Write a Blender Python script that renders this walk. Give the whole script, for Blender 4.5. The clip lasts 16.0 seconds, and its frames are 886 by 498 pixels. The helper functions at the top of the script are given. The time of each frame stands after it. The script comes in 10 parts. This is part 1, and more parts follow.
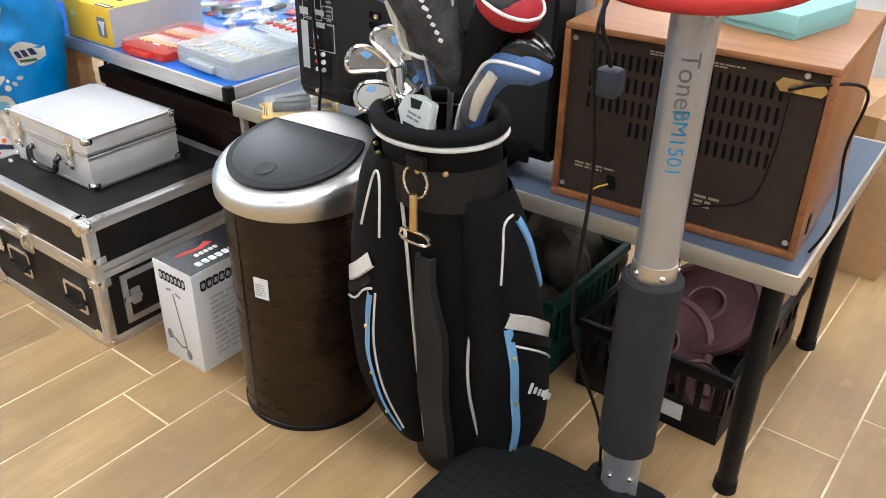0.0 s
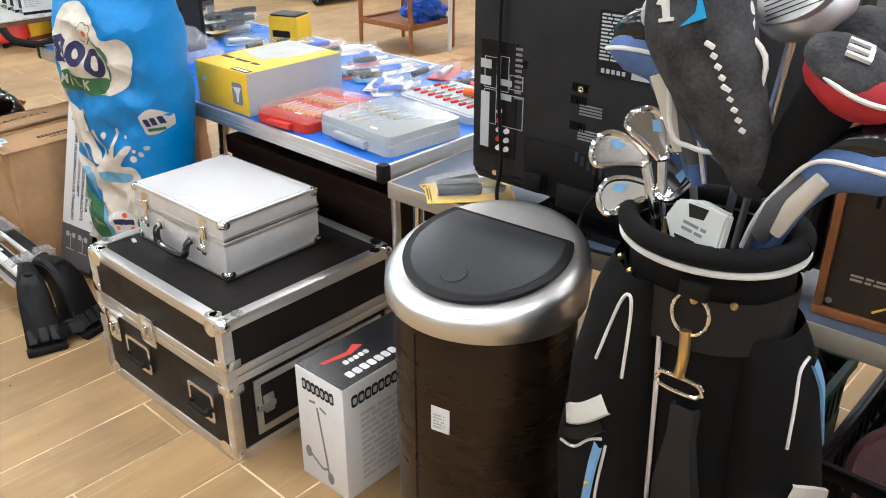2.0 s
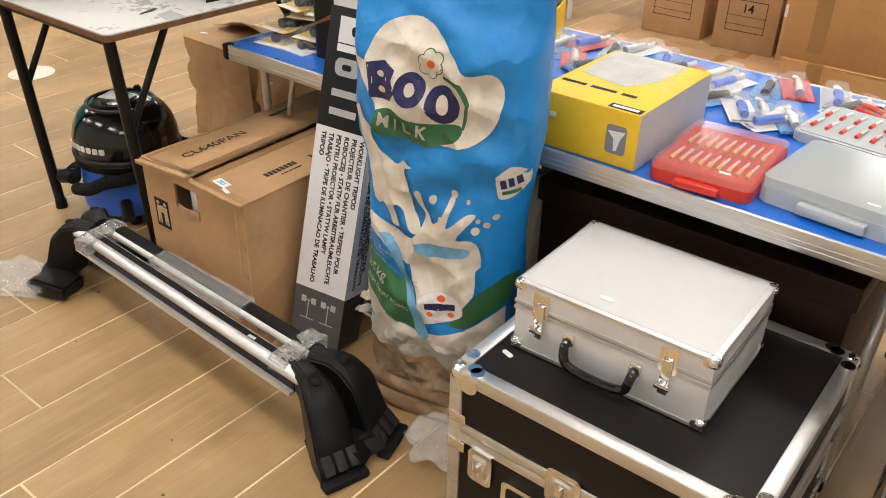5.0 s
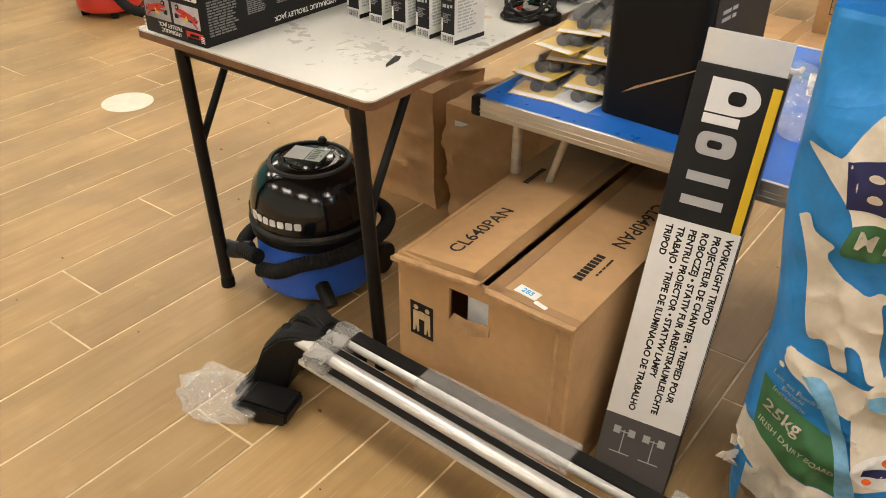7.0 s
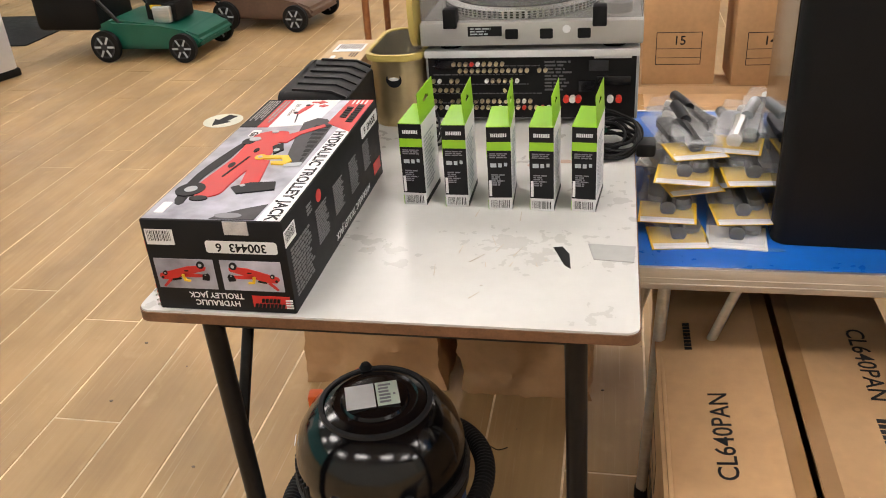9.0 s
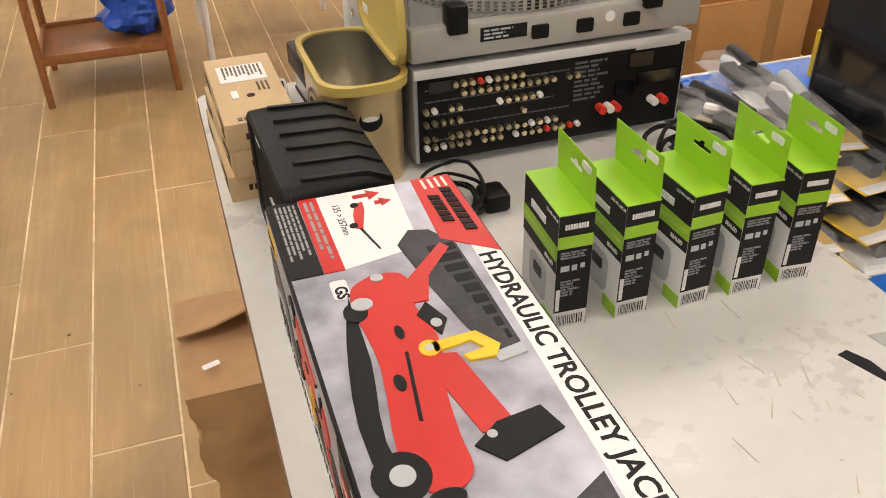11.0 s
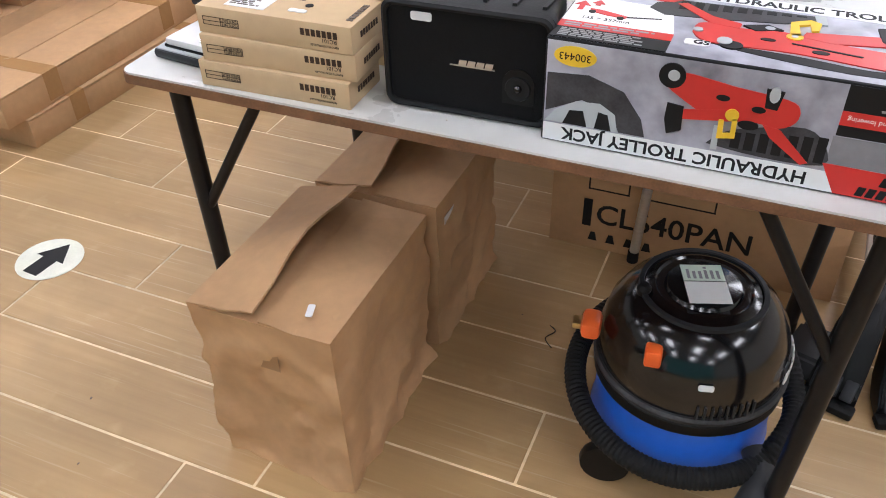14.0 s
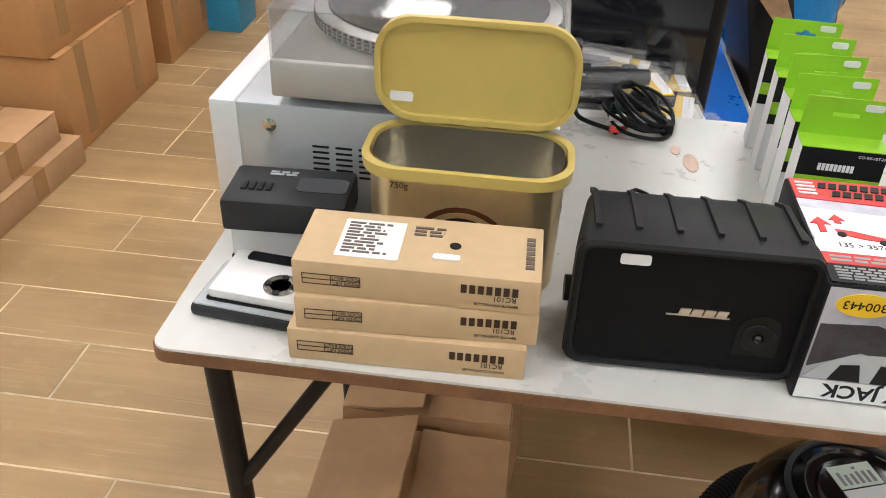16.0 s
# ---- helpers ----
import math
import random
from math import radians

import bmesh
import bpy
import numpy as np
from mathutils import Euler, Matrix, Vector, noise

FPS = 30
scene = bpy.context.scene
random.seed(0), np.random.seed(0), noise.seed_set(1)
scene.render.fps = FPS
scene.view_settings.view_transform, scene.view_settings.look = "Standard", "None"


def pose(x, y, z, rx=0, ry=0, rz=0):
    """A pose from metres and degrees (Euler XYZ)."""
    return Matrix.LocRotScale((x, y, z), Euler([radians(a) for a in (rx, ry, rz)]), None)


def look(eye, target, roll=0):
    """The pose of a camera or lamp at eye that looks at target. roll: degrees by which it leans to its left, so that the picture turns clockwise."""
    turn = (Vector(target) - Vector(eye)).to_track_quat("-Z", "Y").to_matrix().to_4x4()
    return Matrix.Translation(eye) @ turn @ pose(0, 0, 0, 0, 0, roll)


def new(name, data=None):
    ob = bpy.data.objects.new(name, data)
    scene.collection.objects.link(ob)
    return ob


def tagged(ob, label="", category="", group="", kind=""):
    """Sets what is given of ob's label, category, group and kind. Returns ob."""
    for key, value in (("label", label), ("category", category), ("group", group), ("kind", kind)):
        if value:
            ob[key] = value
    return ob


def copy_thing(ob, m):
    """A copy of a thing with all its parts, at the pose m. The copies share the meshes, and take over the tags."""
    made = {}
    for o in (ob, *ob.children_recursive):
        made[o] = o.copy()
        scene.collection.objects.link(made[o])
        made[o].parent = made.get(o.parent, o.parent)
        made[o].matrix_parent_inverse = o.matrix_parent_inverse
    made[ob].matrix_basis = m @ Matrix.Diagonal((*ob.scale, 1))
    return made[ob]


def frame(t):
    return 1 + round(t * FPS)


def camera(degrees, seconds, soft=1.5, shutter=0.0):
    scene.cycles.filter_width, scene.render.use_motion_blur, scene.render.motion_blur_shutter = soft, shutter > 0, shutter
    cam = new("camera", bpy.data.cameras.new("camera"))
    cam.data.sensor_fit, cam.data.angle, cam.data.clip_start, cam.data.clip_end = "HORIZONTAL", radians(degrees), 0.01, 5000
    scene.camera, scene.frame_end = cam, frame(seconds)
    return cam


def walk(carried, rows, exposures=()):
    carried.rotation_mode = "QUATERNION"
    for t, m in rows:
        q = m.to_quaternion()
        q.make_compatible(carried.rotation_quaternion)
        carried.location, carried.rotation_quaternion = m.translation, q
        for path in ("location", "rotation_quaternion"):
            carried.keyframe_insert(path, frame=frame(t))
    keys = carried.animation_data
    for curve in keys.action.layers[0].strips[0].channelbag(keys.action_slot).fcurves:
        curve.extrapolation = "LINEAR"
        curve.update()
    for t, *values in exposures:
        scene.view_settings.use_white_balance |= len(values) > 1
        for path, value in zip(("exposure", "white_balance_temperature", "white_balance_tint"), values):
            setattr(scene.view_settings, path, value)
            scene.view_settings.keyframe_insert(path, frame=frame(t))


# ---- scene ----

cam = camera(55.5, 16.0, soft=1.0)
PATH = [
    (0, (3.623, -1.029, 1.408), (2.574, 0.352, 0.412), 1.1),
    (0.5, (3.494, -1.014, 1.411), (2.399, 0.406, 0.524), 1.1),
    (1, (3.41, -1.026, 1.418), (2.293, 0.43, 0.622), 0.5),
    (1.5, (3.316, -0.997, 1.385), (2.185, 0.45, 0.594), 0.3),
    (2, (3.184, -0.918, 1.342), (1.972, 0.404, 0.455), 0.1),
    (2.5, (3.053, -0.915, 1.315), (1.832, 0.322, 0.325), 2.4),
    (3, (2.818, -0.989, 1.317), (1.585, 0.221, 0.309), 1.8),
    (3.2, (2.72, -1.04, 1.316), (1.507, 0.197, 0.317), 2.2),
    (5.3, (1.816, -1.078, 1.377), (0.761, 0.275, 0.349), 0.9),
    (5.5, (1.738, -1.075, 1.369), (0.672, 0.27, 0.343), 0.1),
    (6, (1.516, -1.021, 1.336), (0.44, 0.304, 0.294), -0.0),
    (6.5, (1.304, -1.019, 1.325), (0.241, 0.285, 0.244), 1.2),
    (7, (1.002, -1.093, 1.358), (-0.016, 0.252, 0.284), 0.4),
    (7.5, (0.748, -1.089, 1.363), (-0.23, 0.303, 0.312), -3.1),
    (8, (0.48, -1.008, 1.375), (-0.435, 0.468, 0.383), -3.1),
    (8.5, (0.217, -0.977, 1.369), (-0.508, 0.628, 0.422), -0.9),
    (9, (-0.049, -0.935, 1.376), (-0.43, 0.783, 0.425), -4.2),
    (9.5, (-0.265, -0.753, 1.351), (-0.428, 0.986, 0.376), -1.6),
    (9.7, (-0.344, -0.68, 1.354), (-0.459, 1.056, 0.368), -1.1),
    (11.8, (-1.032, -0.06, 1.354), (0.138, 1.089, 0.21), -2.9),
    (12, (-1.12, -0.003, 1.325), (0.231, 0.975, 0.221), -4.3),
    (12.5, (-1.286, 0.049, 1.37), (0.195, 0.665, 0.175), -1.8),
    (13, (-1.455, 0.01, 1.35), (0.029, 0.627, 0.161), -2.0),
    (13.5, (-1.577, 0.017, 1.329), (-0.124, 0.666, 0.117), -2.1),
    (14, (-1.636, 0.236, 1.322), (-0.196, 0.874, 0.091), -1.5),
    (14.5, (-1.642, 0.434, 1.357), (-0.184, 1.045, 0.132), -2.6),
    (15, (-1.536, 0.562, 1.362), (-0.039, 1.145, 0.171), -1.8),
    (15.5, (-1.413, 0.662, 1.351), (0.158, 1.13, 0.205), 0.3),
    (16, (-1.372, 0.8, 1.343), (0.279, 0.986, 0.229), 2.3),
]
LIGHT_ROWS = ((0, 0.08, 5600, 10), (1.5, 0.05, 5600, 10), (3, 0.0, 6200, 12), (5.5, -0.26, 6500, 13), (7, -0.28, 7200, 12), (7.75, -0.20, 7700, 12), (8.5, -0.28, 6700, 14), (9.5, -0.40, 6500, 16), (12.5, -0.58, 7500, 17), (13.5, -0.25, 6300, 17), (14.5, -0.35, 5400, 14), (16, -0.33, 6100, 13))
walk(cam, [(t, look(e, g, r)) for t, e, g, r in PATH], LIGHT_ROWS)

# ---- light: rows of ceiling panels in a closed hall ----
world = bpy.data.worlds.new("world")
scene.world = world
world.use_nodes = True
world.node_tree.nodes["Background"].inputs[0].default_value = (0.9, 0.95, 1.0, 1)
world.node_tree.nodes["Background"].inputs[1].default_value = 0.1
PANEL_POWER = 19.0
CEIL = 3.3


# ---- materials ----
def mat(name, color, rough=0.5, metal=0.0, var=0.12, scale=6.0, bump=0.0, bscale=80.0, coat=0.0, stretch=(1, 1, 1), alpha=1.0, trans=0.0, rvar=0.12, perobj=0.0, crease=0.0, cscale=9.0):
    m = bpy.data.materials.new(name)
    m.use_nodes = True
    nt = m.node_tree
    N, L = nt.nodes, nt.links
    p = N["Principled BSDF"]
    p.inputs["Roughness"].default_value = rough
    p.inputs["Metallic"].default_value = metal
    p.inputs["Coat Weight"].default_value = coat
    p.inputs["Coat Roughness"].default_value = 0.08
    p.inputs["Alpha"].default_value = alpha
    p.inputs["Transmission Weight"].default_value = trans
    c = (*color, 1)
    if max(color) < 0.06 and rough > 0.25 and metal < 0.2:
        p.inputs["Specular IOR Level"].default_value = 0.2
    if var <= 0 and bump <= 0:
        p.inputs["Base Color"].default_value = c
        return m
    tc, mp = N.new("ShaderNodeTexCoord"), N.new("ShaderNodeMapping")
    mp.inputs["Scale"].default_value = stretch
    L.new(tc.outputs["Object"], mp.inputs[0])
    big, fine = N.new("ShaderNodeTexNoise"), N.new("ShaderNodeTexNoise")
    big.inputs["Scale"].default_value, fine.inputs["Scale"].default_value = scale, scale * 9
    big.inputs["Detail"].default_value = fine.inputs["Detail"].default_value = 4
    L.new(mp.outputs[0], big.inputs[0])
    L.new(mp.outputs[0], fine.inputs[0])
    add = N.new("ShaderNodeMath")
    add.operation = "MULTIPLY_ADD"
    L.new(fine.outputs[0], add.inputs[0])
    add.inputs[1].default_value = 0.45
    L.new(big.outputs[0], add.inputs[2])
    ramp = N.new("ShaderNodeMapRange")
    ramp.inputs[1].default_value, ramp.inputs[2].default_value = 0.45, 1.0
    ramp.inputs[3].default_value, ramp.inputs[4].default_value = 1 - var, 1 + var
    L.new(add.outputs[0], ramp.inputs[0])
    hsv = N.new("ShaderNodeHueSaturation")
    hsv.inputs["Color"].default_value = c
    last = ramp.outputs[0]
    if perobj:
        oi, mr, mul = N.new("ShaderNodeObjectInfo"), N.new("ShaderNodeMapRange"), N.new("ShaderNodeMath")
        mr.inputs[3].default_value, mr.inputs[4].default_value = 1 - perobj, 1 + perobj
        L.new(oi.outputs["Random"], mr.inputs[0])
        mul.operation = "MULTIPLY"
        L.new(mr.outputs[0], mul.inputs[0])
        L.new(last, mul.inputs[1])
        last = mul.outputs[0]
    L.new(last, hsv.inputs["Value"])
    L.new(hsv.outputs[0], p.inputs["Base Color"])
    rr = N.new("ShaderNodeMapRange")
    rr.inputs[1].default_value, rr.inputs[2].default_value = 0.4, 1.0
    rr.inputs[3].default_value, rr.inputs[4].default_value = max(0.02, rough - rvar * rough), min(1, rough + rvar * rough)
    L.new(add.outputs[0], rr.inputs[0])
    L.new(rr.outputs[0], p.inputs["Roughness"])
    if bump > 0:
        bn, bp = N.new("ShaderNodeTexNoise"), N.new("ShaderNodeBump")
        bn.inputs["Scale"].default_value = bscale
        L.new(mp.outputs[0], bn.inputs[0])
        bp.inputs["Strength"].default_value, bp.inputs["Distance"].default_value = bump, 0.004
        L.new(bn.outputs[0], bp.inputs["Height"])
        L.new(bp.outputs[0], p.inputs["Normal"])
        if crease > 0:
            # sharp folds of stiff sheet: facets of two sizes
            prev = bp
            for k, (sc, dist) in enumerate(((cscale, 0.05), (cscale * 2.6, 0.02))):
                vo, bq = N.new("ShaderNodeTexVoronoi"), N.new("ShaderNodeBump")
                wob, mad = N.new("ShaderNodeTexNoise"), N.new("ShaderNodeVectorMath")
                wob.inputs["Scale"].default_value = sc * 0.7
                L.new(mp.outputs[0], wob.inputs[0])
                mad.operation = "MULTIPLY_ADD"
                L.new(wob.outputs["Color"], mad.inputs[0])
                mad.inputs[1].default_value = (0.7 / sc, 0.7 / sc, 0.7 / sc)
                L.new(mp.outputs[0], mad.inputs[2])
                vo.inputs["Scale"].default_value = sc
                L.new(mad.outputs[0], vo.inputs["Vector"])
                bq.inputs["Strength"].default_value, bq.inputs["Distance"].default_value = crease * (1.0 if k == 0 else 0.6), dist
                L.new(vo.outputs["Distance"], bq.inputs["Height"])
                L.new(prev.outputs[0], bq.inputs["Normal"])
                prev = bq
            L.new(prev.outputs[0], p.inputs["Normal"])
    return m


def glow(name, color, power):
    m = bpy.data.materials.new(name)
    m.use_nodes = True
    p = m.node_tree.nodes["Principled BSDF"]
    p.inputs["Base Color"].default_value = (*color, 1)
    p.inputs["Emission Color"].default_value = (*color, 1)
    p.inputs["Emission Strength"].default_value = power
    return m


def plank_material():
    m = bpy.data.materials.new("oak plank")
    m.use_nodes = True
    nt = m.node_tree
    N, L = nt.nodes, nt.links
    p = N["Principled BSDF"]
    tc, oi = N.new("ShaderNodeTexCoord"), N.new("ShaderNodeObjectInfo")
    geo = N.new("ShaderNodeNewGeometry")
    off = N.new("ShaderNodeVectorMath")
    off.operation = "MULTIPLY_ADD"
    comb = N.new("ShaderNodeCombineXYZ")
    L.new(oi.outputs["Random"], comb.inputs[0])
    L.new(oi.outputs["Random"], comb.inputs[1])
    L.new(comb.outputs[0], off.inputs[0])
    off.inputs[1].default_value = (37, 53, 0)
    L.new(tc.outputs["Object"], off.inputs[2])

    def noise_at(sx, sy, detail, vec):
        mp, n = N.new("ShaderNodeMapping"), N.new("ShaderNodeTexNoise")
        mp.inputs["Scale"].default_value = (sx, sy, 1)
        n.inputs["Scale"].default_value, n.inputs["Detail"].default_value = 1, detail
        L.new(vec, mp.inputs[0])
        L.new(mp.outputs[0], n.inputs[0])
        return n.outputs[0]

    grain = noise_at(70, 2.2, 5, off.outputs[0])
    broad = noise_at(9, 1.3, 3, off.outputs[0])
    dirt = noise_at(2.1, 1.6, 6, geo.outputs["Position"])
    scuff = noise_at(14, 11, 8, geo.outputs["Position"])
    mixer = N.new("ShaderNodeMath")
    mixer.operation = "MULTIPLY_ADD"
    L.new(grain, mixer.inputs[0])
    mixer.inputs[1].default_value = 0.45
    L.new(broad, mixer.inputs[2])
    ramp = N.new("ShaderNodeValToRGB")
    ramp.color_ramp.elements[0].position, ramp.color_ramp.elements[1].position = 0.45, 1.05
    ramp.color_ramp.elements[0].color = (0.335, 0.205, 0.086, 1)
    ramp.color_ramp.elements[1].color = (0.455, 0.300, 0.137, 1)
    mid = ramp.color_ramp.elements.new(0.75)
    mid.color = (0.400, 0.254, 0.110, 1)
    L.new(mixer.outputs[0], ramp.inputs[0])
    per = N.new("ShaderNodeMapRange")
    per.inputs[3].default_value, per.inputs[4].default_value = 0.93, 1.07
    L.new(oi.outputs["Random"], per.inputs[0])
    dr = N.new("ShaderNodeMapRange")
    dr.inputs[1].default_value, dr.inputs[2].default_value = 0.35, 0.62
    dr.inputs[3].default_value, dr.inputs[4].default_value = 0.76, 1.06
    L.new(dirt, dr.inputs[0])
    mul = N.new("ShaderNodeMath")
    mul.operation = "MULTIPLY"
    L.new(per.outputs[0], mul.inputs[0])
    L.new(dr.outputs[0], mul.inputs[1])
    hsv = N.new("ShaderNodeHueSaturation")
    L.new(ramp.outputs[0], hsv.inputs["Color"])
    L.new(mul.outputs[0], hsv.inputs["Value"])
    worn = N.new("ShaderNodeMapRange")
    worn.inputs[1].default_value, worn.inputs[2].default_value = 0.60, 0.76
    worn.inputs[3].default_value, worn.inputs[4].default_value = 0.0, 0.4
    L.new(scuff, worn.inputs[0])
    mx = N.new("ShaderNodeMix")
    mx.data_type = "RGBA"
    L.new(worn.outputs[0], mx.inputs[0])
    L.new(hsv.outputs[0], mx.inputs[6])
    mx.inputs[7].default_value = (0.50, 0.36, 0.19, 1)
    # pale scratches, running mostly along the planks and gathered in patches
    last = mx.outputs[2]
    for rot, sx, sy, lo, hi, amount, col in ((0.10, 150, 2.6, 0.62, 0.72, 0.40, (0.62, 0.50, 0.32, 1)), (0.75, 110, 3.0, 0.64, 0.74, 0.45, (0.62, 0.50, 0.32, 1)), (0.0, 4.5, 3.2, 0.50, 0.70, 0.42, (0.20, 0.125, 0.06, 1))):
        mp, nz = N.new("ShaderNodeMapping"), N.new("ShaderNodeTexNoise")
        mp.inputs["Rotation"].default_value = (0, 0, rot)
        mp.inputs["Scale"].default_value = (sx, sy, 1)
        nz.inputs["Scale"].default_value, nz.inputs["Detail"].default_value = 1, 3
        L.new(geo.outputs["Position"], mp.inputs[0])
        L.new(mp.outputs[0], nz.inputs[0])
        mr, gate, both = N.new("ShaderNodeMapRange"), N.new("ShaderNodeMapRange"), N.new("ShaderNodeMath")
        mr.inputs[1].default_value, mr.inputs[2].default_value, mr.inputs[4].default_value = lo, hi, amount
        L.new(nz.outputs[0], mr.inputs[0])
        gate.inputs[1].default_value, gate.inputs[2].default_value = 0.38, 0.54
        L.new(dirt, gate.inputs[0])
        both.operation = "MULTIPLY"
        L.new(mr.outputs[0], both.inputs[0])
        L.new(gate.outputs[0], both.inputs[1])
        m3 = N.new("ShaderNodeMix")
        m3.data_type = "RGBA"
        L.new(both.outputs[0], m3.inputs[0])
        L.new(last, m3.inputs[6])
        m3.inputs[7].default_value = col
        last = m3.outputs[2]
    L.new(last, p.inputs["Base Color"])
    rr = N.new("ShaderNodeMapRange")
    rr.inputs[3].default_value, rr.inputs[4].default_value = 0.33, 0.60
    L.new(scuff, rr.inputs[0])
    L.new(rr.outputs[0], p.inputs["Roughness"])
    bp = N.new("ShaderNodeBump")
    bp.inputs["Strength"].default_value, bp.inputs["Distance"].default_value = 0.25, 0.002
    L.new(mixer.outputs[0], bp.inputs["Height"])
    L.new(bp.outputs[0], p.inputs["Normal"])
    return m


PLANK = plank_material()
JOINT = mat("pale joint filler", (0.66, 0.52, 0.33), 0.7, var=0.55, scale=3)
WALL = mat("white wall paint", (0.50, 0.50, 0.48), 0.7, var=0.05, scale=1.2, bump=0.05)
TEALWALL = mat("turquoise wall paint", (0.10, 0.40, 0.42), 0.6, var=0.12, scale=1.5)
CEILM = mat("ceiling tile", (0.30, 0.30, 0.29), 0.85, var=0.08, scale=3)
DIFF = glow("light diffuser", (1.0, 0.965, 0.90), PANEL_POWER)
WHITE = mat("white laminate", (0.57, 0.565, 0.54), 0.32, var=0.07, scale=5, rvar=0.4)
PLY = mat("brown plywood edge", (0.16, 0.075, 0.035), 0.55, var=0.35, scale=30)
BLACKM = mat("black painted metal", (0.012, 0.011, 0.011), 0.38, var=0.3, scale=20)
BLUETOP = mat("blue laminate", (0.006, 0.13, 0.56), 0.35, var=0.16, scale=6, rvar=0.4)
ALU = mat("brushed aluminium", (0.68, 0.67, 0.65), 0.36, 0.9, var=0.12, scale=10, stretch=(1, 1, 9))
CHROME = mat("polished chrome", (0.78, 0.77, 0.75), 0.12, 1.0, var=0.05, scale=20)
STEEL = mat("brushed steel", (0.70, 0.69, 0.67), 0.36, 1.0, var=0.04, scale=40, stretch=(1, 1, 8), rvar=0.05)
CARD = mat("brown cardboard", (0.44, 0.262, 0.125), 0.72, var=0.16, scale=5, bump=0.12, bscale=35, perobj=0.07, crease=0.20, cscale=4)
CARDLT = mat("light cardboard", (0.52, 0.375, 0.215), 0.75, var=0.10, scale=6, bump=0.08, bscale=40)
CARDIN = mat("torn cardboard core", (0.40, 0.25, 0.13), 0.9, var=0.25, scale=40)
TAPE = mat("brown parcel tape", (0.36, 0.20, 0.08), 0.25, var=0.08, scale=9)
BLK = mat("black plastic", (0.006, 0.006, 0.0063), 0.42, var=0.25, scale=14, bump=0.04, bscale=300)
BLKGLOSS = mat("glossy black plastic", (0.005, 0.005, 0.006), 0.16, var=0.2, scale=10, coat=0.3)
RUBBER = mat("black rubber", (0.008, 0.008, 0.008), 0.7, var=0.3, scale=25, bump=0.3, bscale=160)
FABRIC = mat("black nylon fabric", (0.004, 0.004, 0.0046), 0.8, var=0.35, scale=18, bump=0.2, bscale=420)
WHITEP = mat("white plastic", (0.72, 0.71, 0.68), 0.45, var=0.05)
PAPER = mat("white printed card", (0.74, 0.74, 0.74), 0.5, var=0.05, scale=8)
INK = mat("black ink", (0.010, 0.010, 0.011), 0.5, var=0.15)
GREYP = mat("dark grey plastic", (0.026, 0.027, 0.029), 0.45, var=0.15, scale=15, bump=0.05, bscale=250)
MIDGREY = mat("mid grey print", (0.20, 0.20, 0.22), 0.5, var=0.2, scale=9)
LTGREY = mat("light grey plastic", (0.42, 0.45, 0.47), 0.5, var=0.08)
RED = mat("red print", (0.55, 0.025, 0.02), 0.4, var=0.12)
REDP = mat("red plastic", (0.60, 0.035, 0.02), 0.35, var=0.1)
YEL = mat("yellow print", (0.78, 0.50, 0.02), 0.45, var=0.08)
GREEN = mat("lime green print", (0.27, 0.54, 0.02), 0.4, var=0.05)
DGREEN = mat("dark green print", (0.03, 0.13, 0.05), 0.45, var=0.12)
NAVY = mat("navy ink", (0.012, 0.016, 0.085), 0.5, var=0.12)
SKYBLUE = mat("blue woven sack print", (0.006, 0.215, 0.58), 0.42, var=0.16, scale=7, bump=0.3, bscale=40, crease=0.17, cscale=11)
CREAM = mat("cream sack print", (0.64, 0.585, 0.50), 0.5, var=0.12, scale=8, bump=0.3, bscale=40, crease=0.17, cscale=11)
SACKPALE = mat("pale blue milk print", (0.16, 0.40, 0.62), 0.5, var=0.25, scale=14, bump=0.3, bscale=40, crease=0.3, cscale=11)
LILAC = mat("grey photo print", (0.36, 0.36, 0.42), 0.35, var=0.75, scale=3.5)
WOOD = mat("teak veneer", (0.27, 0.105, 0.036), 0.35, var=0.25, scale=5, stretch=(9, 1, 9))
WOODX = mat("lighter teak veneer", (0.36, 0.165, 0.062), 0.38, var=0.22, scale=5, stretch=(1, 9, 9))
DKBROWN = mat("dark brown fibreboard", (0.040, 0.027, 0.019), 0.7, var=0.25, scale=16)
FCASE = mat("black laminate board", (0.011, 0.009, 0.008), 0.42, var=0.3, scale=9, rvar=0.35)
SILVER = mat("silver textured laminate", (0.70, 0.70, 0.70), 0.42, 0.35, var=0.05, scale=20)
TEAL = mat("mint gift box card", (0.30, 0.60, 0.58), 0.6, var=0.05)
NBLUE = mat("blue moulded plastic", (0.02, 0.115, 0.56), 0.38, var=0.12)
GOLD = mat("gold printed tin", (0.64, 0.50, 0.28), 0.30, 0.8, var=0.12, scale=7)
GOLDP = mat("mustard gold plastic", (0.52, 0.40, 0.11), 0.42, var=0.06)
TININ = mat("bare tin", (0.93, 0.90, 0.82), 0.20, 1.0, var=0.10, scale=9)
PUCE = mat("dusty maroon ceramic", (0.14, 0.055, 0.058), 0.5, var=0.3, scale=9)
STONE = mat("grey brown stone", (0.13, 0.105, 0.085), 0.75, var=0.35, scale=9, bump=0.3, bscale=40)
CRATEG = mat("dark green plastic", (0.008, 0.050, 0.035), 0.45, var=0.2)
MOWG = mat("green painted deck", (0.005, 0.085, 0.055), 0.35, var=0.12)
ORANGE = mat("orange plastic", (0.80, 0.13, 0.02), 0.4, var=0.08)
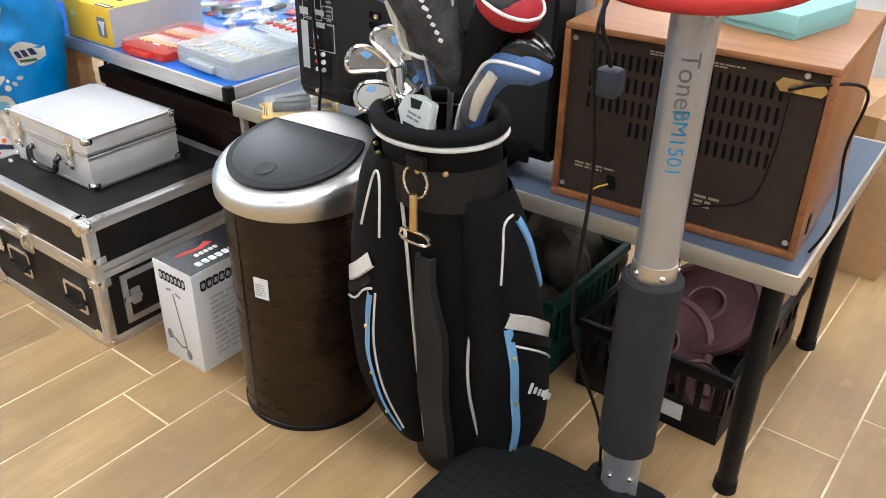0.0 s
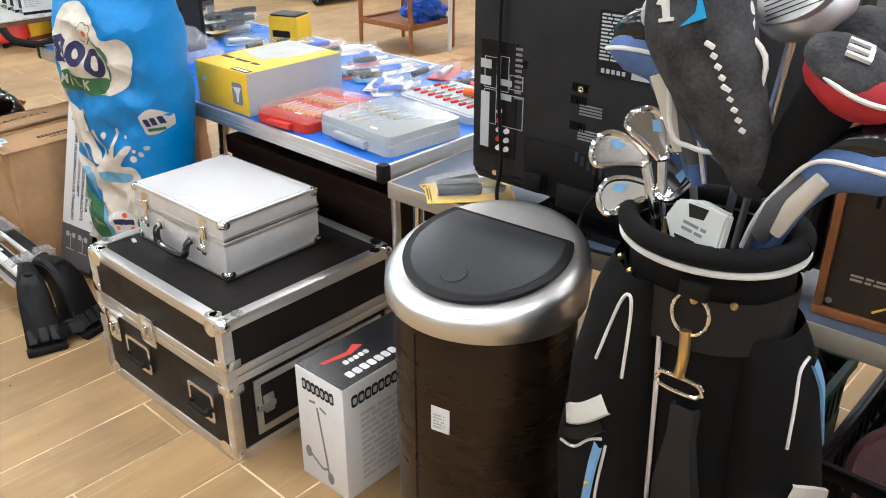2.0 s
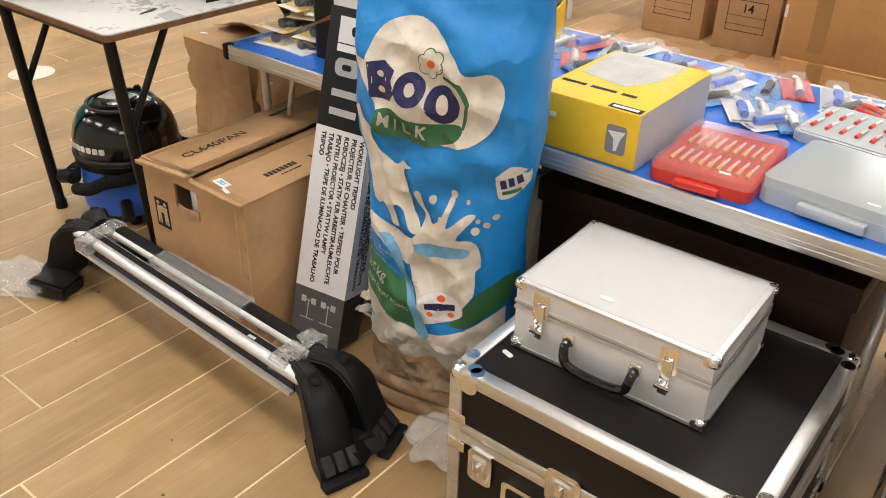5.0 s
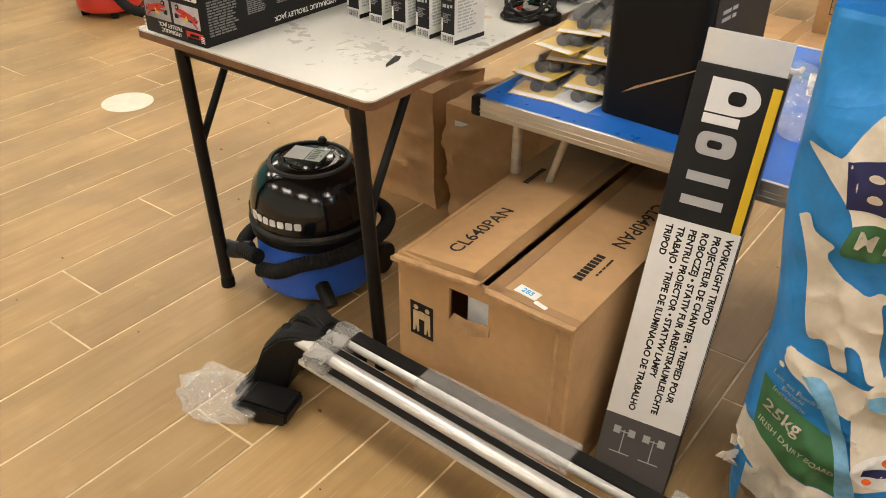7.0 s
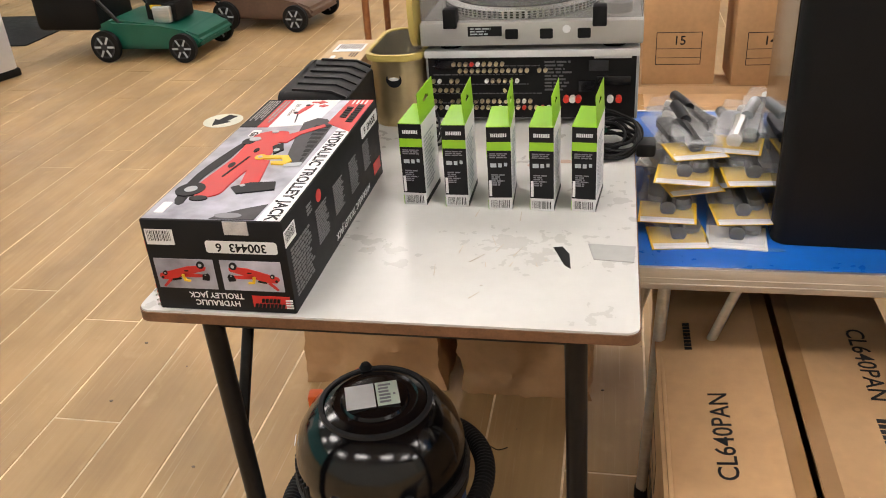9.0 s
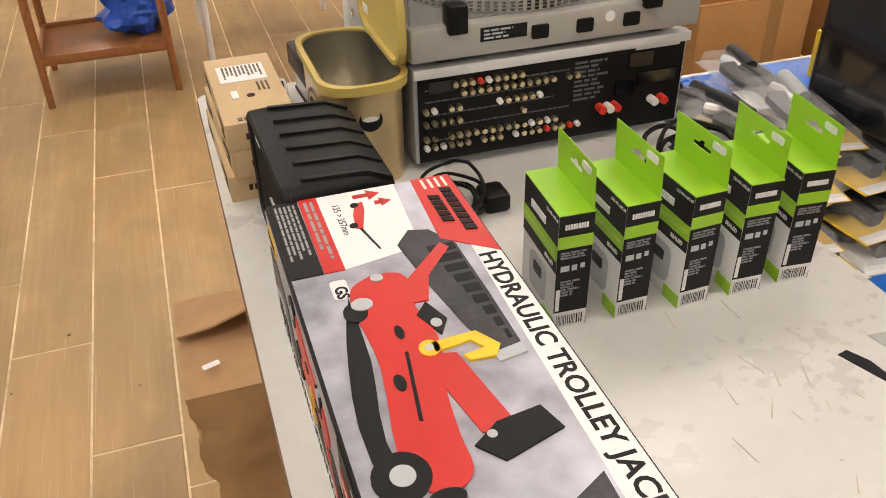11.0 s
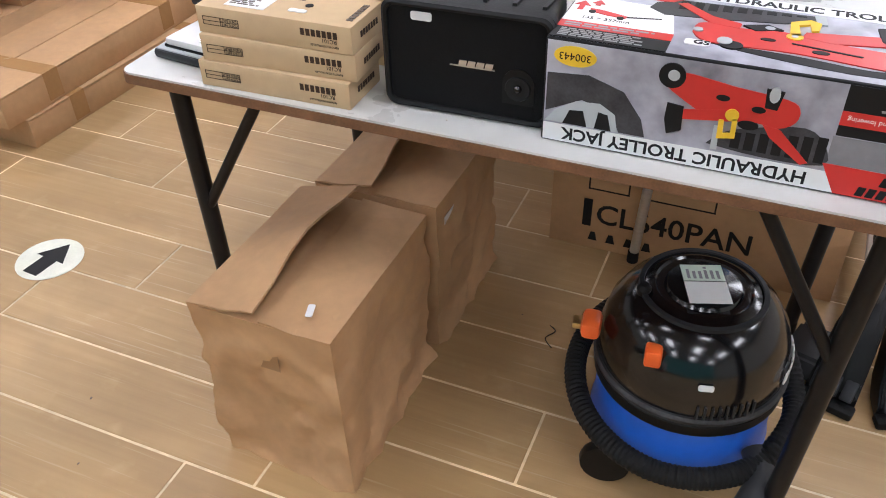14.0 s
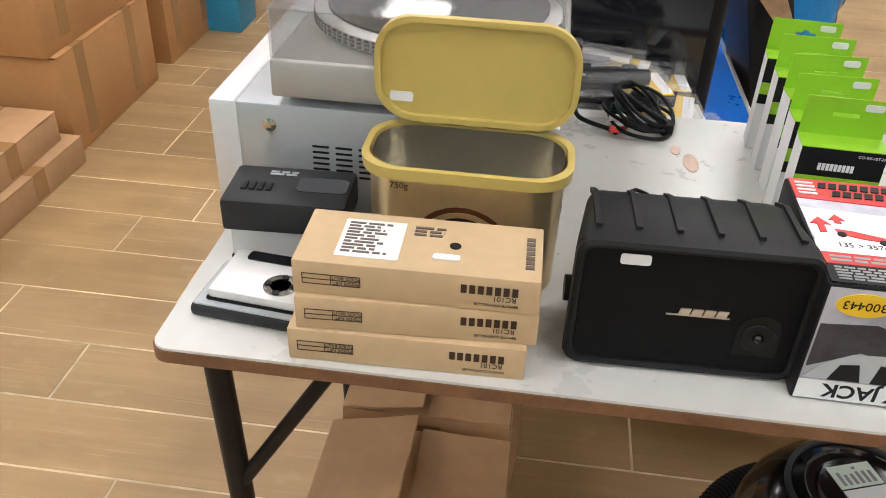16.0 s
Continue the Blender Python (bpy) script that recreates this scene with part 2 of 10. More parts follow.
CLBLUE = mat("club cover blue mesh", (0.085, 0.16, 0.36), 0.6, var=0.2, scale=60, bump=0.4, bscale=500)
CLGREY = mat("club cover grey plush", (0.050, 0.050, 0.053), 0.8, var=0.8, scale=22, bump=0.3, bscale=200)
CLRED = mat("club cover red mesh", (0.38, 0.012, 0.02), 0.6, var=0.2, scale=60)
TRIMBLUE = mat("pale blue bag trim", (0.20, 0.42, 0.72), 0.55, var=0.1)
WHITETRIM = mat("white piping", (0.74, 0.73, 0.70), 0.5, var=0.06)
PUTTER = mat("pearl grey metal", (0.55, 0.58, 0.55), 0.4, 0.3, var=0.06)
BRONZE = mat("dark brown metal", (0.030, 0.018, 0.010), 0.28, 0.55, var=0.15, scale=5, stretch=(1, 1, 6))
BRASS = mat("brass", (0.70, 0.52, 0.24), 0.3, 1.0, var=0.1)
MAROONTAPE = mat("brown tinted tape", (0.30, 0.165, 0.07), 0.3, var=0.1)
DUCT = mat("crumpled clear tape", (0.52, 0.53, 0.55), 0.22, 0.25, var=0.3, scale=40, bump=0.6, bscale=90)
CLEAR = mat("clear blister plastic", (0.92, 0.94, 0.95), 0.08, var=0.0, alpha=0.13)
SMOKE = mat("smoked clear acrylic", (0.30, 0.30, 0.30), 0.06, var=0.0, alpha=0.30)
BAGCLR = mat("crinkled clear film", (0.85, 0.85, 0.83), 0.14, var=0.05, alpha=0.20, bump=0.8, bscale=70)
REDFOAM = mat("red foam grip", (0.56, 0.035, 0.035), 0.55, var=0.1, scale=20, bump=0.15, bscale=300)
BLUEBAG = mat("blue tarpaulin bag", (0.01, 0.085, 0.50), 0.35, var=0.25, scale=12)
DKSCREEN = mat("dark glass", (0.010, 0.011, 0.014), 0.08, var=0.0, coat=0.2)
TUBEGREY = mat("silver painted tube", (0.42, 0.43, 0.45), 0.30, 0.6, var=0.05)
CYAN = mat("cyan print", (0.03, 0.38, 0.72), 0.4, var=0.05)
DIRT = mat("brown dirt stain", (0.50, 0.44, 0.36), 0.7, var=0.25, scale=30)


# ---- building helpers ----
TINY = {"gold_socket_row", "white_socket_row", "red_socket_row", "small_print", "printed_text", "label_print", "rivets", "panel_print", "back_print", "socket_row", "strobe_dots", "vent_grid", "steel_bits", "bit_holders", "barcode", "side_print", "card_print", "top_print", "title_print", "dirt_streaks", "plate_print", "logo_text", "badge_bars", "milk_drops", "crumbs", "face_grooves", "key_print", "logo_stripes", "print", "printed_frames", "bolts", "handling_figures", "stand_drawing", "scooter_drawing", "red_dots", "logo_print", "logo_gap", "tape_strip", "castor", "wheel_picture", "picture_print", "badge_dots", "flower_petals", "flower_outline", "tape_wrap", "grey_picture_print", "yellow_picture_print", "dark_picture_print", "tyre_picture", "jack_picture", "head_cutout", "brace_plate", "side_logo_mark", "red_terminal_block", "torn_corner", "hinge"}
# near-black stands in for the shade inside vent slots
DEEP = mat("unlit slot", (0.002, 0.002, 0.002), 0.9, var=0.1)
CLEARTAPE = mat("creased clear tape", (0.46, 0.46, 0.44), 0.22, var=0.2, scale=30, alpha=0.45, bump=0.6, bscale=60)


def finish(me, smooth=35):
    me.polygons.foreach_set("use_smooth", [True] * len(me.polygons))
    me.set_sharp_from_angle(angle=radians(smooth))


def part(name, bm, material, parent=None, label=""):
    me = bpy.data.meshes.new(name)
    bmesh.ops.recalc_face_normals(bm, faces=bm.faces)
    bm.to_mesh(me)
    bm.free()
    finish(me)
    me.materials.append(material)
    ob = new(name, me)
    ob.parent = parent
    if name in TINY:
        tagged(ob, kind="stuff")
    return tagged(ob, label)


def thing(name, label, category, m=None, group="", kind=""):
    ob = new(name)
    ob.empty_display_size = 0.05
    if m is not None:
        ob.matrix_basis = m
    return tagged(ob, label, category, group, kind)


def BM():
    return bmesh.new()


def box(bm, x0, y0, z0, x1, y1, z1, bev=0.0, seg=2, m=None):
    r = bmesh.ops.create_cube(bm, size=1)
    vs = r["verts"]
    for v in vs:
        v.co = Vector(((x0 + x1) / 2 + v.co.x * (x1 - x0), (y0 + y1) / 2 + v.co.y * (y1 - y0), (z0 + z1) / 2 + v.co.z * (z1 - z0)))
    if bev > 0:
        es = list({e for v in vs for e in v.link_edges})
        b = bmesh.ops.bevel(bm, geom=es, offset=bev, segments=seg, affect="EDGES", profile=0.5)
        vs = list({v for f in b["faces"] for v in f.verts} | {v for v in vs if v.is_valid})
    if m is not None:
        bmesh.ops.transform(bm, matrix=m, verts=vs)
    return bm


def cyl(bm, p0, p1, r0, r1=None, n=16):
    p0, p1 = Vector(p0), Vector(p1)
    r1 = r0 if r1 is None else r1
    d = p1 - p0
    q = d.to_track_quat("Z", "Y").to_matrix()
    a = [bm.verts.new(p0 + q @ Vector((r0 * math.cos(k * math.tau / n), r0 * math.sin(k * math.tau / n), 0))) for k in range(n)]
    b = [bm.verts.new(p1 + q @ Vector((r1 * math.cos(k * math.tau / n), r1 * math.sin(k * math.tau / n), 0))) for k in range(n)]
    for k in range(n):
        bm.faces.new((a[k], a[(k + 1) % n], b[(k + 1) % n], b[k]))
    bm.faces.new(a[::-1])
    bm.faces.new(b)
    return bm


def lathe(bm, profile, n=40, c=(0, 0, 0), sx=1.0, sy=1.0, m=None):
    rings = []
    for r, z in profile:
        ring = []
        for k in range(n):
            a = k * math.tau / n
            co = Vector((c[0] + sx * r * math.cos(a), c[1] + sy * r * math.sin(a), c[2] + z))
            ring.append(bm.verts.new(m @ co if m is not None else co))
        rings.append(ring)
    for a, b in zip(rings, rings[1:]):
        for k in range(n):
            bm.faces.new((a[k], a[(k + 1) % n], b[(k + 1) % n], b[k]))
    if profile[0][0] > 1e-4:
        bm.faces.new(rings[0][::-1])
    if profile[-1][0] > 1e-4:
        bm.faces.new(rings[-1])
    return bm


def spline(pts, step=6):
    P = [Vector(p) for p in pts]
    out = []
    for i in range(len(P) - 1):
        a, b, c, d = P[max(i - 1, 0)], P[i], P[i + 1], P[min(i + 2, len(P) - 1)]
        for k in range(step):
            t = k / step
            out.append(0.5 * ((2 * b) + (c - a) * t + (2 * a - 5 * b + 4 * c - d) * t * t + (3 * b - a - 3 * c + d) * t ** 3))
    out.append(P[-1])
    return out


def tube(bm, pts, r, n=8, step=6, closed=False, ribs=0.0):
    S = spline(pts + pts[:1] if closed else pts, step)
    rings = []
    up = Vector((0.13, 0.21, 0.97))
    for i, p in enumerate(S):
        d = (S[min(i + 1, len(S) - 1)] - S[max(i - 1, 0)]).normalized()
        s = d.cross(up)
        s = s.normalized() if s.length > 1e-3 else d.orthogonal().normalized()
        u = s.cross(d)
        rr = r * (1 + ribs * (i % 2))
        rings.append([bm.verts.new(p + rr * (math.cos(k * math.tau / n) * s + math.sin(k * math.tau / n) * u)) for k in range(n)])
    for a, b in zip(rings, rings[1:]):
        for k in range(n):
            bm.faces.new((a[k], a[(k + 1) % n], b[(k + 1) % n], b[k]))
    if not closed:
        bm.faces.new(rings[0][::-1])
        bm.faces.new(rings[-1])
    return bm


def rrect(w, h, r, n=5):
    out = []
    for cx, cy, a0 in ((w / 2 - r, h / 2 - r, 0), (-w / 2 + r, h / 2 - r, 90), (-w / 2 + r, -h / 2 + r, 180), (w / 2 - r, -h / 2 + r, 270)):
        for k in range(n + 1):
            a = radians(a0 + 90 * k / n)
            out.append((cx + r * math.cos(a), cy + r * math.sin(a)))
    return out


def oval(cx, cy, rx, ry, n=28):
    return [(cx + rx * math.cos(k * math.tau / n), cy + ry * math.sin(k * math.tau / n)) for k in range(n)]


def rect(x0, y0, x1, y1):
    return [(x0, y0), (x1, y0), (x1, y1), (x0, y1)]


def prism(bm, pts, z0, z1, m=None):
    m = m or Matrix()
    a = [bm.verts.new(m @ Vector((x, y, z0))) for x, y in pts]
    b = [bm.verts.new(m @ Vector((x, y, z1))) for x, y in pts]
    n = len(pts)
    for k in range(n):
        bm.faces.new((a[k], a[(k + 1) % n], b[(k + 1) % n], b[k]))
    bm.faces.new(a[::-1])
    bm.faces.new(b)
    return bm


def plane(o, u, v):
    """The frame of a face: origin, its right and its up."""
    u, v = Vector(u).normalized(), Vector(v).normalized()
    n = u.cross(v)
    return Matrix(((u.x, v.x, n.x, o[0]), (u.y, v.y, n.y, o[1]), (u.z, v.z, n.z, o[2]), (0, 0, 0, 1)))


def decal(name, polys, material, parent, m, lift=1, label=""):
    """Thin printed shapes on a face; lift counts the printed layers."""
    bm = BM()
    for p in polys:
        prism(bm, p, 0.0002, 0.0004 + 0.0005 * lift, m)
    return part(name, bm, material, parent, label)


def letters(s, size, material, parent, m, align="CENTER", bold=0.0, squash=1.0, lift=1.5, name="lettering"):
    cu = bpy.data.curves.new(name, "FONT")
    cu.body, cu.size, cu.align_x, cu.align_y = s, size, align, "CENTER"
    cu.extrude, cu.offset, cu.resolution_u = 0.0002, bold, 3
    ob = bpy.data.objects.new(name, cu)
    me = bpy.data.meshes.new_from_object(ob)
    bpy.data.objects.remove(ob)
    me.transform(m @ Matrix.Translation((0, 0, 0.0005 * lift + 0.0002)) @ Matrix.Diagonal((squash, 1, 1, 1)))
    me.materials.clear()
    me.materials.append(material)
    o = new(name, me)
    o.parent = parent
    return o


def textbars(bm, m, x0, y0, x1, y1, rows, fill=0.9, seed=1, z=0.0014):
    """Small unreadable print as plain bars."""
    rnd = random.Random(seed)
    h = (y1 - y0) / rows
    for k in range(rows):
        x, y = x0, y1 - (k + 0.75) * h
        end = x0 + (x1 - x0) * (fill if k % 3 else 0.98) * rnd.uniform(0.8, 1)
        while x < end:
            w = min(h * rnd.uniform(1.2, 3.6), end - x)
            prism(bm, rect(x, y, x + w, y + h * 0.5), 0.0002, z, m)
            x += w + h * 0.5
    return bm


def barcode(bm, m, x0, y0, x1, y1, seed=1, z=0.0019):
    rnd = random.Random(seed)
    x = x0
    while x < x1:
        w = rnd.choice((0.0006, 0.0009, 0.0015))
        prism(bm, rect(x, y0, min(x + w, x1), y1), 0.0002, z, m)
        x += w + rnd.choice((0.0010, 0.0017))
    return bm


def blob(bm, c, r, sub=2, jitter=0.0, m=None, seed=0.0):
    s = bmesh.ops.create_icosphere(bm, subdivisions=sub, radius=1)
    for v in s["verts"]:
        k = 1 + jitter * noise.noise(v.co * 1.7 + Vector((seed, seed * 2, 0)))
        co = Vector((v.co.x * r[0], v.co.y * r[1], v.co.z * r[2])) * k
        v.co = (m @ co if m is not None else co) + Vector(c)
    return bm


def sticker(parent, m, w=0.03, h=0.011):
    return decal("price_label", [rrect(w, h, 0.003)], PAPER, parent, m, 2, "small white price label")


def B(name, material, parent, x0, y0, z0, x1, y1, z1, bev=0.002, label=""):
    return part(name, box(BM(), x0, y0, z0, x1, y1, z1, bev), material, parent, label)


def C(name, material, parent, p0, p1, r0, r1=None, n=16, label=""):
    return part(name, cyl(BM(), p0, p1, r0, r1, n), material, parent, label)


# ---- hall ----
X0, X1, Y0, Y1 = -8.0, 7.5, -4.5, 9.0


def slab(name, x0, y0, z0, x1, y1, z1, material):
    ob = part(name, box(BM(), x0, y0, z0, x1, y1, z1), material)
    return tagged(ob, kind="structure")


floor = slab("floor", X0, Y0, -0.12, X1, Y1, -0.0011, JOINT)
tagged(floor, "worn golden oak plank floor with pale joints")
tagged(slab("ceiling", X0 - 0.15, Y0 - 0.15, CEIL, X1 + 0.15, Y1 + 0.15, CEIL + 0.12, CEILM), "pale suspended ceiling")
tagged(slab("wall_north", X0 - 0.15, Y1, 0, X1 + 0.15, Y1 + 0.15, CEIL, WALL), "plain white painted wall")
tagged(slab("wall_south", X0 - 0.15, Y0 - 0.15, 0, X1 + 0.15, Y0, CEIL, WALL), "plain white painted wall")
tagged(slab("wall_west", X0 - 0.15, Y0, 0, X0, Y1, CEIL, TEALWALL), "turquoise painted wall")
tagged(slab("wall_east", X1, Y0, 0, X1 + 0.15, Y1, CEIL, WALL), "plain white painted wall")


def ceiling_light(x, y):
    t = thing("ceiling_light", "white framed rectangular ceiling light panel, switched on", "ceiling light", pose(x, y, CEIL), "ceiling lights")
    bm = BM()
    for a in ((-0.62, -0.32, 0.62, -0.29), (-0.62, 0.29, 0.62, 0.32), (-0.62, -0.29, -0.59, 0.29), (0.59, -0.29, 0.62, 0.29)):
        box(bm, a[0], a[1], -0.03, a[2], a[3], -0.001)
    part("frame", bm, WHITEP, t)
    part("diffuser", box(BM(), -0.588, -0.288, -0.02, 0.588, 0.288, -0.006), DIFF, t)
    return t


first_light = ceiling_light(-6.4, -3.0)
for i in range(6):
    for j in range(5):
        if i or j:
            copy_thing(first_light, pose(-6.4 + 2.5 * i, -3.0 + 2.5 * j, CEIL))


# ---- tables ----
def leg_pipe(name, material, parent, p0, p1, r, foot=True):
    lg = C(name, material, parent, p0, p1, r, n=14)
    if foot:
        p = Vector(p0)
        C("rubber_foot", RUBBER, lg, p + Vector((0, 0, 0)), p + Vector((0, 0, 0.03)), r * 1.18, r * 1.12, 14)
    return lg


def white_table():
    t = thing("folding_table", "white laminate folding table with brown plywood edge and black tubular legs", "table", pose(-0.3625, 0.595, 0))
    w, d = 0.725, 1.19
    part("tabletop", prism(BM(), rrect(w, d, 0.020, 6), 0.721, 0.7365), PLY, t)
    part("laminate", prism(BM(), rrect(w - 0.004, d - 0.004, 0.019, 6), 0.7365, 0.740), WHITE, t)
    for sx in (-1, 1):
        for sy in (-1, 1):
            lg = leg_pipe("leg", BLACKM, t, (sx * 0.285, sy * 0.505 + 0.028 * (sy > 0), 0), (sx * 0.275, sy * 0.54 + 0.022 * (sy > 0), 0.714), 0.0165)
            C("brace", BLACKM, lg, (sx * 0.281, sy * 0.523 + 0.025 * (sy > 0), 0.44), (sx * 0.277, sy * 0.36 + 0.022 * (sy > 0), 0.714), 0.010)
    for sy in (-1, 1):
        C("crossbar", BLACKM, t, (-0.276, sy * 0.535, 0.69), (0.276, sy * 0.535, 0.69), 0.012)
    C("folding_strut", ALU, t, (-0.20, 0.12, 0.715), (-0.20, 0.12, 0.62), 0.010)
    top = Matrix.Translation((0, 0, 0.740))
    decal("duct_tape", [[(0.33 - 0.035, -0.40), (0.355, -0.405), (0.358, -0.355), (0.285, -0.35)]], mat("grey duct tape", (0.34, 0.34, 0.33), 0.45, var=0.15), t, top, 1)
    decal("scuff_mark", [[(0.232, -0.365), (0.252, -0.42), (0.262, -0.43), (0.258, -0.385), (0.246, -0.362)]], INK, t, top, 1)
    rnd = random.Random(5)
    bm = BM()
    for k in range(12):
        x, y = 0.13 + rnd.gauss(0, 0.06), -0.40 + rnd.gauss(0, 0.055)
        a, l = rnd.uniform(0.9, 1.9), rnd.uniform(0.01, 0.035)
        dx, dy = l * math.cos(a), l * math.sin(a)
        prism(bm, [(x, y), (x + 0.0016, y - 0.001), (x + dx + 0.0008, y + dy), (x + dx, y + dy)], 0.0002, 0.0006, top)
    for k in range(40):
        x, y = rnd.uniform(-0.33, 0.33), rnd.uniform(-0.55, 0.55)
        prism(bm, oval(x, y, rnd.uniform(0.0008, 0.0025), rnd.uniform(0.0008, 0.002), 7), 0.0002, 0.0006, top)
    part("dirt_streaks", bm, DIRT, t)
    decal("rust_smudge", [oval(0.19, -0.04, 0.03, 0.012), oval(0.23, -0.02, 0.016, 0.008)], mat("rusty smudge", (0.55, 0.40, 0.32), 0.6, var=0.2, scale=60), t, top, 1)


def blue_table():
    t = thing("pasting_table", "blue topped folding table with aluminium edge and pale tube legs", "table", pose(0.90, 0.765, 0))
    w, d = 1.84, 0.81
    bm = prism(BM(), rrect(w - 0.012, d - 0.012, 0.012), 0.622, 0.633)
    part("tabletop", bm, BLUETOP, t)
    for k, (x0, y0, x1, y1) in enumerate(((-w / 2, -d / 2, w / 2, -d / 2 + 0.01), (-w / 2, d / 2 - 0.01, w / 2, d / 2), (-w / 2, -d / 2 + 0.01, -w / 2 + 0.01, d / 2 - 0.01), (w / 2 - 0.01, -d / 2 + 0.01, w / 2, d / 2 - 0.01))):
        bm = box(BM(), x0, y0, 0.592, x1, y1, 0.635, 0.002)
        e = part("edge_rail", bm, ALU, t)
        if k < 2:
            yy = y0 - 0.0012 if k == 0 else y1 - 0.003
            for zz in (0.603, 0.614):
                part("groove", box(BM(), x0 + 0.02, yy, zz, x1 - 0.02, yy + 0.004, zz + 0.002), ALU, e)
    part("underside", box(BM(), -w / 2 + 0.012, -d / 2 + 0.012, 0.600, w / 2 - 0.012, d / 2 - 0.012, 0.6215), DKBROWN, t)
    for sx in (-1, 1):
        for sy in (-1, 1):
            part("corner_cap", box(BM(), sx * (w / 2 - 0.012) - 0.014, sy * (d / 2 - 0.012) - 0.014, 0.590, sx * (w / 2 - 0.012) + 0.014, sy * (d / 2 - 0.012) + 0.014, 0.6368, 0.006), BLK, t)
    for x in (-0.86, 0.86):
        for sy in (-1, 1):
            leg_pipe("leg", ALU, t, (x, sy * 0.30, 0), (x + 0.02, sy * 0.33, 0.60), 0.012)
            if x < 0:
                C("brace", ALU, t, (x + 0.005, sy * 0.305, 0.10), (x + 0.16 * (1 if x < 0 else -1), sy * 0.335, 0.60), 0.009)
    top = Matrix.Translation((0, 0, 0.633))
    decal("dust_smear", [oval(-0.70, -0.30, 0.025, 0.010), oval(-0.735, -0.27, 0.018, 0.008), oval(-0.66, -0.325, 0.02, 0.006)], mat("pale blue scuff", (0.07, 0.20, 0.52), 0.6, var=0.4, scale=40), t, top)


def steel_table():
    a = 2.3
    t = thing("steel_edged_table", "low slate blue table with pale metal edge and black legs", "table", pose(1.835, 0.362, 0, 0, 0, a))
    w, d = 1.51, 0.80
    part("tabletop", prism(BM(), rect(0.003, 0.003, w - 0.003, d - 0.003), 0.575, 0.600), mat("slate blue laminate", (0.075, 0.10, 0.145), 0.4, var=0.2, scale=6), t)
    EDGE = mat("pale satin metal edge", (0.50, 0.45, 0.36), 0.42, 0.55, var=0.12, scale=10, stretch=(1, 1, 8))
    for x0, y0, x1, y1 in ((0, -0.004, w, 0.003), (0, d - 0.003, w, d + 0.004), (-0.004, 0, 0.003, d), (w - 0.003, 0, w + 0.004, d)):
        part("edge_rail", box(BM(), x0, y0, 0.562, x1, y1, 0.602, 0.0015), EDGE, t)
    for x in (0.05, w - 0.045):
        for y in (0.05, d - 0.08):
            leg_pipe("leg", BLACKM if x > 1 else CHROME, t, (x, y, 0), (x, y, 0.575), 0.0225 if x > 1 else 0.014)


white_table()
blue_table()
steel_table()


# ---- goods on the white table ----
def jack_shape(m, s=1.0, flip=1, bm_red=None, bm_blk=None, bm_yel=None, bm_gry=None):
    """A side view of a low red trolley jack, about 0.30 wide at s = 1, out of flat printed shapes."""
    q = m @ Matrix.Diagonal((s * flip, s, 1, 1))
    body = [(-0.150, 0.005), (-0.158, 0.022), (-0.140, 0.040), (-0.085, 0.040), (0.00, 0.012), (0.075, -0.010), (0.118, -0.022), (0.128, -0.040), (0.105, -0.052), (0.02, -0.045), (-0.06, -0.022)]
    arm = [(-0.03, 0.020), (0.06, 0.022), (0.115, 0.018), (0.122, 0.004), (0.06, 0.002), (0.0, -0.004)]
    handle = [(-0.105, 0.040), (-0.145, 0.082), (-0.135, 0.090), (-0.085, 0.044)]
    for p in (body, arm, handle):
        prism(bm_red, p, 0.0002, 0.0021, q)
    for cx, cy, r in ((0.098, -0.056, 0.022), (-0.118, 0.000, 0.013), (-0.138, 0.028, 0.008)):
        prism(bm_blk, oval(cx, cy, r, r, 20), 0.0002, 0.0026, q)
    prism(bm_blk, [(0.095, 0.036), (0.135, 0.040), (0.14, 0.012), (0.13, -0.004), (0.10, 0.004)], 0.0002, 0.0026, q)
    prism(bm_blk, oval(0.01, -0.018, 0.014, 0.004, 12), 0.0002, 0.0026, q)
    prism(bm_blk, [(-0.08, 0.046), (-0.03, 0.036), (-0.035, 0.026), (-0.08, 0.034)], 0.0002, 0.0026, q)
    for cx, cy, r in ((0.098, -0.056, 0.010), (0.118, 0.004, 0.004), (-0.118, 0.000, 0.006)):
        prism(bm_gry, oval(cx, cy, r, r, 14), 0.0002, 0.0031, q)
    prism(bm_yel, [(-0.022, 0.012), (-0.012, 0.046), (0.022, 0.050), (0.026, 0.040), (0.000, 0.037), (-0.008, 0.010)], 0.0002, 0.0031, q)
    prism(bm_yel, oval(-0.014, 0.010, 0.010, 0.007, 14), 0.0002, 0.0031, q)


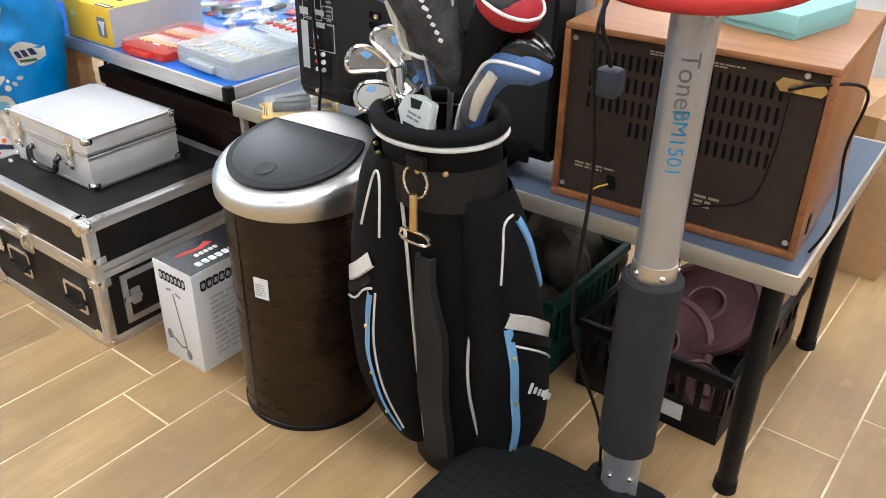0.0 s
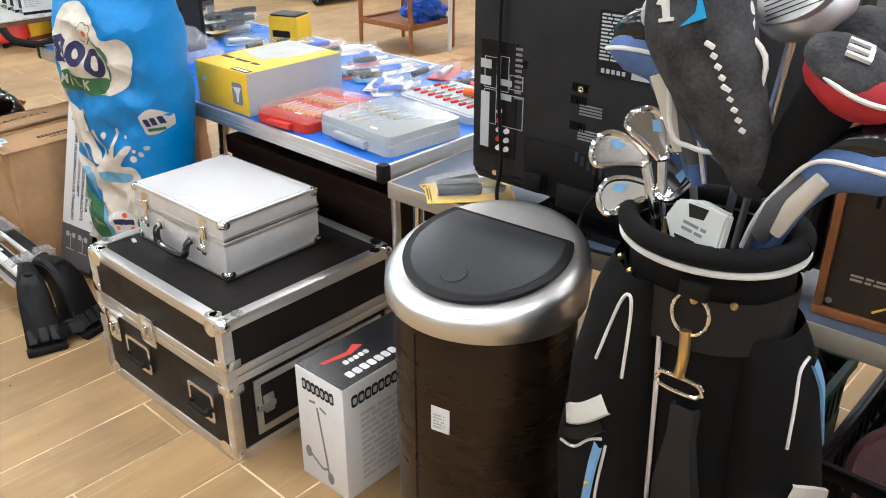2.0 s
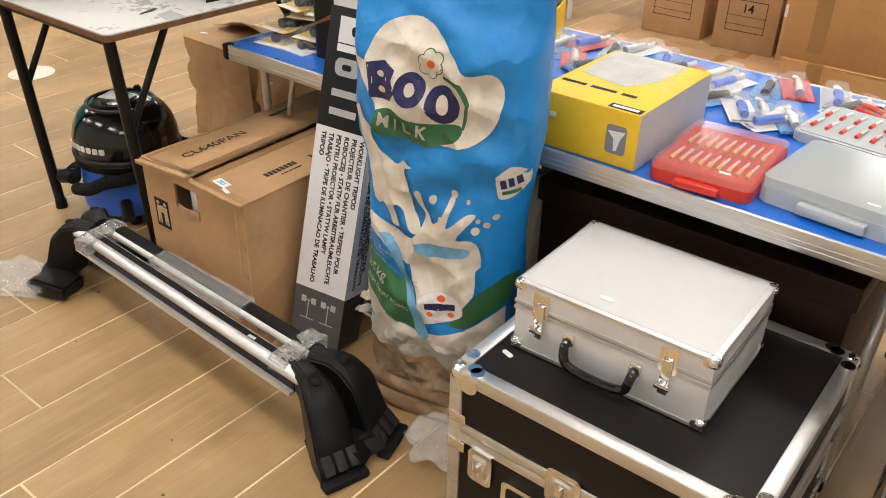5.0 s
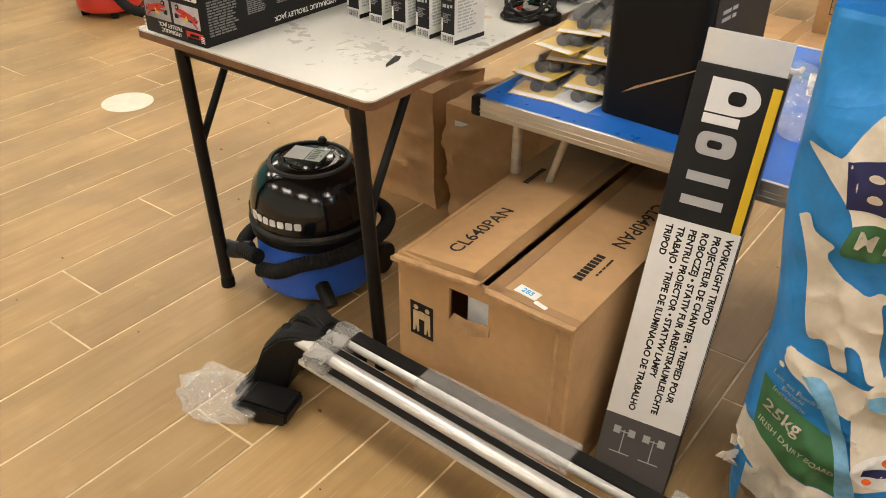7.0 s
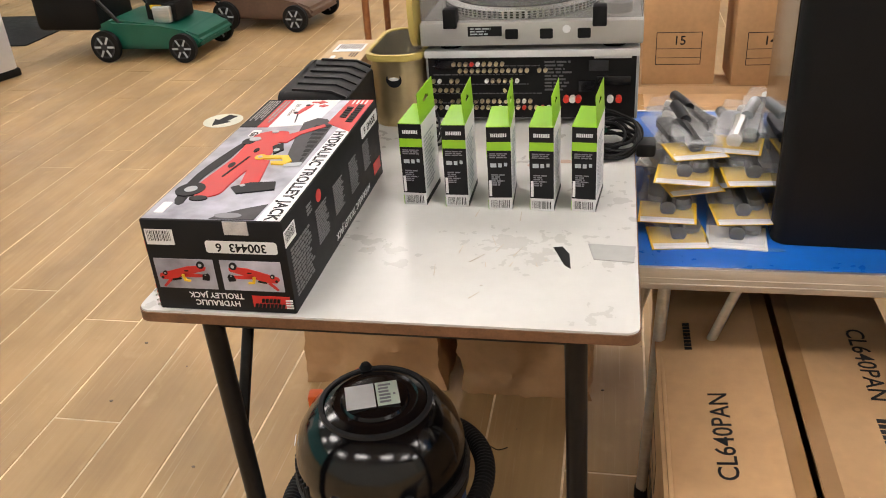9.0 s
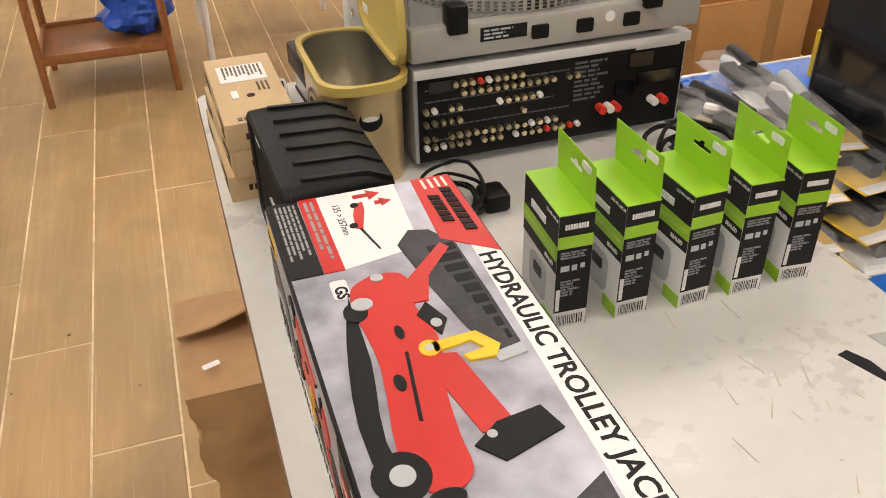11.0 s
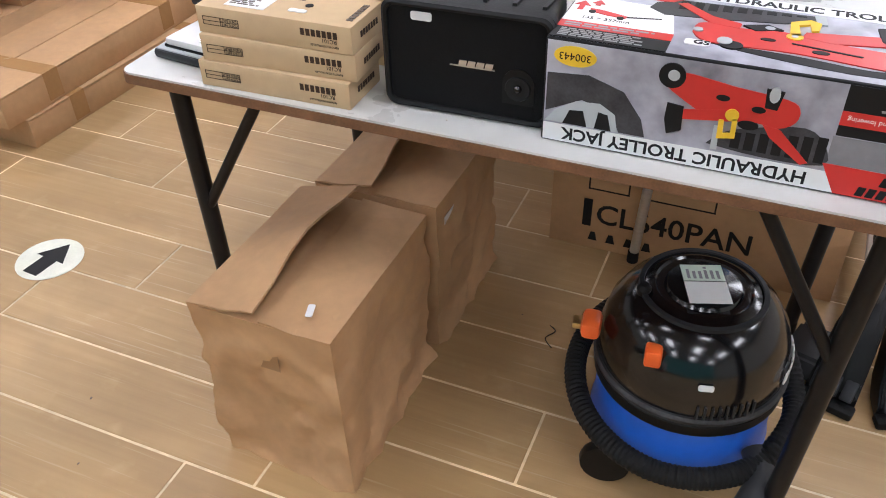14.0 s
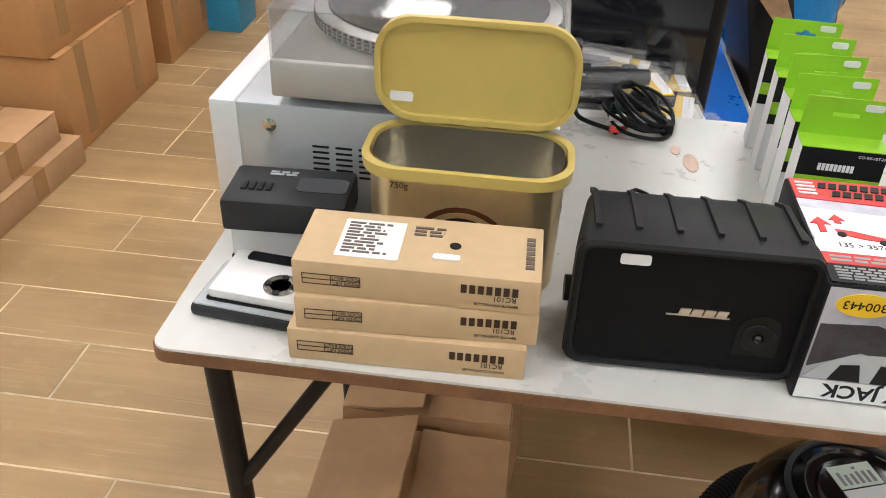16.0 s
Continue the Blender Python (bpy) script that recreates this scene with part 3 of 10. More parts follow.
def jack_box():
    w, d, h = 0.210, 0.502, 0.146
    t = thing("trolley_jack_box", "printed cardboard trolley jack carton with a red jack picture", "box", pose(-0.581, 0.259, 0.7402))
    part("carton", box(BM(), -w / 2, -d / 2, 0, w / 2, d / 2, h, 0.003), INK, t)
    TOP = plane((0, 0, h), (0, -1, 0), (1, 0, 0))       # read from the side walked along: right is -y, up is +x
    LEFT = plane((-w / 2, 0, h / 2), (0, -1, 0), (0, 0, 1))
    FRONT = plane((0, -d / 2, h / 2), (1, 0, 0), (0, 0, 1))
    RIGHT = plane((w / 2, 0, h / 2), (0, 1, 0), (0, 0, 1))
    BACK = plane((0, d / 2, h / 2), (-1, 0, 0), (0, 0, 1))
    hw, hd, hh = w / 2, d / 2, h / 2
    e = 0.003
    # top picture
    decal("photo_print", [rect(-hd + e, -hw + e, hd - e, hw - e)], LILAC, t, TOP, 0)
    red, blk, yel, gry = BM(), BM(), BM(), BM()
    tyre, rim, drk = BM(), BM(), BM()

    def shape(bm, m, pts, z):
        prism(bm, [(p.x, p.y) for p in spline([(x, y, 0) for x, y in pts + pts[:1]], 3)[:-1]], 0.0002, z, m)

    def disc(bm, m, cx, cy, rx, ry, z):
        prism(bm, oval(cx, cy, rx, ry, 24), 0.0002, z, m)

    # the large picture on the lid
    prism(tyre, [(-0.151, 0.026), (-0.145, 0.046), (-0.112, 0.064), (-0.025, 0.066), (0.058, 0.066), (0.064, 0.052), (0.017, 0.030), (-0.051, 0.018), (-0.128, 0.008)], 0.0002, 0.0012, TOP)
    prism(tyre, [(0.198, 0.066), (0.247, 0.064), (0.247, -0.002), (0.233, 0.008), (0.215, 0.034)], 0.0002, 0.0012, TOP)
    shape(drk, TOP, [(-0.06, -0.058), (0.03, -0.060), (0.12, -0.072), (0.20, -0.062), (0.19, -0.080), (0.10, -0.088), (0.0, -0.074)], 0.0010)
    for k in range(9):
        prism(drk, rect(-0.115 + 0.018 * k, 0.034 + 0.003 * k, -0.103 + 0.018 * k, 0.062), 0.0002, 0.0015, TOP)
    shape(red, TOP, [(-0.086, -0.031), (-0.082, -0.004), (-0.054, 0.003), (-0.027, -0.004), (0.020, 0.002), (0.080, -0.012), (0.131, -0.018), (0.166, -0.020), (0.180, -0.037), (0.175, -0.056), (0.140, -0.068), (0.042, -0.055), (-0.019, -0.057), (-0.050, -0.058), (-0.074, -0.051)], 0.0018)
    prism(red, [(0.044, 0.010), (0.129, 0.025), (0.140, 0.011), (0.135, -0.002), (0.074, -0.014), (0.040, -0.006)], 0.0002, 0.0020, TOP)
    prism(red, [(-0.118, 0.049), (-0.107, 0.055), (-0.069, 0.022), (-0.032, 0.010), (-0.033, -0.006), (-0.068, 0.0)], 0.0002, 0.0020, TOP)
    disc(blk, TOP, 0.156, -0.071, 0.023, 0.022, 0.0026)
    disc(blk, TOP, 0.184, -0.046, 0.008, 0.014, 0.0022)
    disc(blk, TOP, -0.036, -0.057, 0.014, 0.011, 0.0022)
    disc(blk, TOP, 0.003, -0.028, 0.009, 0.004, 0.0026)
    disc(blk, TOP, 0.064, -0.045, 0.010, 0.005, 0.0026)
    prism(blk, [(0.124, 0.050), (0.151, 0.058), (0.167, 0.005), (0.146, -0.012), (0.129, 0.012)], 0.0002, 0.0026, TOP)
    prism(blk, [(-0.030, 0.006), (-0.001, 0.017), (0.018, 0.006), (-0.014, -0.007)], 0.0002, 0.0026, TOP)
    prism(blk, [(0.030, -0.028), (0.110, -0.040), (0.108, -0.043), (0.030, -0.031)], 0.0002, 0.0026, TOP)
    disc(gry, TOP, 0.156, -0.070, 0.010, 0.0095, 0.0031)
    disc(gry, TOP, 0.140, 0.004, 0.004, 0.004, 0.0031)
    disc(gry, TOP, -0.080, -0.026, 0.006, 0.006, 0.0031)
    disc(gry, TOP, -0.045, -0.049, 0.009, 0.010, 0.0031)
    disc(gry, TOP, 0.002, 0.006, 0.006, 0.005, 0.0031)
    prism(gry, [(0.050, 0.066), (0.063, 0.066), (0.067, 0.040), (0.055, 0.038)], 0.0002, 0.0024, TOP)
    prism(yel, [(0.026, -0.006), (0.024, 0.034), (0.047, 0.048), (0.060, 0.040), (0.058, 0.017), (0.050, 0.014), (0.047, 0.034), (0.034, 0.026), (0.039, -0.007)], 0.0002, 0.0031, TOP)
    disc(yel, TOP, 0.032, -0.010, 0.010, 0.009, 0.0031)
    disc(gry, TOP, 0.032, -0.010, 0.004, 0.004, 0.0034)
    disc(rim, TOP, 0.236, 0.022, 0.008, 0.020, 0.0016)
    # the side picture, printed upside down
    M = LEFT @ Matrix.Rotation(math.pi, 4, "Z")
    decal("photo_print", [rect(-hd + e, -hh + e, hd - e, hh - 0.028)], LILAC, t, M, 0)
    prism(tyre, [(0.246, -0.026), (0.193, -0.030), (0.147, -0.015), (0.122, 0.018), (0.115, 0.042), (0.148, 0.042), (0.161, 0.016), (0.199, 0.005), (0.246, 0.028)], 0.0002, 0.0012, M)
    prism(gry, [(0.246, 0.042), (0.232, 0.024), (0.206, 0.008), (0.175, 0.006), (0.155, 0.018), (0.150, 0.042)], 0.0002, 0.0014, M)
    prism(drk, [(0.222, 0.042), (0.214, 0.022), (0.196, 0.020), (0.190, 0.042)], 0.0002, 0.0022, M)
    prism(drk, [(0.180, 0.042), (0.176, 0.018), (0.164, 0.020), (0.158, 0.042)], 0.0002, 0.0022, M)
    shape(tyre, M, [(0.040, 0.034), (0.020, 0.014), (-0.017, 0.001), (-0.067, -0.008), (-0.091, 0.007), (-0.096, 0.036), (-0.027, 0.040)], 0.0012)
    for k in range(7):
        prism(drk, rect(0.012 - 0.016 * k, 0.012 - 0.002 * k, 0.001 - 0.016 * k, 0.034), 0.0002, 0.0015, M)
    shape(red, M, [(0.100, -0.036), (0.085, -0.054), (0.018, -0.046), (-0.040, -0.040), (-0.056, -0.031), (-0.055, -0.013), (-0.037, -0.002), (-0.007, -0.005), (0.036, 0.000), (0.080, -0.022)], 0.0018)
    prism(red, [(0.076, -0.006), (0.014, -0.017), (0.018, -0.001), (0.075, 0.007)], 0.0002, 0.0020, M)
    prism(red, [(-0.020, -0.004), (-0.040, -0.001), (-0.079, 0.036), (-0.071, 0.040), (-0.030, 0.011)], 0.0002, 0.0020, M)
    disc(blk, M, 0.092, -0.048, 0.016, 0.016, 0.0026)
    disc(gry, M, 0.090, -0.049, 0.007, 0.007, 0.0031)
    prism(blk, [(0.093, -0.012), (0.073, -0.010), (0.072, 0.022), (0.089, 0.030), (0.094, 0.010)], 0.0002, 0.0026, M)
    prism(blk, [(-0.016, -0.050), (-0.036, -0.049), (-0.032, -0.025), (-0.018, -0.026)], 0.0002, 0.0026, M)
    disc(gry, M, -0.026, -0.044, 0.006, 0.010, 0.0031)
    disc(blk, M, 0.030, -0.030, 0.008, 0.004, 0.0026)
    disc(blk, M, -0.012, -0.022, 0.008, 0.004, 0.0026)
    disc(blk, M, -0.004, 0.000, 0.012, 0.006, 0.0026)
    prism(yel, [(0.030, -0.002), (0.029, 0.024), (0.008, 0.020), (0.009, -0.006), (0.015, -0.006), (0.014, 0.014), (0.023, 0.016), (0.024, -0.002)], 0.0002, 0.0031, M)
    disc(yel, M, 0.016, -0.010, 0.008, 0.008, 0.0031)
    prism(gry, [(0.034, 0.008), (0.028, 0.008), (0.026, 0.040), (0.034, 0.040)], 0.0002, 0.0024, M)
    part("dark_picture_print", drk, INK, t)
    # end pictures
    for cx in (-0.052, 0.048):
        decal("end_photo", [rect(cx - 0.045, -0.036, cx + 0.045, 0.012)], LILAC, t, FRONT, 1)
        jack_shape(FRONT @ Matrix.Translation((cx, -0.011, 0)) @ Matrix.Rotation(math.pi, 4, "Z"), 0.26, 1 if cx > 0 else -1, red, blk, yel, gry)
    part("jack_picture", red, RED, t, "red trolley jack print")
    part("tyre_picture", tyre, mat("tyre print", (0.05, 0.05, 0.055), 0.4, var=0.4, scale=30), t)
    part("wheel_picture", rim, MIDGREY, t)
    part("picture_print", blk, INK, t)
    part("yellow_picture_print", yel, YEL, t)
    part("grey_picture_print", gry, LTGREY, t)
    # bands and lettering
    decal("white_band", [[(-0.125, hw - e), (hd - e, hw - e), (hd - e, 0.068), (-0.12, 0.078)]], PAPER, t, TOP, 1)
    letters("HYDRAULIC TROLLEY JACK", 0.0255, INK, t, TOP @ Matrix.Translation((0.080, 0.0865, 0)), bold=0.0006, squash=1.05)
    decal("red_panel", [[(-hd + e, hw - e), (-0.085, hw - e), (-0.125, 0.052), (-hd + e, 0.058)]], RED, t, TOP, 2)
    decal("white_inset", [[(-hd + e, -0.052), (-0.105, -0.052), (-0.120, 0.030), (-hd + e, 0.038)]], PAPER, t, TOP, 1)
    decal("red_strip", [rect(-hd + e, -0.070, -0.105, -0.050)], RED, t, TOP, 2)
    decal("black_strip", [rect(-hd + e, -hw + e, -0.105, -0.071)], INK, t, TOP, 2)
    letters("135 > 357mm", 0.011, INK, t, TOP @ Matrix.Translation((-0.195, -0.034, 0)))
    bm = BM()
    prism(bm, rect(-0.238, -0.012, -0.231, 0.006), 0.0002, 0.0016, TOP)
    prism(bm, [(-0.245, 0.004), (-0.2345, 0.018), (-0.224, 0.004)], 0.0002, 0.0016, TOP)
    prism(bm, rect(-0.219, 0.008, -0.212, 0.016), 0.0002, 0.0016, TOP)
    prism(bm, [(-0.224, 0.014), (-0.2155, 0.026), (-0.207, 0.014)], 0.0002, 0.0016, TOP)
    prism(bm, [(-0.222, -0.004), (-0.205, -0.006), (-0.170, -0.016), (-0.172, -0.023), (-0.198, -0.020), (-0.220, -0.013)], 0.0002, 0.0016, TOP)
    part("red_diagram", bm, RED, t)
    decal("diagram_lever", [[(-0.172, -0.017), (-0.128, -0.008), (-0.128, -0.010), (-0.172, -0.020)]], INK, t, TOP, 2)
    for x, y in ((-0.217, -0.014), (-0.178, -0.024)):
        decal("diagram_wheel", [oval(x, y, 0.0045, 0.0045)], INK, t, TOP, 3)
    # maker's mark as plain slanted bars
    bm, st = BM(), BM()
    for M2, k in ((TOP @ Matrix.Translation((-0.175, 0.079, 0)), 1.0), (M @ Matrix.Translation((-0.185, 0.052, 0)), 1.0), (FRONT @ Matrix.Translation((0.068, -0.055, 0)) @ Matrix.Rotation(math.pi, 4, "Z"), 0.5)):
        for r, n in ((0.009, 8), (-0.008, 5)):
            for i in range(n):
                x = (-0.045 + i * 0.0115 + (0.012 if r < 0 else 0)) * k
                prism(bm, [(x, (r - 0.006) * k), (x + 0.0085 * k, (r - 0.006) * k), (x + 0.0115 * k, (r + 0.006) * k), (x + 0.003 * k, (r + 0.006) * k)], 0.0002, 0.0027, M2)
        for i in range(4):
            prism(st, rect(-0.068 * k, (-0.012 + i * 0.008) * k, -0.048 * k, (-0.009 + i * 0.008) * k), 0.0002, 0.0024, M2)
    part("logo_text", bm, INK, t)
    part("logo_stripes", st, PAPER, t)
    decal("white_band", [[(-0.13, hh - e), (hd - e, hh - e), (hd - e, hh - 0.028), (-0.115, hh - 0.030)]], PAPER, t, M, 1)
    letters("HYDRAULIC TROLLEY JACK", 0.0240, INK, t, M @ Matrix.Translation((0.070, hh - 0.0165, 0)), bold=0.0006, squash=1.02)
    decal("red_panel", [[(-hd + e, hh - e), (-0.115, hh - e), (-0.095, 0.032), (-hd + e, 0.034)]], RED, t, M, 2)
    decal("black_panel", [rect(-hd + e, -hh + e, -0.100, -0.006)], INK, t, M, 1)
    decal("red_strip", [rect(-hd + e, -0.038, -0.100, -0.020)], RED, t, M, 2)
    decal("grey_panel", [rect(-hd + e, -0.005, -0.098, 0.032)], MIDGREY, t, M, 1)
    letters("Makes light work of lifting and lowering", 0.0085, PAPER, t, M @ Matrix.Translation((-0.175, -0.029, 0)), lift=2.5)
    bm = BM()
    textbars(bm, M, -hd + 0.02, -0.062, -0.12, -0.041, 4, seed=3)
    textbars(bm, TOP, -0.24, -0.098, -0.12, -0.074, 5, seed=4, z=0.0019)
    textbars(bm, TOP, -0.24, -0.067, -0.12, -0.054, 2, seed=6, z=0.0019)
    part("small_print", bm, mat("grey small print", (0.30, 0.30, 0.30), 0.5, var=0.1), t)
    # muted columns of side print
    bm = BM()
    for k, (x0, x1, y0, y1) in enumerate(((-0.238, -0.150, -0.052, 0.026), (-0.128, -0.068, -0.028, 0.030), (-0.040, 0.016, -0.022, 0.030), (0.050, 0.100, -0.026, 0.032), (0.135, 0.180, -0.020, 0.030))):
        textbars(bm, RIGHT, x0, y0, x1, y1, 13, seed=10 + k)
    textbars(bm, RIGHT, -0.160, 0.036, -0.135, 0.054, 3, seed=18)
    part("side_print", bm, mat("faint grey side print", (0.15, 0.15, 0.155), 0.5, var=0.1), t)
    decal("red_mark", [oval(-0.105, 0.045, 0.011, 0.010)], RED, t, RIGHT, 1)
    decal("red_badge", [rect(0.190, -0.052, 0.235, -0.030)], RED, t, RIGHT, 1)
    decal("rating_mark", [rrect(0.030, 0.016, 0.004)], PAPER, t, TOP @ Matrix.Translation((-0.075, -0.062, 0)), 2)
    decal("rating_mark", [rrect(0.045, 0.020, 0.005)], PAPER, t, M @ Matrix.Translation((-0.185, 0.014, 0)), 2)
    letters("GS", 0.016, INK, t, TOP @ Matrix.Translation((-0.070, -0.062, 0)), bold=0.0005, lift=2.6)
    letters("GS", 0.018, INK, t, M @ Matrix.Translation((-0.176, 0.014, 0)), bold=0.0005, lift=2.6)
    decal("number_label", [oval(0, 0, 0.027, 0.0135)], YEL, t, M @ Matrix.Translation((0.212, -0.052, 0)), 2)
    letters("300443", 0.014, INK, t, M @ Matrix.Translation((0.212, -0.052, 0)), lift=3)
    F2 = FRONT @ Matrix.Rotation(math.pi, 4, "Z")
    decal("number_strip", [rrect(0.105, 0.019, 0.004)], PAPER, t, FRONT @ Matrix.Translation((0.040, 0.033, 0)), 1)
    letters("300443  6", 0.0185, INK, t, F2 @ Matrix.Translation((-0.040, -0.033, 0)), bold=0.0004)
    letters("HYDRAULIC\nTROLLEY JACK", 0.0125, PAPER, t, F2 @ Matrix.Translation((0.012, 0.052, 0)), bold=0.0002)
    decal("number_strip", [rrect(0.105, 0.022, 0.004)], PAPER, t, RIGHT @ Matrix.Translation((0.192, 0.049, 0)), 1)
    letters("300443  6", 0.0185, INK, t, RIGHT @ Matrix.Translation((0.192, 0.049, 0)) @ Matrix.Rotation(math.pi, 4, "Z"), bold=0.0004)
    letters("HYDRAULIC TROLLEY JACK", 0.0165, PAPER, t, RIGHT @ Matrix.Translation((0.05, -0.055, 0)) @ Matrix.Rotation(math.pi, 4, "Z"), bold=0.0002)
    for P, x, y in ((FRONT, -0.080, 0.046), (RIGHT, -0.232, 0.046)):
        decal("barcode_label", [rect(x - 0.02, y - 0.012, x + 0.022, y + 0.012)], PAPER, t, P, 1)
        part("barcode", barcode(BM(), P, x - 0.017, y - 0.006, x + 0.019, y + 0.010, 4, 0.0011), INK, t)
    decal("red_badge", [rect(0.042, -0.063, 0.098, -0.044)], RED, t, FRONT, 1)
    sticker(t, TOP @ Matrix.Translation((0.215, -0.085, 0)), 0.035, 0.014)
    decal("clear_tape", [rect(0.02, -0.02, 0.055, 0.0)], DUCT, t, plane((0, -d / 2, h), (1, 0, 0), (0, 0, 1)), 3)


LIMEPRINT = mat("pale lime print", (0.42, 0.62, 0.10), 0.5, var=0.05)


def alarm_box(x, y, rz):
    w, d, h = 0.040, 0.100, 0.150
    t = thing("alarm_box", "small black and lime green alarm packet with hanging tab", "packet", pose(x, y, 0.7402, 0, 0, rz), "row of alarm packets")
    part("packet", box(BM(), -w / 2, -d / 2, 0, w / 2, d / 2, h, 0.0008), PAPER, t)
    LEFT = plane((-w / 2, 0, h / 2), (0, -1, 0), (0, 0, 1))
    FRONT = plane((0, -d / 2, h / 2), (1, 0, 0), (0, 0, 1))
    decal("black_front", [rect(-0.05, 0.002, 0.05, 0.075)], INK, t, LEFT, 0)
    decal("green_band", [rect(-0.05, 0.018, 0.05, 0.037)], GREEN, t, LEFT, 1)
    letters("CARBON MONOXIDE ALARM", 0.0080, LIMEPRINT, t, LEFT @ Matrix.Translation((0, 0.0275, 0)), squash=0.88, lift=2.4)
    letters("CO-9X-10T-FF", 0.0052, PAPER, t, LEFT @ Matrix.Translation((0.033, 0.068, 0)))
    letters("SEALED", 0.0070, PAPER, t, LEFT @ Matrix.Translation((0.030, 0.010, 0)), bold=0.0002)
    decal("device_picture", [rrect(0.050, 0.050, 0.012)], LTGREY, t, LEFT @ Matrix.Translation((0.0, -0.032, 0)), 1)
    decal("device_screen", [rrect(0.024, 0.014, 0.003)], GREYP, t, LEFT @ Matrix.Translation((0.0, -0.024, 0)), 2)
    decal("green_corner", [rect(0.020, -0.075, 0.05, -0.058)], GREEN, t, LEFT, 1)
    decal("black_end", [rect(-0.020, -0.052, 0.020, 0.075)], INK, t, FRONT, 0)
    decal("green_band", [rect(-0.020, 0.034, 0.020, 0.049)], GREEN, t, FRONT, 1)
    bm = BM()
    box(bm, -w / 2 - 0.0006, -d / 2 - 0.0006, h, w / 2 + 0.0006, d / 2 + 0.0006, h + 0.0012)
    part("green_top", bm, GREEN, t)
    tab = BM()
    for p in ([(-0.05, 0), (-0.016, 0), (-0.016, 0.052), (-0.05, 0.052)], [(0.016, 0), (0.05, 0), (0.05, 0.052), (0.016, 0.052)], [(-0.016, 0), (0.016, 0), (0.016, 0.027), (-0.016, 0.027)], [(-0.016, 0.032), (-0.006, 0.033), (-0.003, 0.037), (0.003, 0.037), (0.006, 0.033), (0.016, 0.032), (0.016, 0.052), (-0.016, 0.052)]):
        prism(tab, p, -0.0004, 0.0004, plane((w / 2 - 0.001, 0, h), (0, -1, -0.0), (-0.05, 0, 1)))
    part("hanging_tab", tab, GREEN, t)
    sticker(t, plane((w / 2 - 0.0035, -0.030, h + 0.042), (0, -1, 0), (-0.05, 0, 1)), 0.022, 0.009)
    bm = BM()
    for i in range(9):
        prism(bm, rect(-0.026 + i * 0.0048, 0.046, -0.0225 + i * 0.0048, 0.055), 0.0002, 0.0016, LEFT)
        prism(bm, rect(-0.013 + i * 0.003, 0.058, -0.011 + i * 0.003, 0.064), 0.0002, 0.0016, FRONT)
    part("logo_text", bm, PAPER, t)
    bm = BM()
    textbars(bm, FRONT, -0.016, 0.020, 0.016, 0.030, 3, seed=5)
    textbars(bm, FRONT, -0.014, -0.030, 0.010, -0.008, 6, 0.7, seed=6)
    part("printed_text", bm, MIDGREY, t)
    decal("approval_mark", [rect(-0.015, 0.004, -0.005, 0.011), rect(-0.002, 0.004, 0.004, 0.011), rect(0.008, 0.006, 0.013, 0.012)], LTGREY, t, FRONT, 1)
    decal("white_slip", [rect(-0.0185, -0.049, -0.0140, -0.020)], PAPER, t, FRONT, 1)
    part("barcode", barcode(BM(), FRONT, -0.016, -0.071, 0.016, -0.057, 8, 0.0004), INK, t)
    R = plane((w / 2, 0, h / 2), (0, 1, 0), (0, 0, 1))
    part("side_print", textbars(BM(), R, -0.04, -0.05, 0.035, 0.05, 14, 0.7, seed=9, z=0.0006), LTGREY, t)
    decal("side_band", [rect(-0.05, -0.075, 0.05, -0.065)], INK, t, R, 0)
    return t


SHELL = mat("black ribbed plastic", (0.010, 0.010, 0.0105), 0.48, var=0.2, scale=15, bump=0.06, bscale=250)


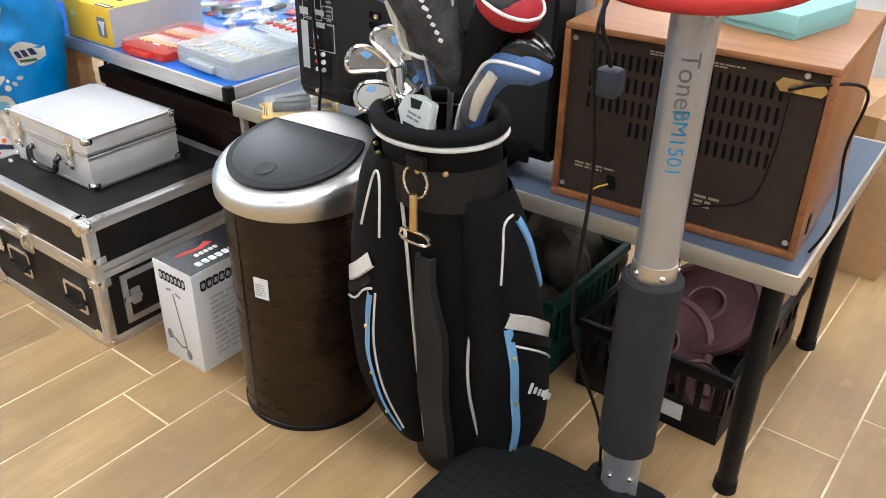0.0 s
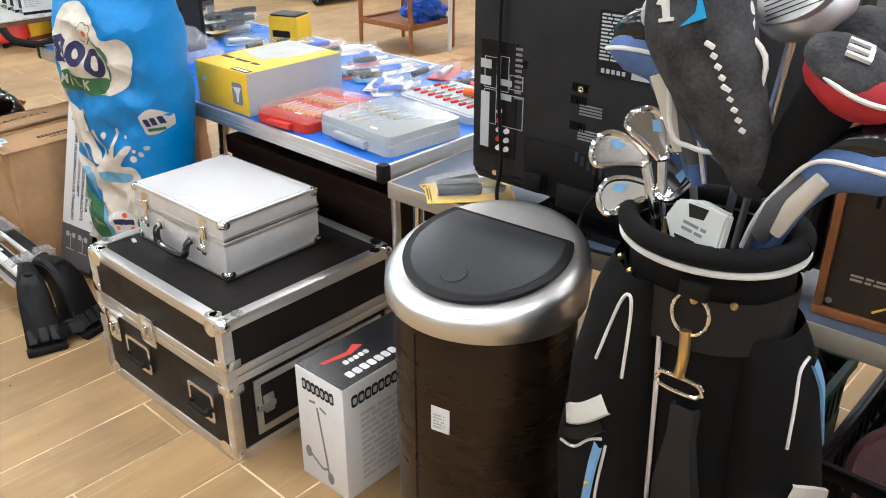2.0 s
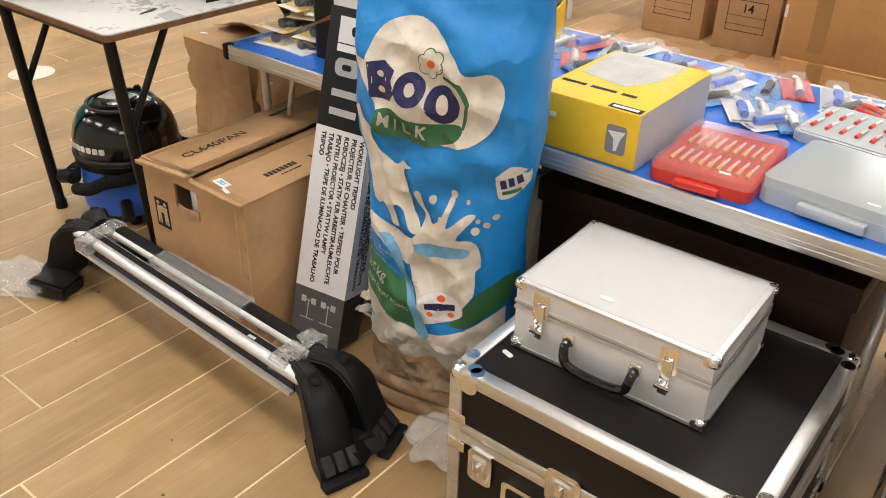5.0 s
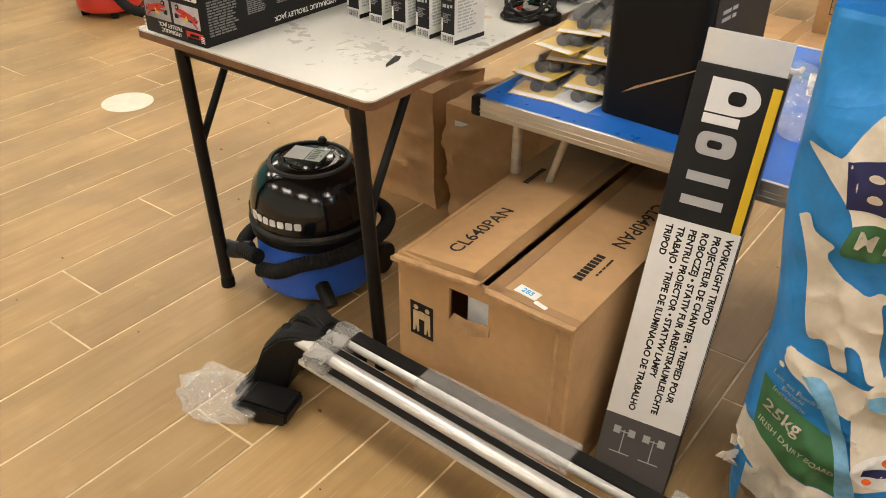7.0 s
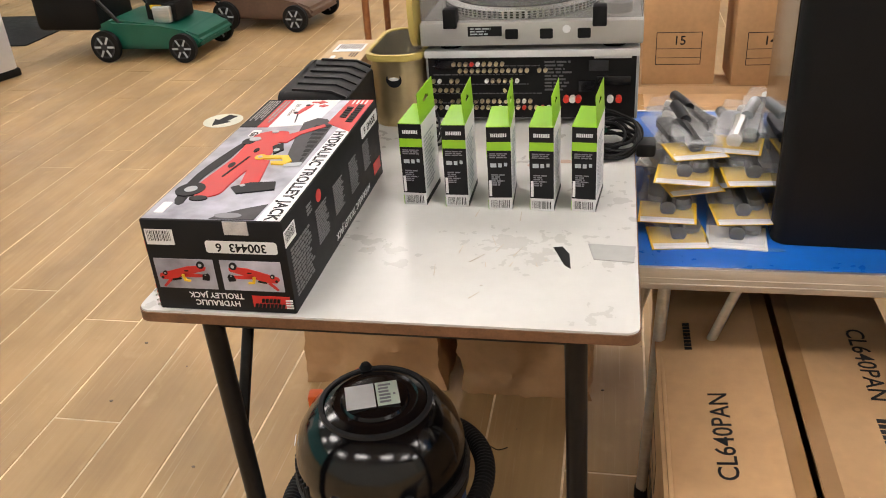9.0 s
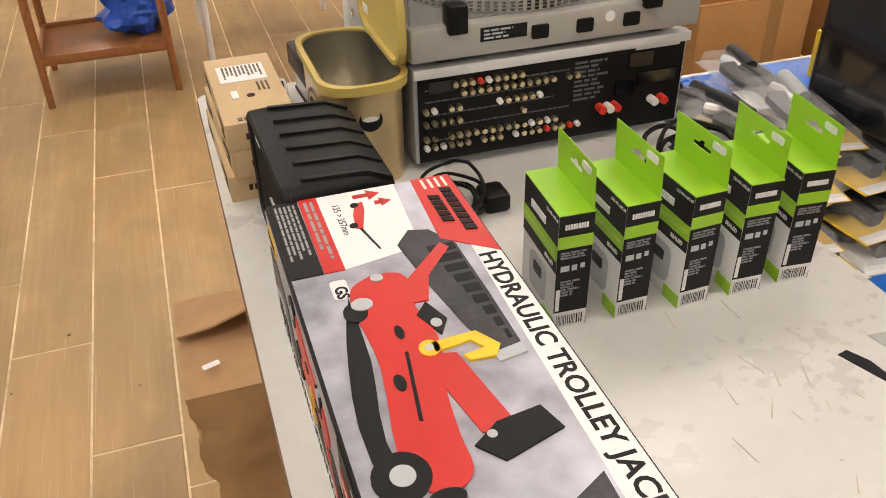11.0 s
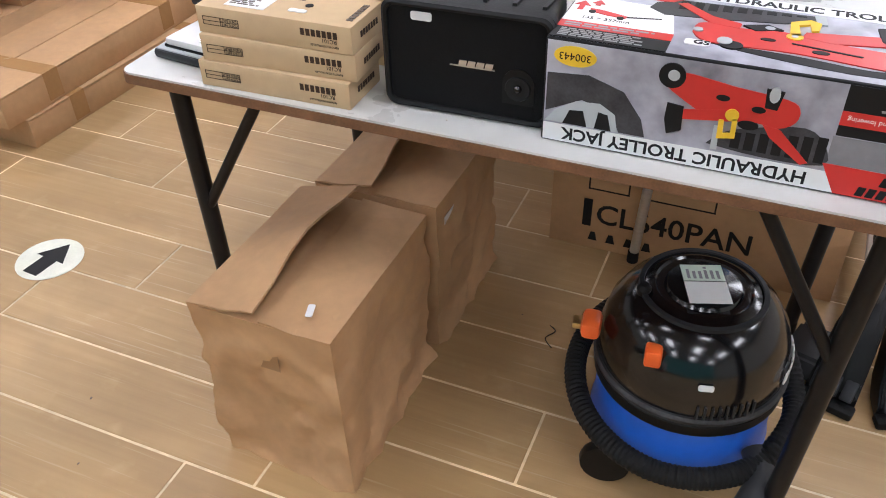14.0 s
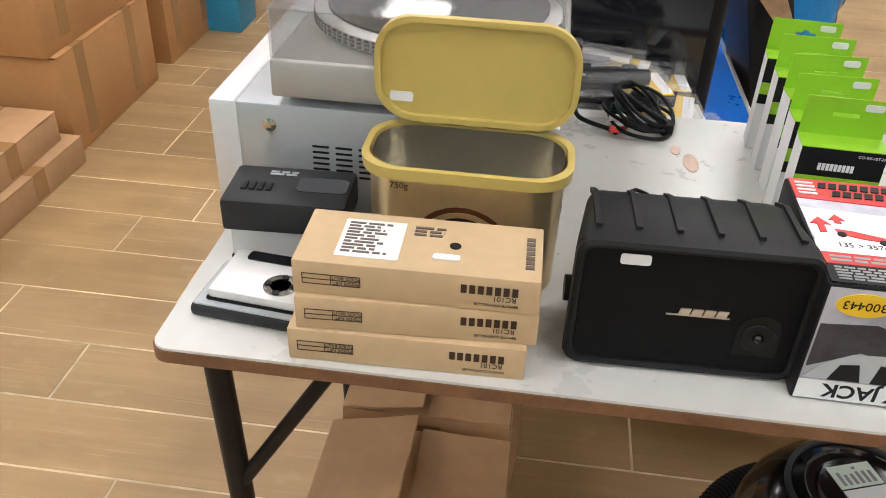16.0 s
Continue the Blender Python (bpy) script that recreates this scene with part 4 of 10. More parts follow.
def speaker():
    t = thing("wall_loudspeaker", "small black ribbed loudspeaker with a price label", "loudspeaker", pose(-0.600, 0.6275, 0.7402, 0, 0, 1.5))
    prof = [(0.060, 0.121, 0.156), (0.045, 0.119, 0.158), (-0.03, 0.108, 0.154), (-0.062, 0.103, 0.140)]
    bm = BM()
    prev = None
    for x, hy, hz in prof:
        ring = [bm.verts.new((-x, py, pz + hz / 2 + 0.002)) for py, pz in rrect(2 * hy, hz, 0.014, 4)]
        if prev:
            n = len(ring)
            for k in range(n):
                bm.faces.new((prev[k], prev[(k + 1) % n], ring[(k + 1) % n], ring[k]))
        else:
            bm.faces.new(ring)
        prev = ring
    bm.faces.new(prev[::-1])
    body = part("cabinet", bm, SHELL, t)
    F = plane((-0.060, 0, 0.081), (0, -1, 0), (0, 0, 1))
    part("grille", prism(BM(), rrect(0.222, 0.138, 0.012), 0.0, 0.006, F), FABRIC, t, "black cloth grille")
    bm = BM()
    loops = [[bm.verts.new(F @ Vector((x, y, z))) for x, y in rrect(a, b, r, 5)] for a, b, r, z in ((0.242, 0.158, 0.018, -0.002), (0.240, 0.156, 0.017, 0.008), (0.232, 0.148, 0.014, 0.011), (0.224, 0.140, 0.012, 0.009), (0.222, 0.138, 0.011, 0.002))]
    for la, lb in zip(loops, loops[1:]):
        for k in range(len(la)):
            bm.faces.new((la[k], la[(k + 1) % len(la)], lb[(k + 1) % len(la)], lb[k]))
    part("bezel", bm, SHELL, t, "rounded dark grey bezel")
    rimb = BM()
    for i in range(6):
        y = -0.10 + i * 0.04
        prism(rimb, [(-0.046, 0.157), (0.030, 0.153), (0.058, 0.141), (0.060, 0.146), (0.031, 0.1590), (-0.044, 0.1635)], -0.0030, 0.0030, plane((0, y, 0), (1, 0, 0), (0, 0, 1)))
    part("ribs", rimb, SHELL, body)
    T = F @ Matrix.Translation((0.075, -0.025, 0.006))
    part("tweeter_recess", prism(BM(), [(-0.022, -0.024), (0.022, -0.024), (0.022, 0.006)] + [(0.022 * math.cos(radians(a)), 0.006 + 0.022 * math.sin(radians(a))) for a in range(15, 180, 15)] + [(-0.022, 0.006)], 0, 0.0015, T), BLK, t)
    bm = lathe(BM(), [(0.018, 0.002), (0.017, 0.004), (0.010, 0.0015), (0.006, 0.001)], 24, m=T)
    part("tweeter_cone", bm, SHELL, t)
    part("tweeter_dome", blob(BM(), T @ Vector((0, 0, 0.002)), (0.006, 0.006, 0.006)), BLKGLOSS, t)
    bm = BM()
    L = F @ Matrix.Translation((0, 0, 0.006))
    for i in range(4):
        x = -0.010 + i * 0.0125
        prism(bm, [(x, -0.004), (x + 0.0105, -0.004), (x + 0.0125, 0.004), (x + 0.002, 0.004)], 0, 0.0015, L)
    prism(bm, rect(-0.022, -0.005, 0.042, -0.0036), 0, 0.0015, L)
    part("badge", bm, ALU, t, "slanted silver badge")
    sticker(t, F @ Matrix.Translation((-0.062, 0.058, 0.006)), 0.03, 0.012)
    C("bracket_knob", SHELL, t, (0.0, 0.112, 0.05), (0.0, 0.122, 0.05), 0.015)


def remote_box(z, dx, dy, rz, top=False):
    w, d, h = 0.100, 0.250, 0.0405
    t = thing("remote_control_box", "flat brown cardboard remote control box", "box", pose(-0.660 + dx, 0.911 + dy, z, 0, 0, rz), "stack of three flat boxes")
    part("carton", box(BM(), -w / 2, -d / 2, 0, w / 2, d / 2, h, 0.0015), CARDLT, t)
    L = plane((-w / 2, 0, h / 2), (0, -1, 0), (0, 0, 1)) @ Matrix.Rotation(math.pi, 4, "Z")
    bm = BM()
    for i in range(7):
        prism(bm, rect(-0.103 + i * 0.0085, -0.010, -0.097 + i * 0.0085, 0.000), 0.0002, 0.0008, L)
    for a in ((0.055, -0.006, 0.115, -0.0052), (0.055, 0.006, 0.115, 0.0068), (0.055, 0.0, 0.115, 0.0008), (0.055, -0.006, 0.0558, 0.0068), (0.085, -0.006, 0.0858, 0.0068), (0.1142, -0.006, 0.115, 0.0068)):
        prism(bm, rect(*a), 0.0002, 0.0008, L)
    E = plane((0, -d / 2, h / 2), (1, 0, 0), (0, 0, 1)) @ Matrix.Rotation(math.pi, 4, "Z")
    for i in range(7):
        prism(bm, rect(-0.03 + i * 0.008, -0.005, -0.0245 + i * 0.008, 0.004), 0.0002, 0.0008, E)
    part("printed_text", bm, mat("brown black print", (0.05, 0.03, 0.02), 0.6), t)
    letters("RC101", 0.0085, INK, t, L @ Matrix.Translation((-0.09, 0.004, 0)), lift=0.5)
    letters("REMOTE CONTROLLER", 0.0042, INK, t, L @ Matrix.Translation((-0.082, 0.012, 0)), lift=0.5)
    letters("POIDS NET", 0.0055, INK, t, L @ Matrix.Translation((0.07, 0.0035, 0)), lift=0.5)
    letters("POIDS BRUT", 0.0055, INK, t, L @ Matrix.Translation((0.07, -0.0028, 0)), lift=0.5)
    if top:
        T = plane((0, 0, h), (0, -1, 0), (1, 0, 0))
        decal("address_label", [rect(-0.085, -0.036, -0.020, 0.034)], PAPER, t, T, 1)
        bm = textbars(BM(), T, -0.080, -0.03, -0.028, 0.03, 10, 0.8, seed=12, z=0.0016)
        textbars(bm, T, -0.01, 0.012, 0.03, 0.032, 3, 0.8, seed=14, z=0.0012)
        for i in range(7):
            prism(bm, rect(0.108, -0.03 + i * 0.0085, 0.117, -0.024 + i * 0.0085), 0.0002, 0.0012, T)
        part("label_print", bm, mat("dull label print", (0.12, 0.09, 0.07), 0.6), t)
        decal("recycling_mark", [oval(0.035, 0.0, 0.006, 0.006)], INK, t, T, 1)
        sticker(t, T @ Matrix.Translation((0.028, -0.022, 0)), 0.028, 0.010)


def coffee_tin():
    t = thing("coffee_tin", "open gold coffee tin with mustard plastic rim and raised lid", "tin", pose(-0.505, 0.872, 0.7402, 0, 0, 0))
    def wall(bm, w0, w1, z0, z1, inset=0.0):
        a = [bm.verts.new((px, py, z0)) for px, py in rrect(w0[0] - inset, w0[1] - inset, 0.045, 7)]
        b = [bm.verts.new((px, py, z1)) for px, py in rrect(w1[0] - inset, w1[1] - inset, 0.045, 7)]
        n = len(a)
        for k in range(n):
            bm.faces.new((a[k], a[(k + 1) % n], b[(k + 1) % n], b[k]))
        return a, b
    bm = BM()
    a, b = wall(bm, (0.112, 0.222), (0.116, 0.226), 0, 0.152)
    bm.faces.new(a[::-1])
    part("tin_wall", bm, GOLD, t)
    bm = BM()
    a, b = wall(bm, (0.110, 0.220), (0.114, 0.224), 0.004, 0.158, 0.004)
    bm.faces.new(a)
    part("tin_lining", bm, TININ, t)
    bm = BM()
    o1, o2 = wall(bm, (0.128, 0.240), (0.130, 0.242), 0.146, 0.160)
    i1, i2 = wall(bm, (0.128, 0.240), (0.130, 0.242), 0.146, 0.160, 0.015)
    n = len(o1)
    for k in range(n):
        bm.faces.new((o2[k], o2[(k + 1) % n], i2[(k + 1) % n], i2[k]))
        bm.faces.new((o1[k], i1[k], i1[(k + 1) % n], o1[(k + 1) % n]))
    part("rim", bm, GOLDP, t)
    m = plane((0.054, 0, 0.166), (0, -1, 0), (-0.02, 0, 1))
    lid = part("lid", prism(BM(), [(x, y + 0.066) for x, y in rrect(0.236, 0.126, 0.045, 7)], -0.002, 0.003, m), GOLDP, t, "raised mustard lid")
    bm = BM()
    ro, ri = [(x, y + 0.066) for x, y in rrect(0.238, 0.128, 0.046, 7)], [(x, y + 0.066) for x, y in rrect(0.224, 0.114, 0.040, 7)]
    n = len(ro)
    vo, vi = [bm.verts.new(m @ Vector((x, y, 0.010))) for x, y in ro], [bm.verts.new(m @ Vector((x, y, 0.010))) for x, y in ri]
    vo2, vi2 = [bm.verts.new(m @ Vector((x, y, 0.0))) for x, y in ro], [bm.verts.new(m @ Vector((x, y, 0.0))) for x, y in ri]
    for k in range(n):
        j = (k + 1) % n
        bm.faces.new((vo[k], vo[j], vi[j], vi[k]))
        bm.faces.new((vo2[k], vo2[j], vo[j], vo[k]))
        bm.faces.new((vi[k], vi[j], vi2[j], vi2[k]))
    part("lid_lip", bm, GOLDP, lid)
    bm = BM()
    for y in (-0.05, 0.0, 0.05):
        box(bm, 0.058, y - 0.012, 0.157, 0.070, y + 0.012, 0.170, 0.002)
    part("hinge", bm, GOLDP, lid)
    sticker(lid, m @ Matrix.Translation((-0.088, 0.03, 0.003)), 0.028, 0.012)
    F = plane((-0.0575, 0, 0.07), (0, -1, 0), (0, 0, 1))
    prismo = lambda r: [(r * 1.0 * math.cos(radians(a)), r * 0.95 * math.sin(radians(a)) - 0.01) for a in range(0, 360, 12)]
    decal("brown_disc", [prismo(0.058)], mat("dark coffee print", (0.10, 0.035, 0.012), 0.35, 0.3, var=0.3), t, F, 1)
    decal("gold_ring", [prismo(0.051)], GOLD, t, F, 2)
    decal("dark_disc", [prismo(0.044)], mat("very dark brown print", (0.025, 0.012, 0.008), 0.35), t, F, 3)
    bm = BM()
    for i in range(7):
        prism(bm, rect(-0.038 + i * 0.0112, 0.000, -0.030 + i * 0.0112, 0.012), 0.0002, 0.0027, F)
    prism(bm, rect(-0.035, 0.014, 0.040, 0.0155), 0.0002, 0.0027, F)
    part("logo_text", bm, PAPER, t)
    letters("750g", 0.011, INK, t, F @ Matrix.Translation((-0.072, 0.066, 0)), lift=1)
    E = plane((0, -0.1115, 0.105), (1, 0, 0), (0, 0, 1))
    decal("dark_badge", [oval(0.0, 0, 0.017, 0.017)], INK, t, E, 1)
    decal("badge_ring", [oval(0.0, 0.002, 0.011, 0.004)], PAPER, t, E, 2)


def amplifier():
    w, d, h = 0.442, 0.420, 0.150
    t = thing("av_receiver", "silver audio receiver with a black socket-filled back panel", "amplifier", pose(-0.216, 0.982, 0.7402))
    part("case", box(BM(), -w / 2, -d / 2 + 0.006, 0.012, w / 2, d / 2, h + 0.012, 0.004), mat("silver painted metal", (0.50, 0.52, 0.54), 0.35, 0.5, var=0.05), t)
    part("front_panel", box(BM(), -w / 2 - 0.003, d / 2 - 0.02, 0.010, w / 2 + 0.003, d / 2 + 0.018, h + 0.014, 0.006), SILVER, t)
    P = plane((0, -d / 2 + 0.006, 0.012), (1, 0, 0), (0, 0, 1))
    part("back_panel", prism(BM(), rect(-w / 2 + 0.006, 0.004, w / 2 - 0.006, h - 0.008), 0, 0.003, P), BLK, t)
    B("back_rim", SILVER, t, -w / 2, -d / 2 - 0.002, h - 0.002, w / 2, -d / 2 + 0.02, h + 0.0125, 0.001)
    for sx in (-0.17, 0.17):
        for sy in (-0.15, 0.15):
            C("foot", RUBBER, t, (sx, sy, 0), (sx, sy, 0.012), 0.02)
    gold, wht, red = BM(), BM(), BM()
    rnd = random.Random(8)
    def socket(x, z, bmc):
        p0, p1 = P @ Vector((x, z, 0.003)), P @ Vector((x, z, 0.011))
        cyl(bmc, p0, p1, 0.0046, 0.0042, 10)
    for r, (z, xs) in enumerate(((0.028, 20), (0.042, 18), (0.066, 9), (0.086, 11), (0.108, 16), (0.122, 9))):
        for i in range(xs):
            x = -0.205 + i * 0.0128 + (0.05 if r in (2, 3) and i > 4 else 0)
            if r >= 4:
                x += 0.045
            if x < 0.12 and rnd.random() > 0.12:
                socket(x, z, gold if rnd.random() < 0.88 else (wht if rnd.random() < 0.5 else red))
    for x, b2 in ((0.075, red), (0.088, wht), (0.165, wht), (0.182, red), (0.10, red)):
        cyl(b2, P @ Vector((x, 0.048, 0.003)), P @ Vector((x, 0.048, 0.020)), 0.0065, 0.0065, 12)
    for nm, a in (("mains_inlet", (0.137, 0.075, 0.205, 0.095)), ("voltage_plate", (0.10, 0.062, 0.133, 0.085)), ("fuse_cover", (0.12, 0.105, 0.16, 0.128)), ("aerial_plate", (-0.20, 0.112, -0.16, 0.130))):
        part(nm, prism(BM(), rect(*a), 0.003, 0.006, P), BLKGLOSS, t)
    part("gold_socket_row", gold, mat("pale gold plating", (0.74, 0.62, 0.40), 0.28, 1.0, var=0.1), t)
    part("white_socket_row", wht, WHITEP, t)
    part("red_socket_row", red, REDP, t)
    bm = BM()
    textbars(bm, P, 0.03, 0.062, 0.095, 0.128, 9, 0.7, seed=21, z=0.0036)
    for zz in (0.035, 0.056, 0.076, 0.097, 0.115):
        textbars(bm, P, -0.205, zz, 0.03, zz + 0.004, 1, 0.95, seed=int(zz * 1000), z=0.0036)
    part("panel_print", bm, mat("worn grey panel print", (0.085, 0.085, 0.09), 0.5, var=0.2), t)
    decal("paper_strip", [rect(0.13, 0.131, 0.205, 0.138)], PAPER, t, P @ Matrix.Translation((0, 0, 0.003)), 1)
    S = plane((-w / 2, 0, 0.087), (0, -1, 0), (0, 0, 1))
    bm = BM()
    for i in range(3):
        for j in range(6):
            prism(bm, rrect(0.022, 0.003, 0.0014), 0.0002, 0.0009, S @ Matrix.Translation((-0.085 + i * 0.030, -0.018 + j * 0.008, 0)))
    part("vent_grid", bm, INK, t)
    for S2, x in ((S, -0.150), (S, 0.15)):
        part("case_screw", lathe(BM(), [(0.009, 0.0), (0.009, 0.002), (0.004, 0.003), (0.004, 0.0025), (0.001, 0.0025)], 16, m=S2 @ Matrix.Translation((x, 0.047, 0))), CHROME, t)


def turntable():
    w, d = 0.452, 0.360
    t = thing("turntable", "silver direct drive record turntable with clear lid", "turntable", pose(-0.216, 0.945, 0.9022))
    part("plinth", box(BM(), -w / 2, -d / 2, 0.012, w / 2, d / 2, 0.060, 0.004), mat("champagne silver plinth", (0.44, 0.43, 0.40), 0.4, 0.4, var=0.06), t)
    for sx in (-0.17, 0.17):
        for sy in (-0.13, 0.13):
            C("foot", RUBBER, t, (sx, sy, 0), (sx, sy, 0.013), 0.024)
    bm = lathe(BM(), [(0.165, 0.0), (0.168, 0.004), (0.168, 0.018), (0.160, 0.022), (0.001, 0.022)], 64, (-0.03, 0.0, 0.060))
    pl = part("platter", bm, STEEL, t)
    bm = BM()
    for r in range(3):
        for k in range(90):
            a = k * math.tau / 90
            m = Matrix.Translation((-0.03, 0, 0.066 + r * 0.005)) @ Matrix.Rotation(a, 4, "Z")
            box(bm, 0.167, -0.003, -0.0015, 0.1695, 0.003, 0.0015, m=m)
    part("strobe_dots", bm, BLKGLOSS, pl)
    part("slipmat", lathe(BM(), [(0.150, 0.022), (0.150, 0.025), (0.001, 0.025)], 48, (-0.03, 0, 0.060)), RUBBER, pl)
    bm = BM()
    box(bm, -w / 2 + 0.002, -d / 2 + 0.012, 0.062, w / 2 - 0.002, -d / 2 + 0.015, 0.120)
    box(bm, -w / 2 + 0.002, d / 2 - 0.005, 0.062, w / 2 - 0.002, d / 2 - 0.002, 0.120)
    box(bm, -w / 2 + 0.002, -d / 2 + 0.015, 0.062, -w / 2 + 0.005, d / 2 - 0.005, 0.120)
    box(bm, w / 2 - 0.005, -d / 2 + 0.015, 0.062, w / 2 - 0.002, d / 2 - 0.005, 0.120)
    box(bm, -w / 2 + 0.002, -d / 2 + 0.012, 0.1202, w / 2 - 0.002, d / 2 - 0.002, 0.1232)
    part("dust_cover", bm, SMOKE, t, "clear acrylic dust cover")
    P = plane((0, -d / 2, 0.036), (1, 0, 0), (0, 0, 1))
    for x in (-0.16, 0.14):
        part("hinge", box(BM(), x - 0.014, -d / 2 - 0.012, 0.050, x + 0.014, -d / 2 + 0.02, 0.090, 0.003), BLK, t)
    decal("rating_plate", [rect(-0.125, -0.004, -0.055, 0.016)], INK, t, P, 1)
    part("plate_print", textbars(BM(), P, -0.12, -0.002, -0.065, 0.014, 3, 0.7, seed=31, z=0.0016), LTGREY, t)
    for x in (-0.035, 0.035, 0.11):
        part("socket", prism(BM(), rrect(0.026, 0.020, 0.003), -0.001, 0.003, P @ Matrix.Translation((x, 0.0, 0))), BLK, t)
    decal("round_mark", [oval(0.075, 0.008, 0.008, 0.008)], PAPER, t, P, 1)
    part("arm_pivot", lathe(BM(), [(0.03, 0), (0.03, 0.02), (0.02, 0.03), (0.001, 0.03)], 24, (0.175, -0.10, 0.06)), STEEL, t)
    part("tonearm", tube(BM(), [(0.175, -0.10, 0.092), (0.17, 0.02, 0.092), (0.12, 0.12, 0.09)], 0.004), CHROME, t)


def cassette_player():
    t = thing("cassette_recorder", "small black cassette recorder standing on a silver box", "cassette recorder", pose(-0.505, 1.088, 0.7402, 0, 0, 3))
    part("silver_base", box(BM(), -0.040, -0.068, 0, 0.040, 0.068, 0.046, 0.002), SILVER, t)
    part("base_foot", box(BM(), -0.042, -0.070, 0.0005, 0.042, 0.070, 0.008, 0.002), BLK, t)
    part("body", box(BM(), -0.048, -0.076, 0.0465, 0.044, 0.076, 0.090, 0.006), GREYP, t)
    T = plane((0, 0, 0.090), (0, -1, 0), (1, 0, 0))
    part("cassette_window", prism(BM(), rrect(0.062, 0.034, 0.008), -0.001, 0.0008, T @ Matrix.Translation((0.04, 0.0, 0))), DKSCREEN, t)
    bm = BM()
    for i in range(4):
        box(bm, -0.02, 0.02 + i * 0.010, 0.089, -0.002, 0.027 + i * 0.010, 0.0925, 0.001)
    part("buttons", bm, BLK, t)
    bm = textbars(BM(), T, -0.03, 0.018, 0.01, 0.030, 2, seed=41)
    part("print", bm, LTGREY, t)
    C("jack_plug", BRASS, t, (-0.03, -0.075, 0.05), (-0.045, -0.092, 0.05), 0.004)


def media_player():
    t = thing("portable_disc_player", "silver portable player lying on a dark telephone handset", "media player", pose(-0.622, 1.098, 0.7402, 0, 0, -6))
    part("handset", box(BM(), -0.050, -0.070, 0, 0.045, 0.062, 0.016, 0.006), GREYP, t)
    part("handset_rim", box(BM(), -0.046, -0.066, 0.0145, 0.041, 0.058, 0.018, 0.002), LTGREY, t)
    part("player", box(BM(), -0.038, -0.066, 0.018, 0.050, 0.045, 0.034, 0.007), SILVER, t)
    T = Matrix.Translation((0, 0, 0.034))
    part("player_base", box(BM(), -0.0385, -0.0665, 0.0175, 0.0505, 0.0455, 0.023, 0.002), BLK, t)
    part("button_ring", lathe(BM(), [(0.020, 0), (0.020, 0.0015), (0.012, 0.0015), (0.012, 0.0)], 24, (-0.012, -0.035, 0.0342)), CHROME, t)
    for k in range(4):
        a = k * math.tau / 4
        C("button", BLK, t, (-0.012 + 0.015 * math.cos(a), -0.035 + 0.015 * math.sin(a), 0.0345), (-0.012 + 0.015 * math.cos(a), -0.035 + 0.015 * math.sin(a), 0.0368), 0.004)
    part("screen", prism(BM(), rrect(0.018, 0.060, 0.005), 0.0, 0.0008, T @ Matrix.Translation((0.036, -0.005, 0))), DKSCREEN, t)


def cable_coil(name, x, y, z, r, turns, seed, label, rad=0.0032, rise=0.6):
    """A loose heap of looped cord; rise tips the loops upright."""
    rnd = random.Random(seed)
    t = thing(name, label, "cable", pose(x, y, z))
    for n in range(turns):
        tilt, turn, size = rise * rnd.uniform(0.25, 1.0), rnd.uniform(-0.7, 0.7), r * rnd.uniform(0.75, 1.2)
        cx, cy = rnd.uniform(-0.25, 0.25) * r, rnd.uniform(-0.25, 0.25) * r
        pts = []
        for k in range(14):
            a = k * math.tau / 14 + 0.3 * n
            u, v = size * math.cos(a), 0.8 * size * math.sin(a) * (1 + 0.12 * math.sin(3 * a + n))
            h = rad + 0.002 * n + (v + 0.8 * size) * math.sin(tilt)
            v2 = v * math.cos(tilt)
            pts.append((cx + u * math.cos(turn) - v2 * math.sin(turn), cy + u * math.sin(turn) + v2 * math.cos(turn), h))
        part("cord", tube(BM(), pts, rad, 7, 4, closed=True), BLK, t)
    part("plug", box(BM(), r * 0.9, -0.035, 0.0, r * 0.9 + 0.038, 0.012, 0.028, 0.007), BLK, t)
    part("plug", box(BM(), -r * 0.7, -r, 0.0, -r * 0.7 + 0.03, -r + 0.022, 0.022, 0.006), BLK, t)
    return t


jack_box()
for x, y, rz in ((-0.379, 0.423, -3), (-0.306, 0.418, 0), (-0.231, 0.410, 2), (-0.156, 0.409, -3), (-0.084, 0.410, -6)):
    alarm_box(x, y, rz)
speaker()
remote_box(0.7402, -0.002, 0.0, 1.5)
remote_box(0.7812, 0.004, -0.008, 3.0)
remote_box(0.8222, 0.006, -0.008, 1.0, True)
coffee_tin()
amplifier()
turntable()
cassette_player()
media_player()
cable_coil("mains_lead", -0.05, 0.63, 0.7402, 0.055, 9, 3, "coiled black mains lead with plug on white table")
cable_coil("audio_lead", -0.42, 0.66, 0.7402, 0.040, 5, 7, "tangled thin black audio lead on white table", 0.0026, 0.9)
pl = thing("phono_plugs", "red, white and green phono plugs on black leads", "cable", pose(-0.10, 0.70, 0.7402))
for k, (m, dx) in enumerate(((REDP, 0.0), (WHITEP, 0.018), (CRATEG, 0.034))):
    C("plug", m, pl, (dx, -0.02, 0.012 + 0.012 * k), (dx + 0.006, -0.045, 0.010 + 0.012 * k), 0.006)
part("lead", tube(BM(), [(0.0, -0.02, 0.012), (0.02, 0.03, 0.02), (0.06, 0.03, 0.03), (0.09, -0.03, 0.015), (0.05, -0.06, 0.008), (0.0, -0.03, 0.006)], 0.004), BLK, pl)


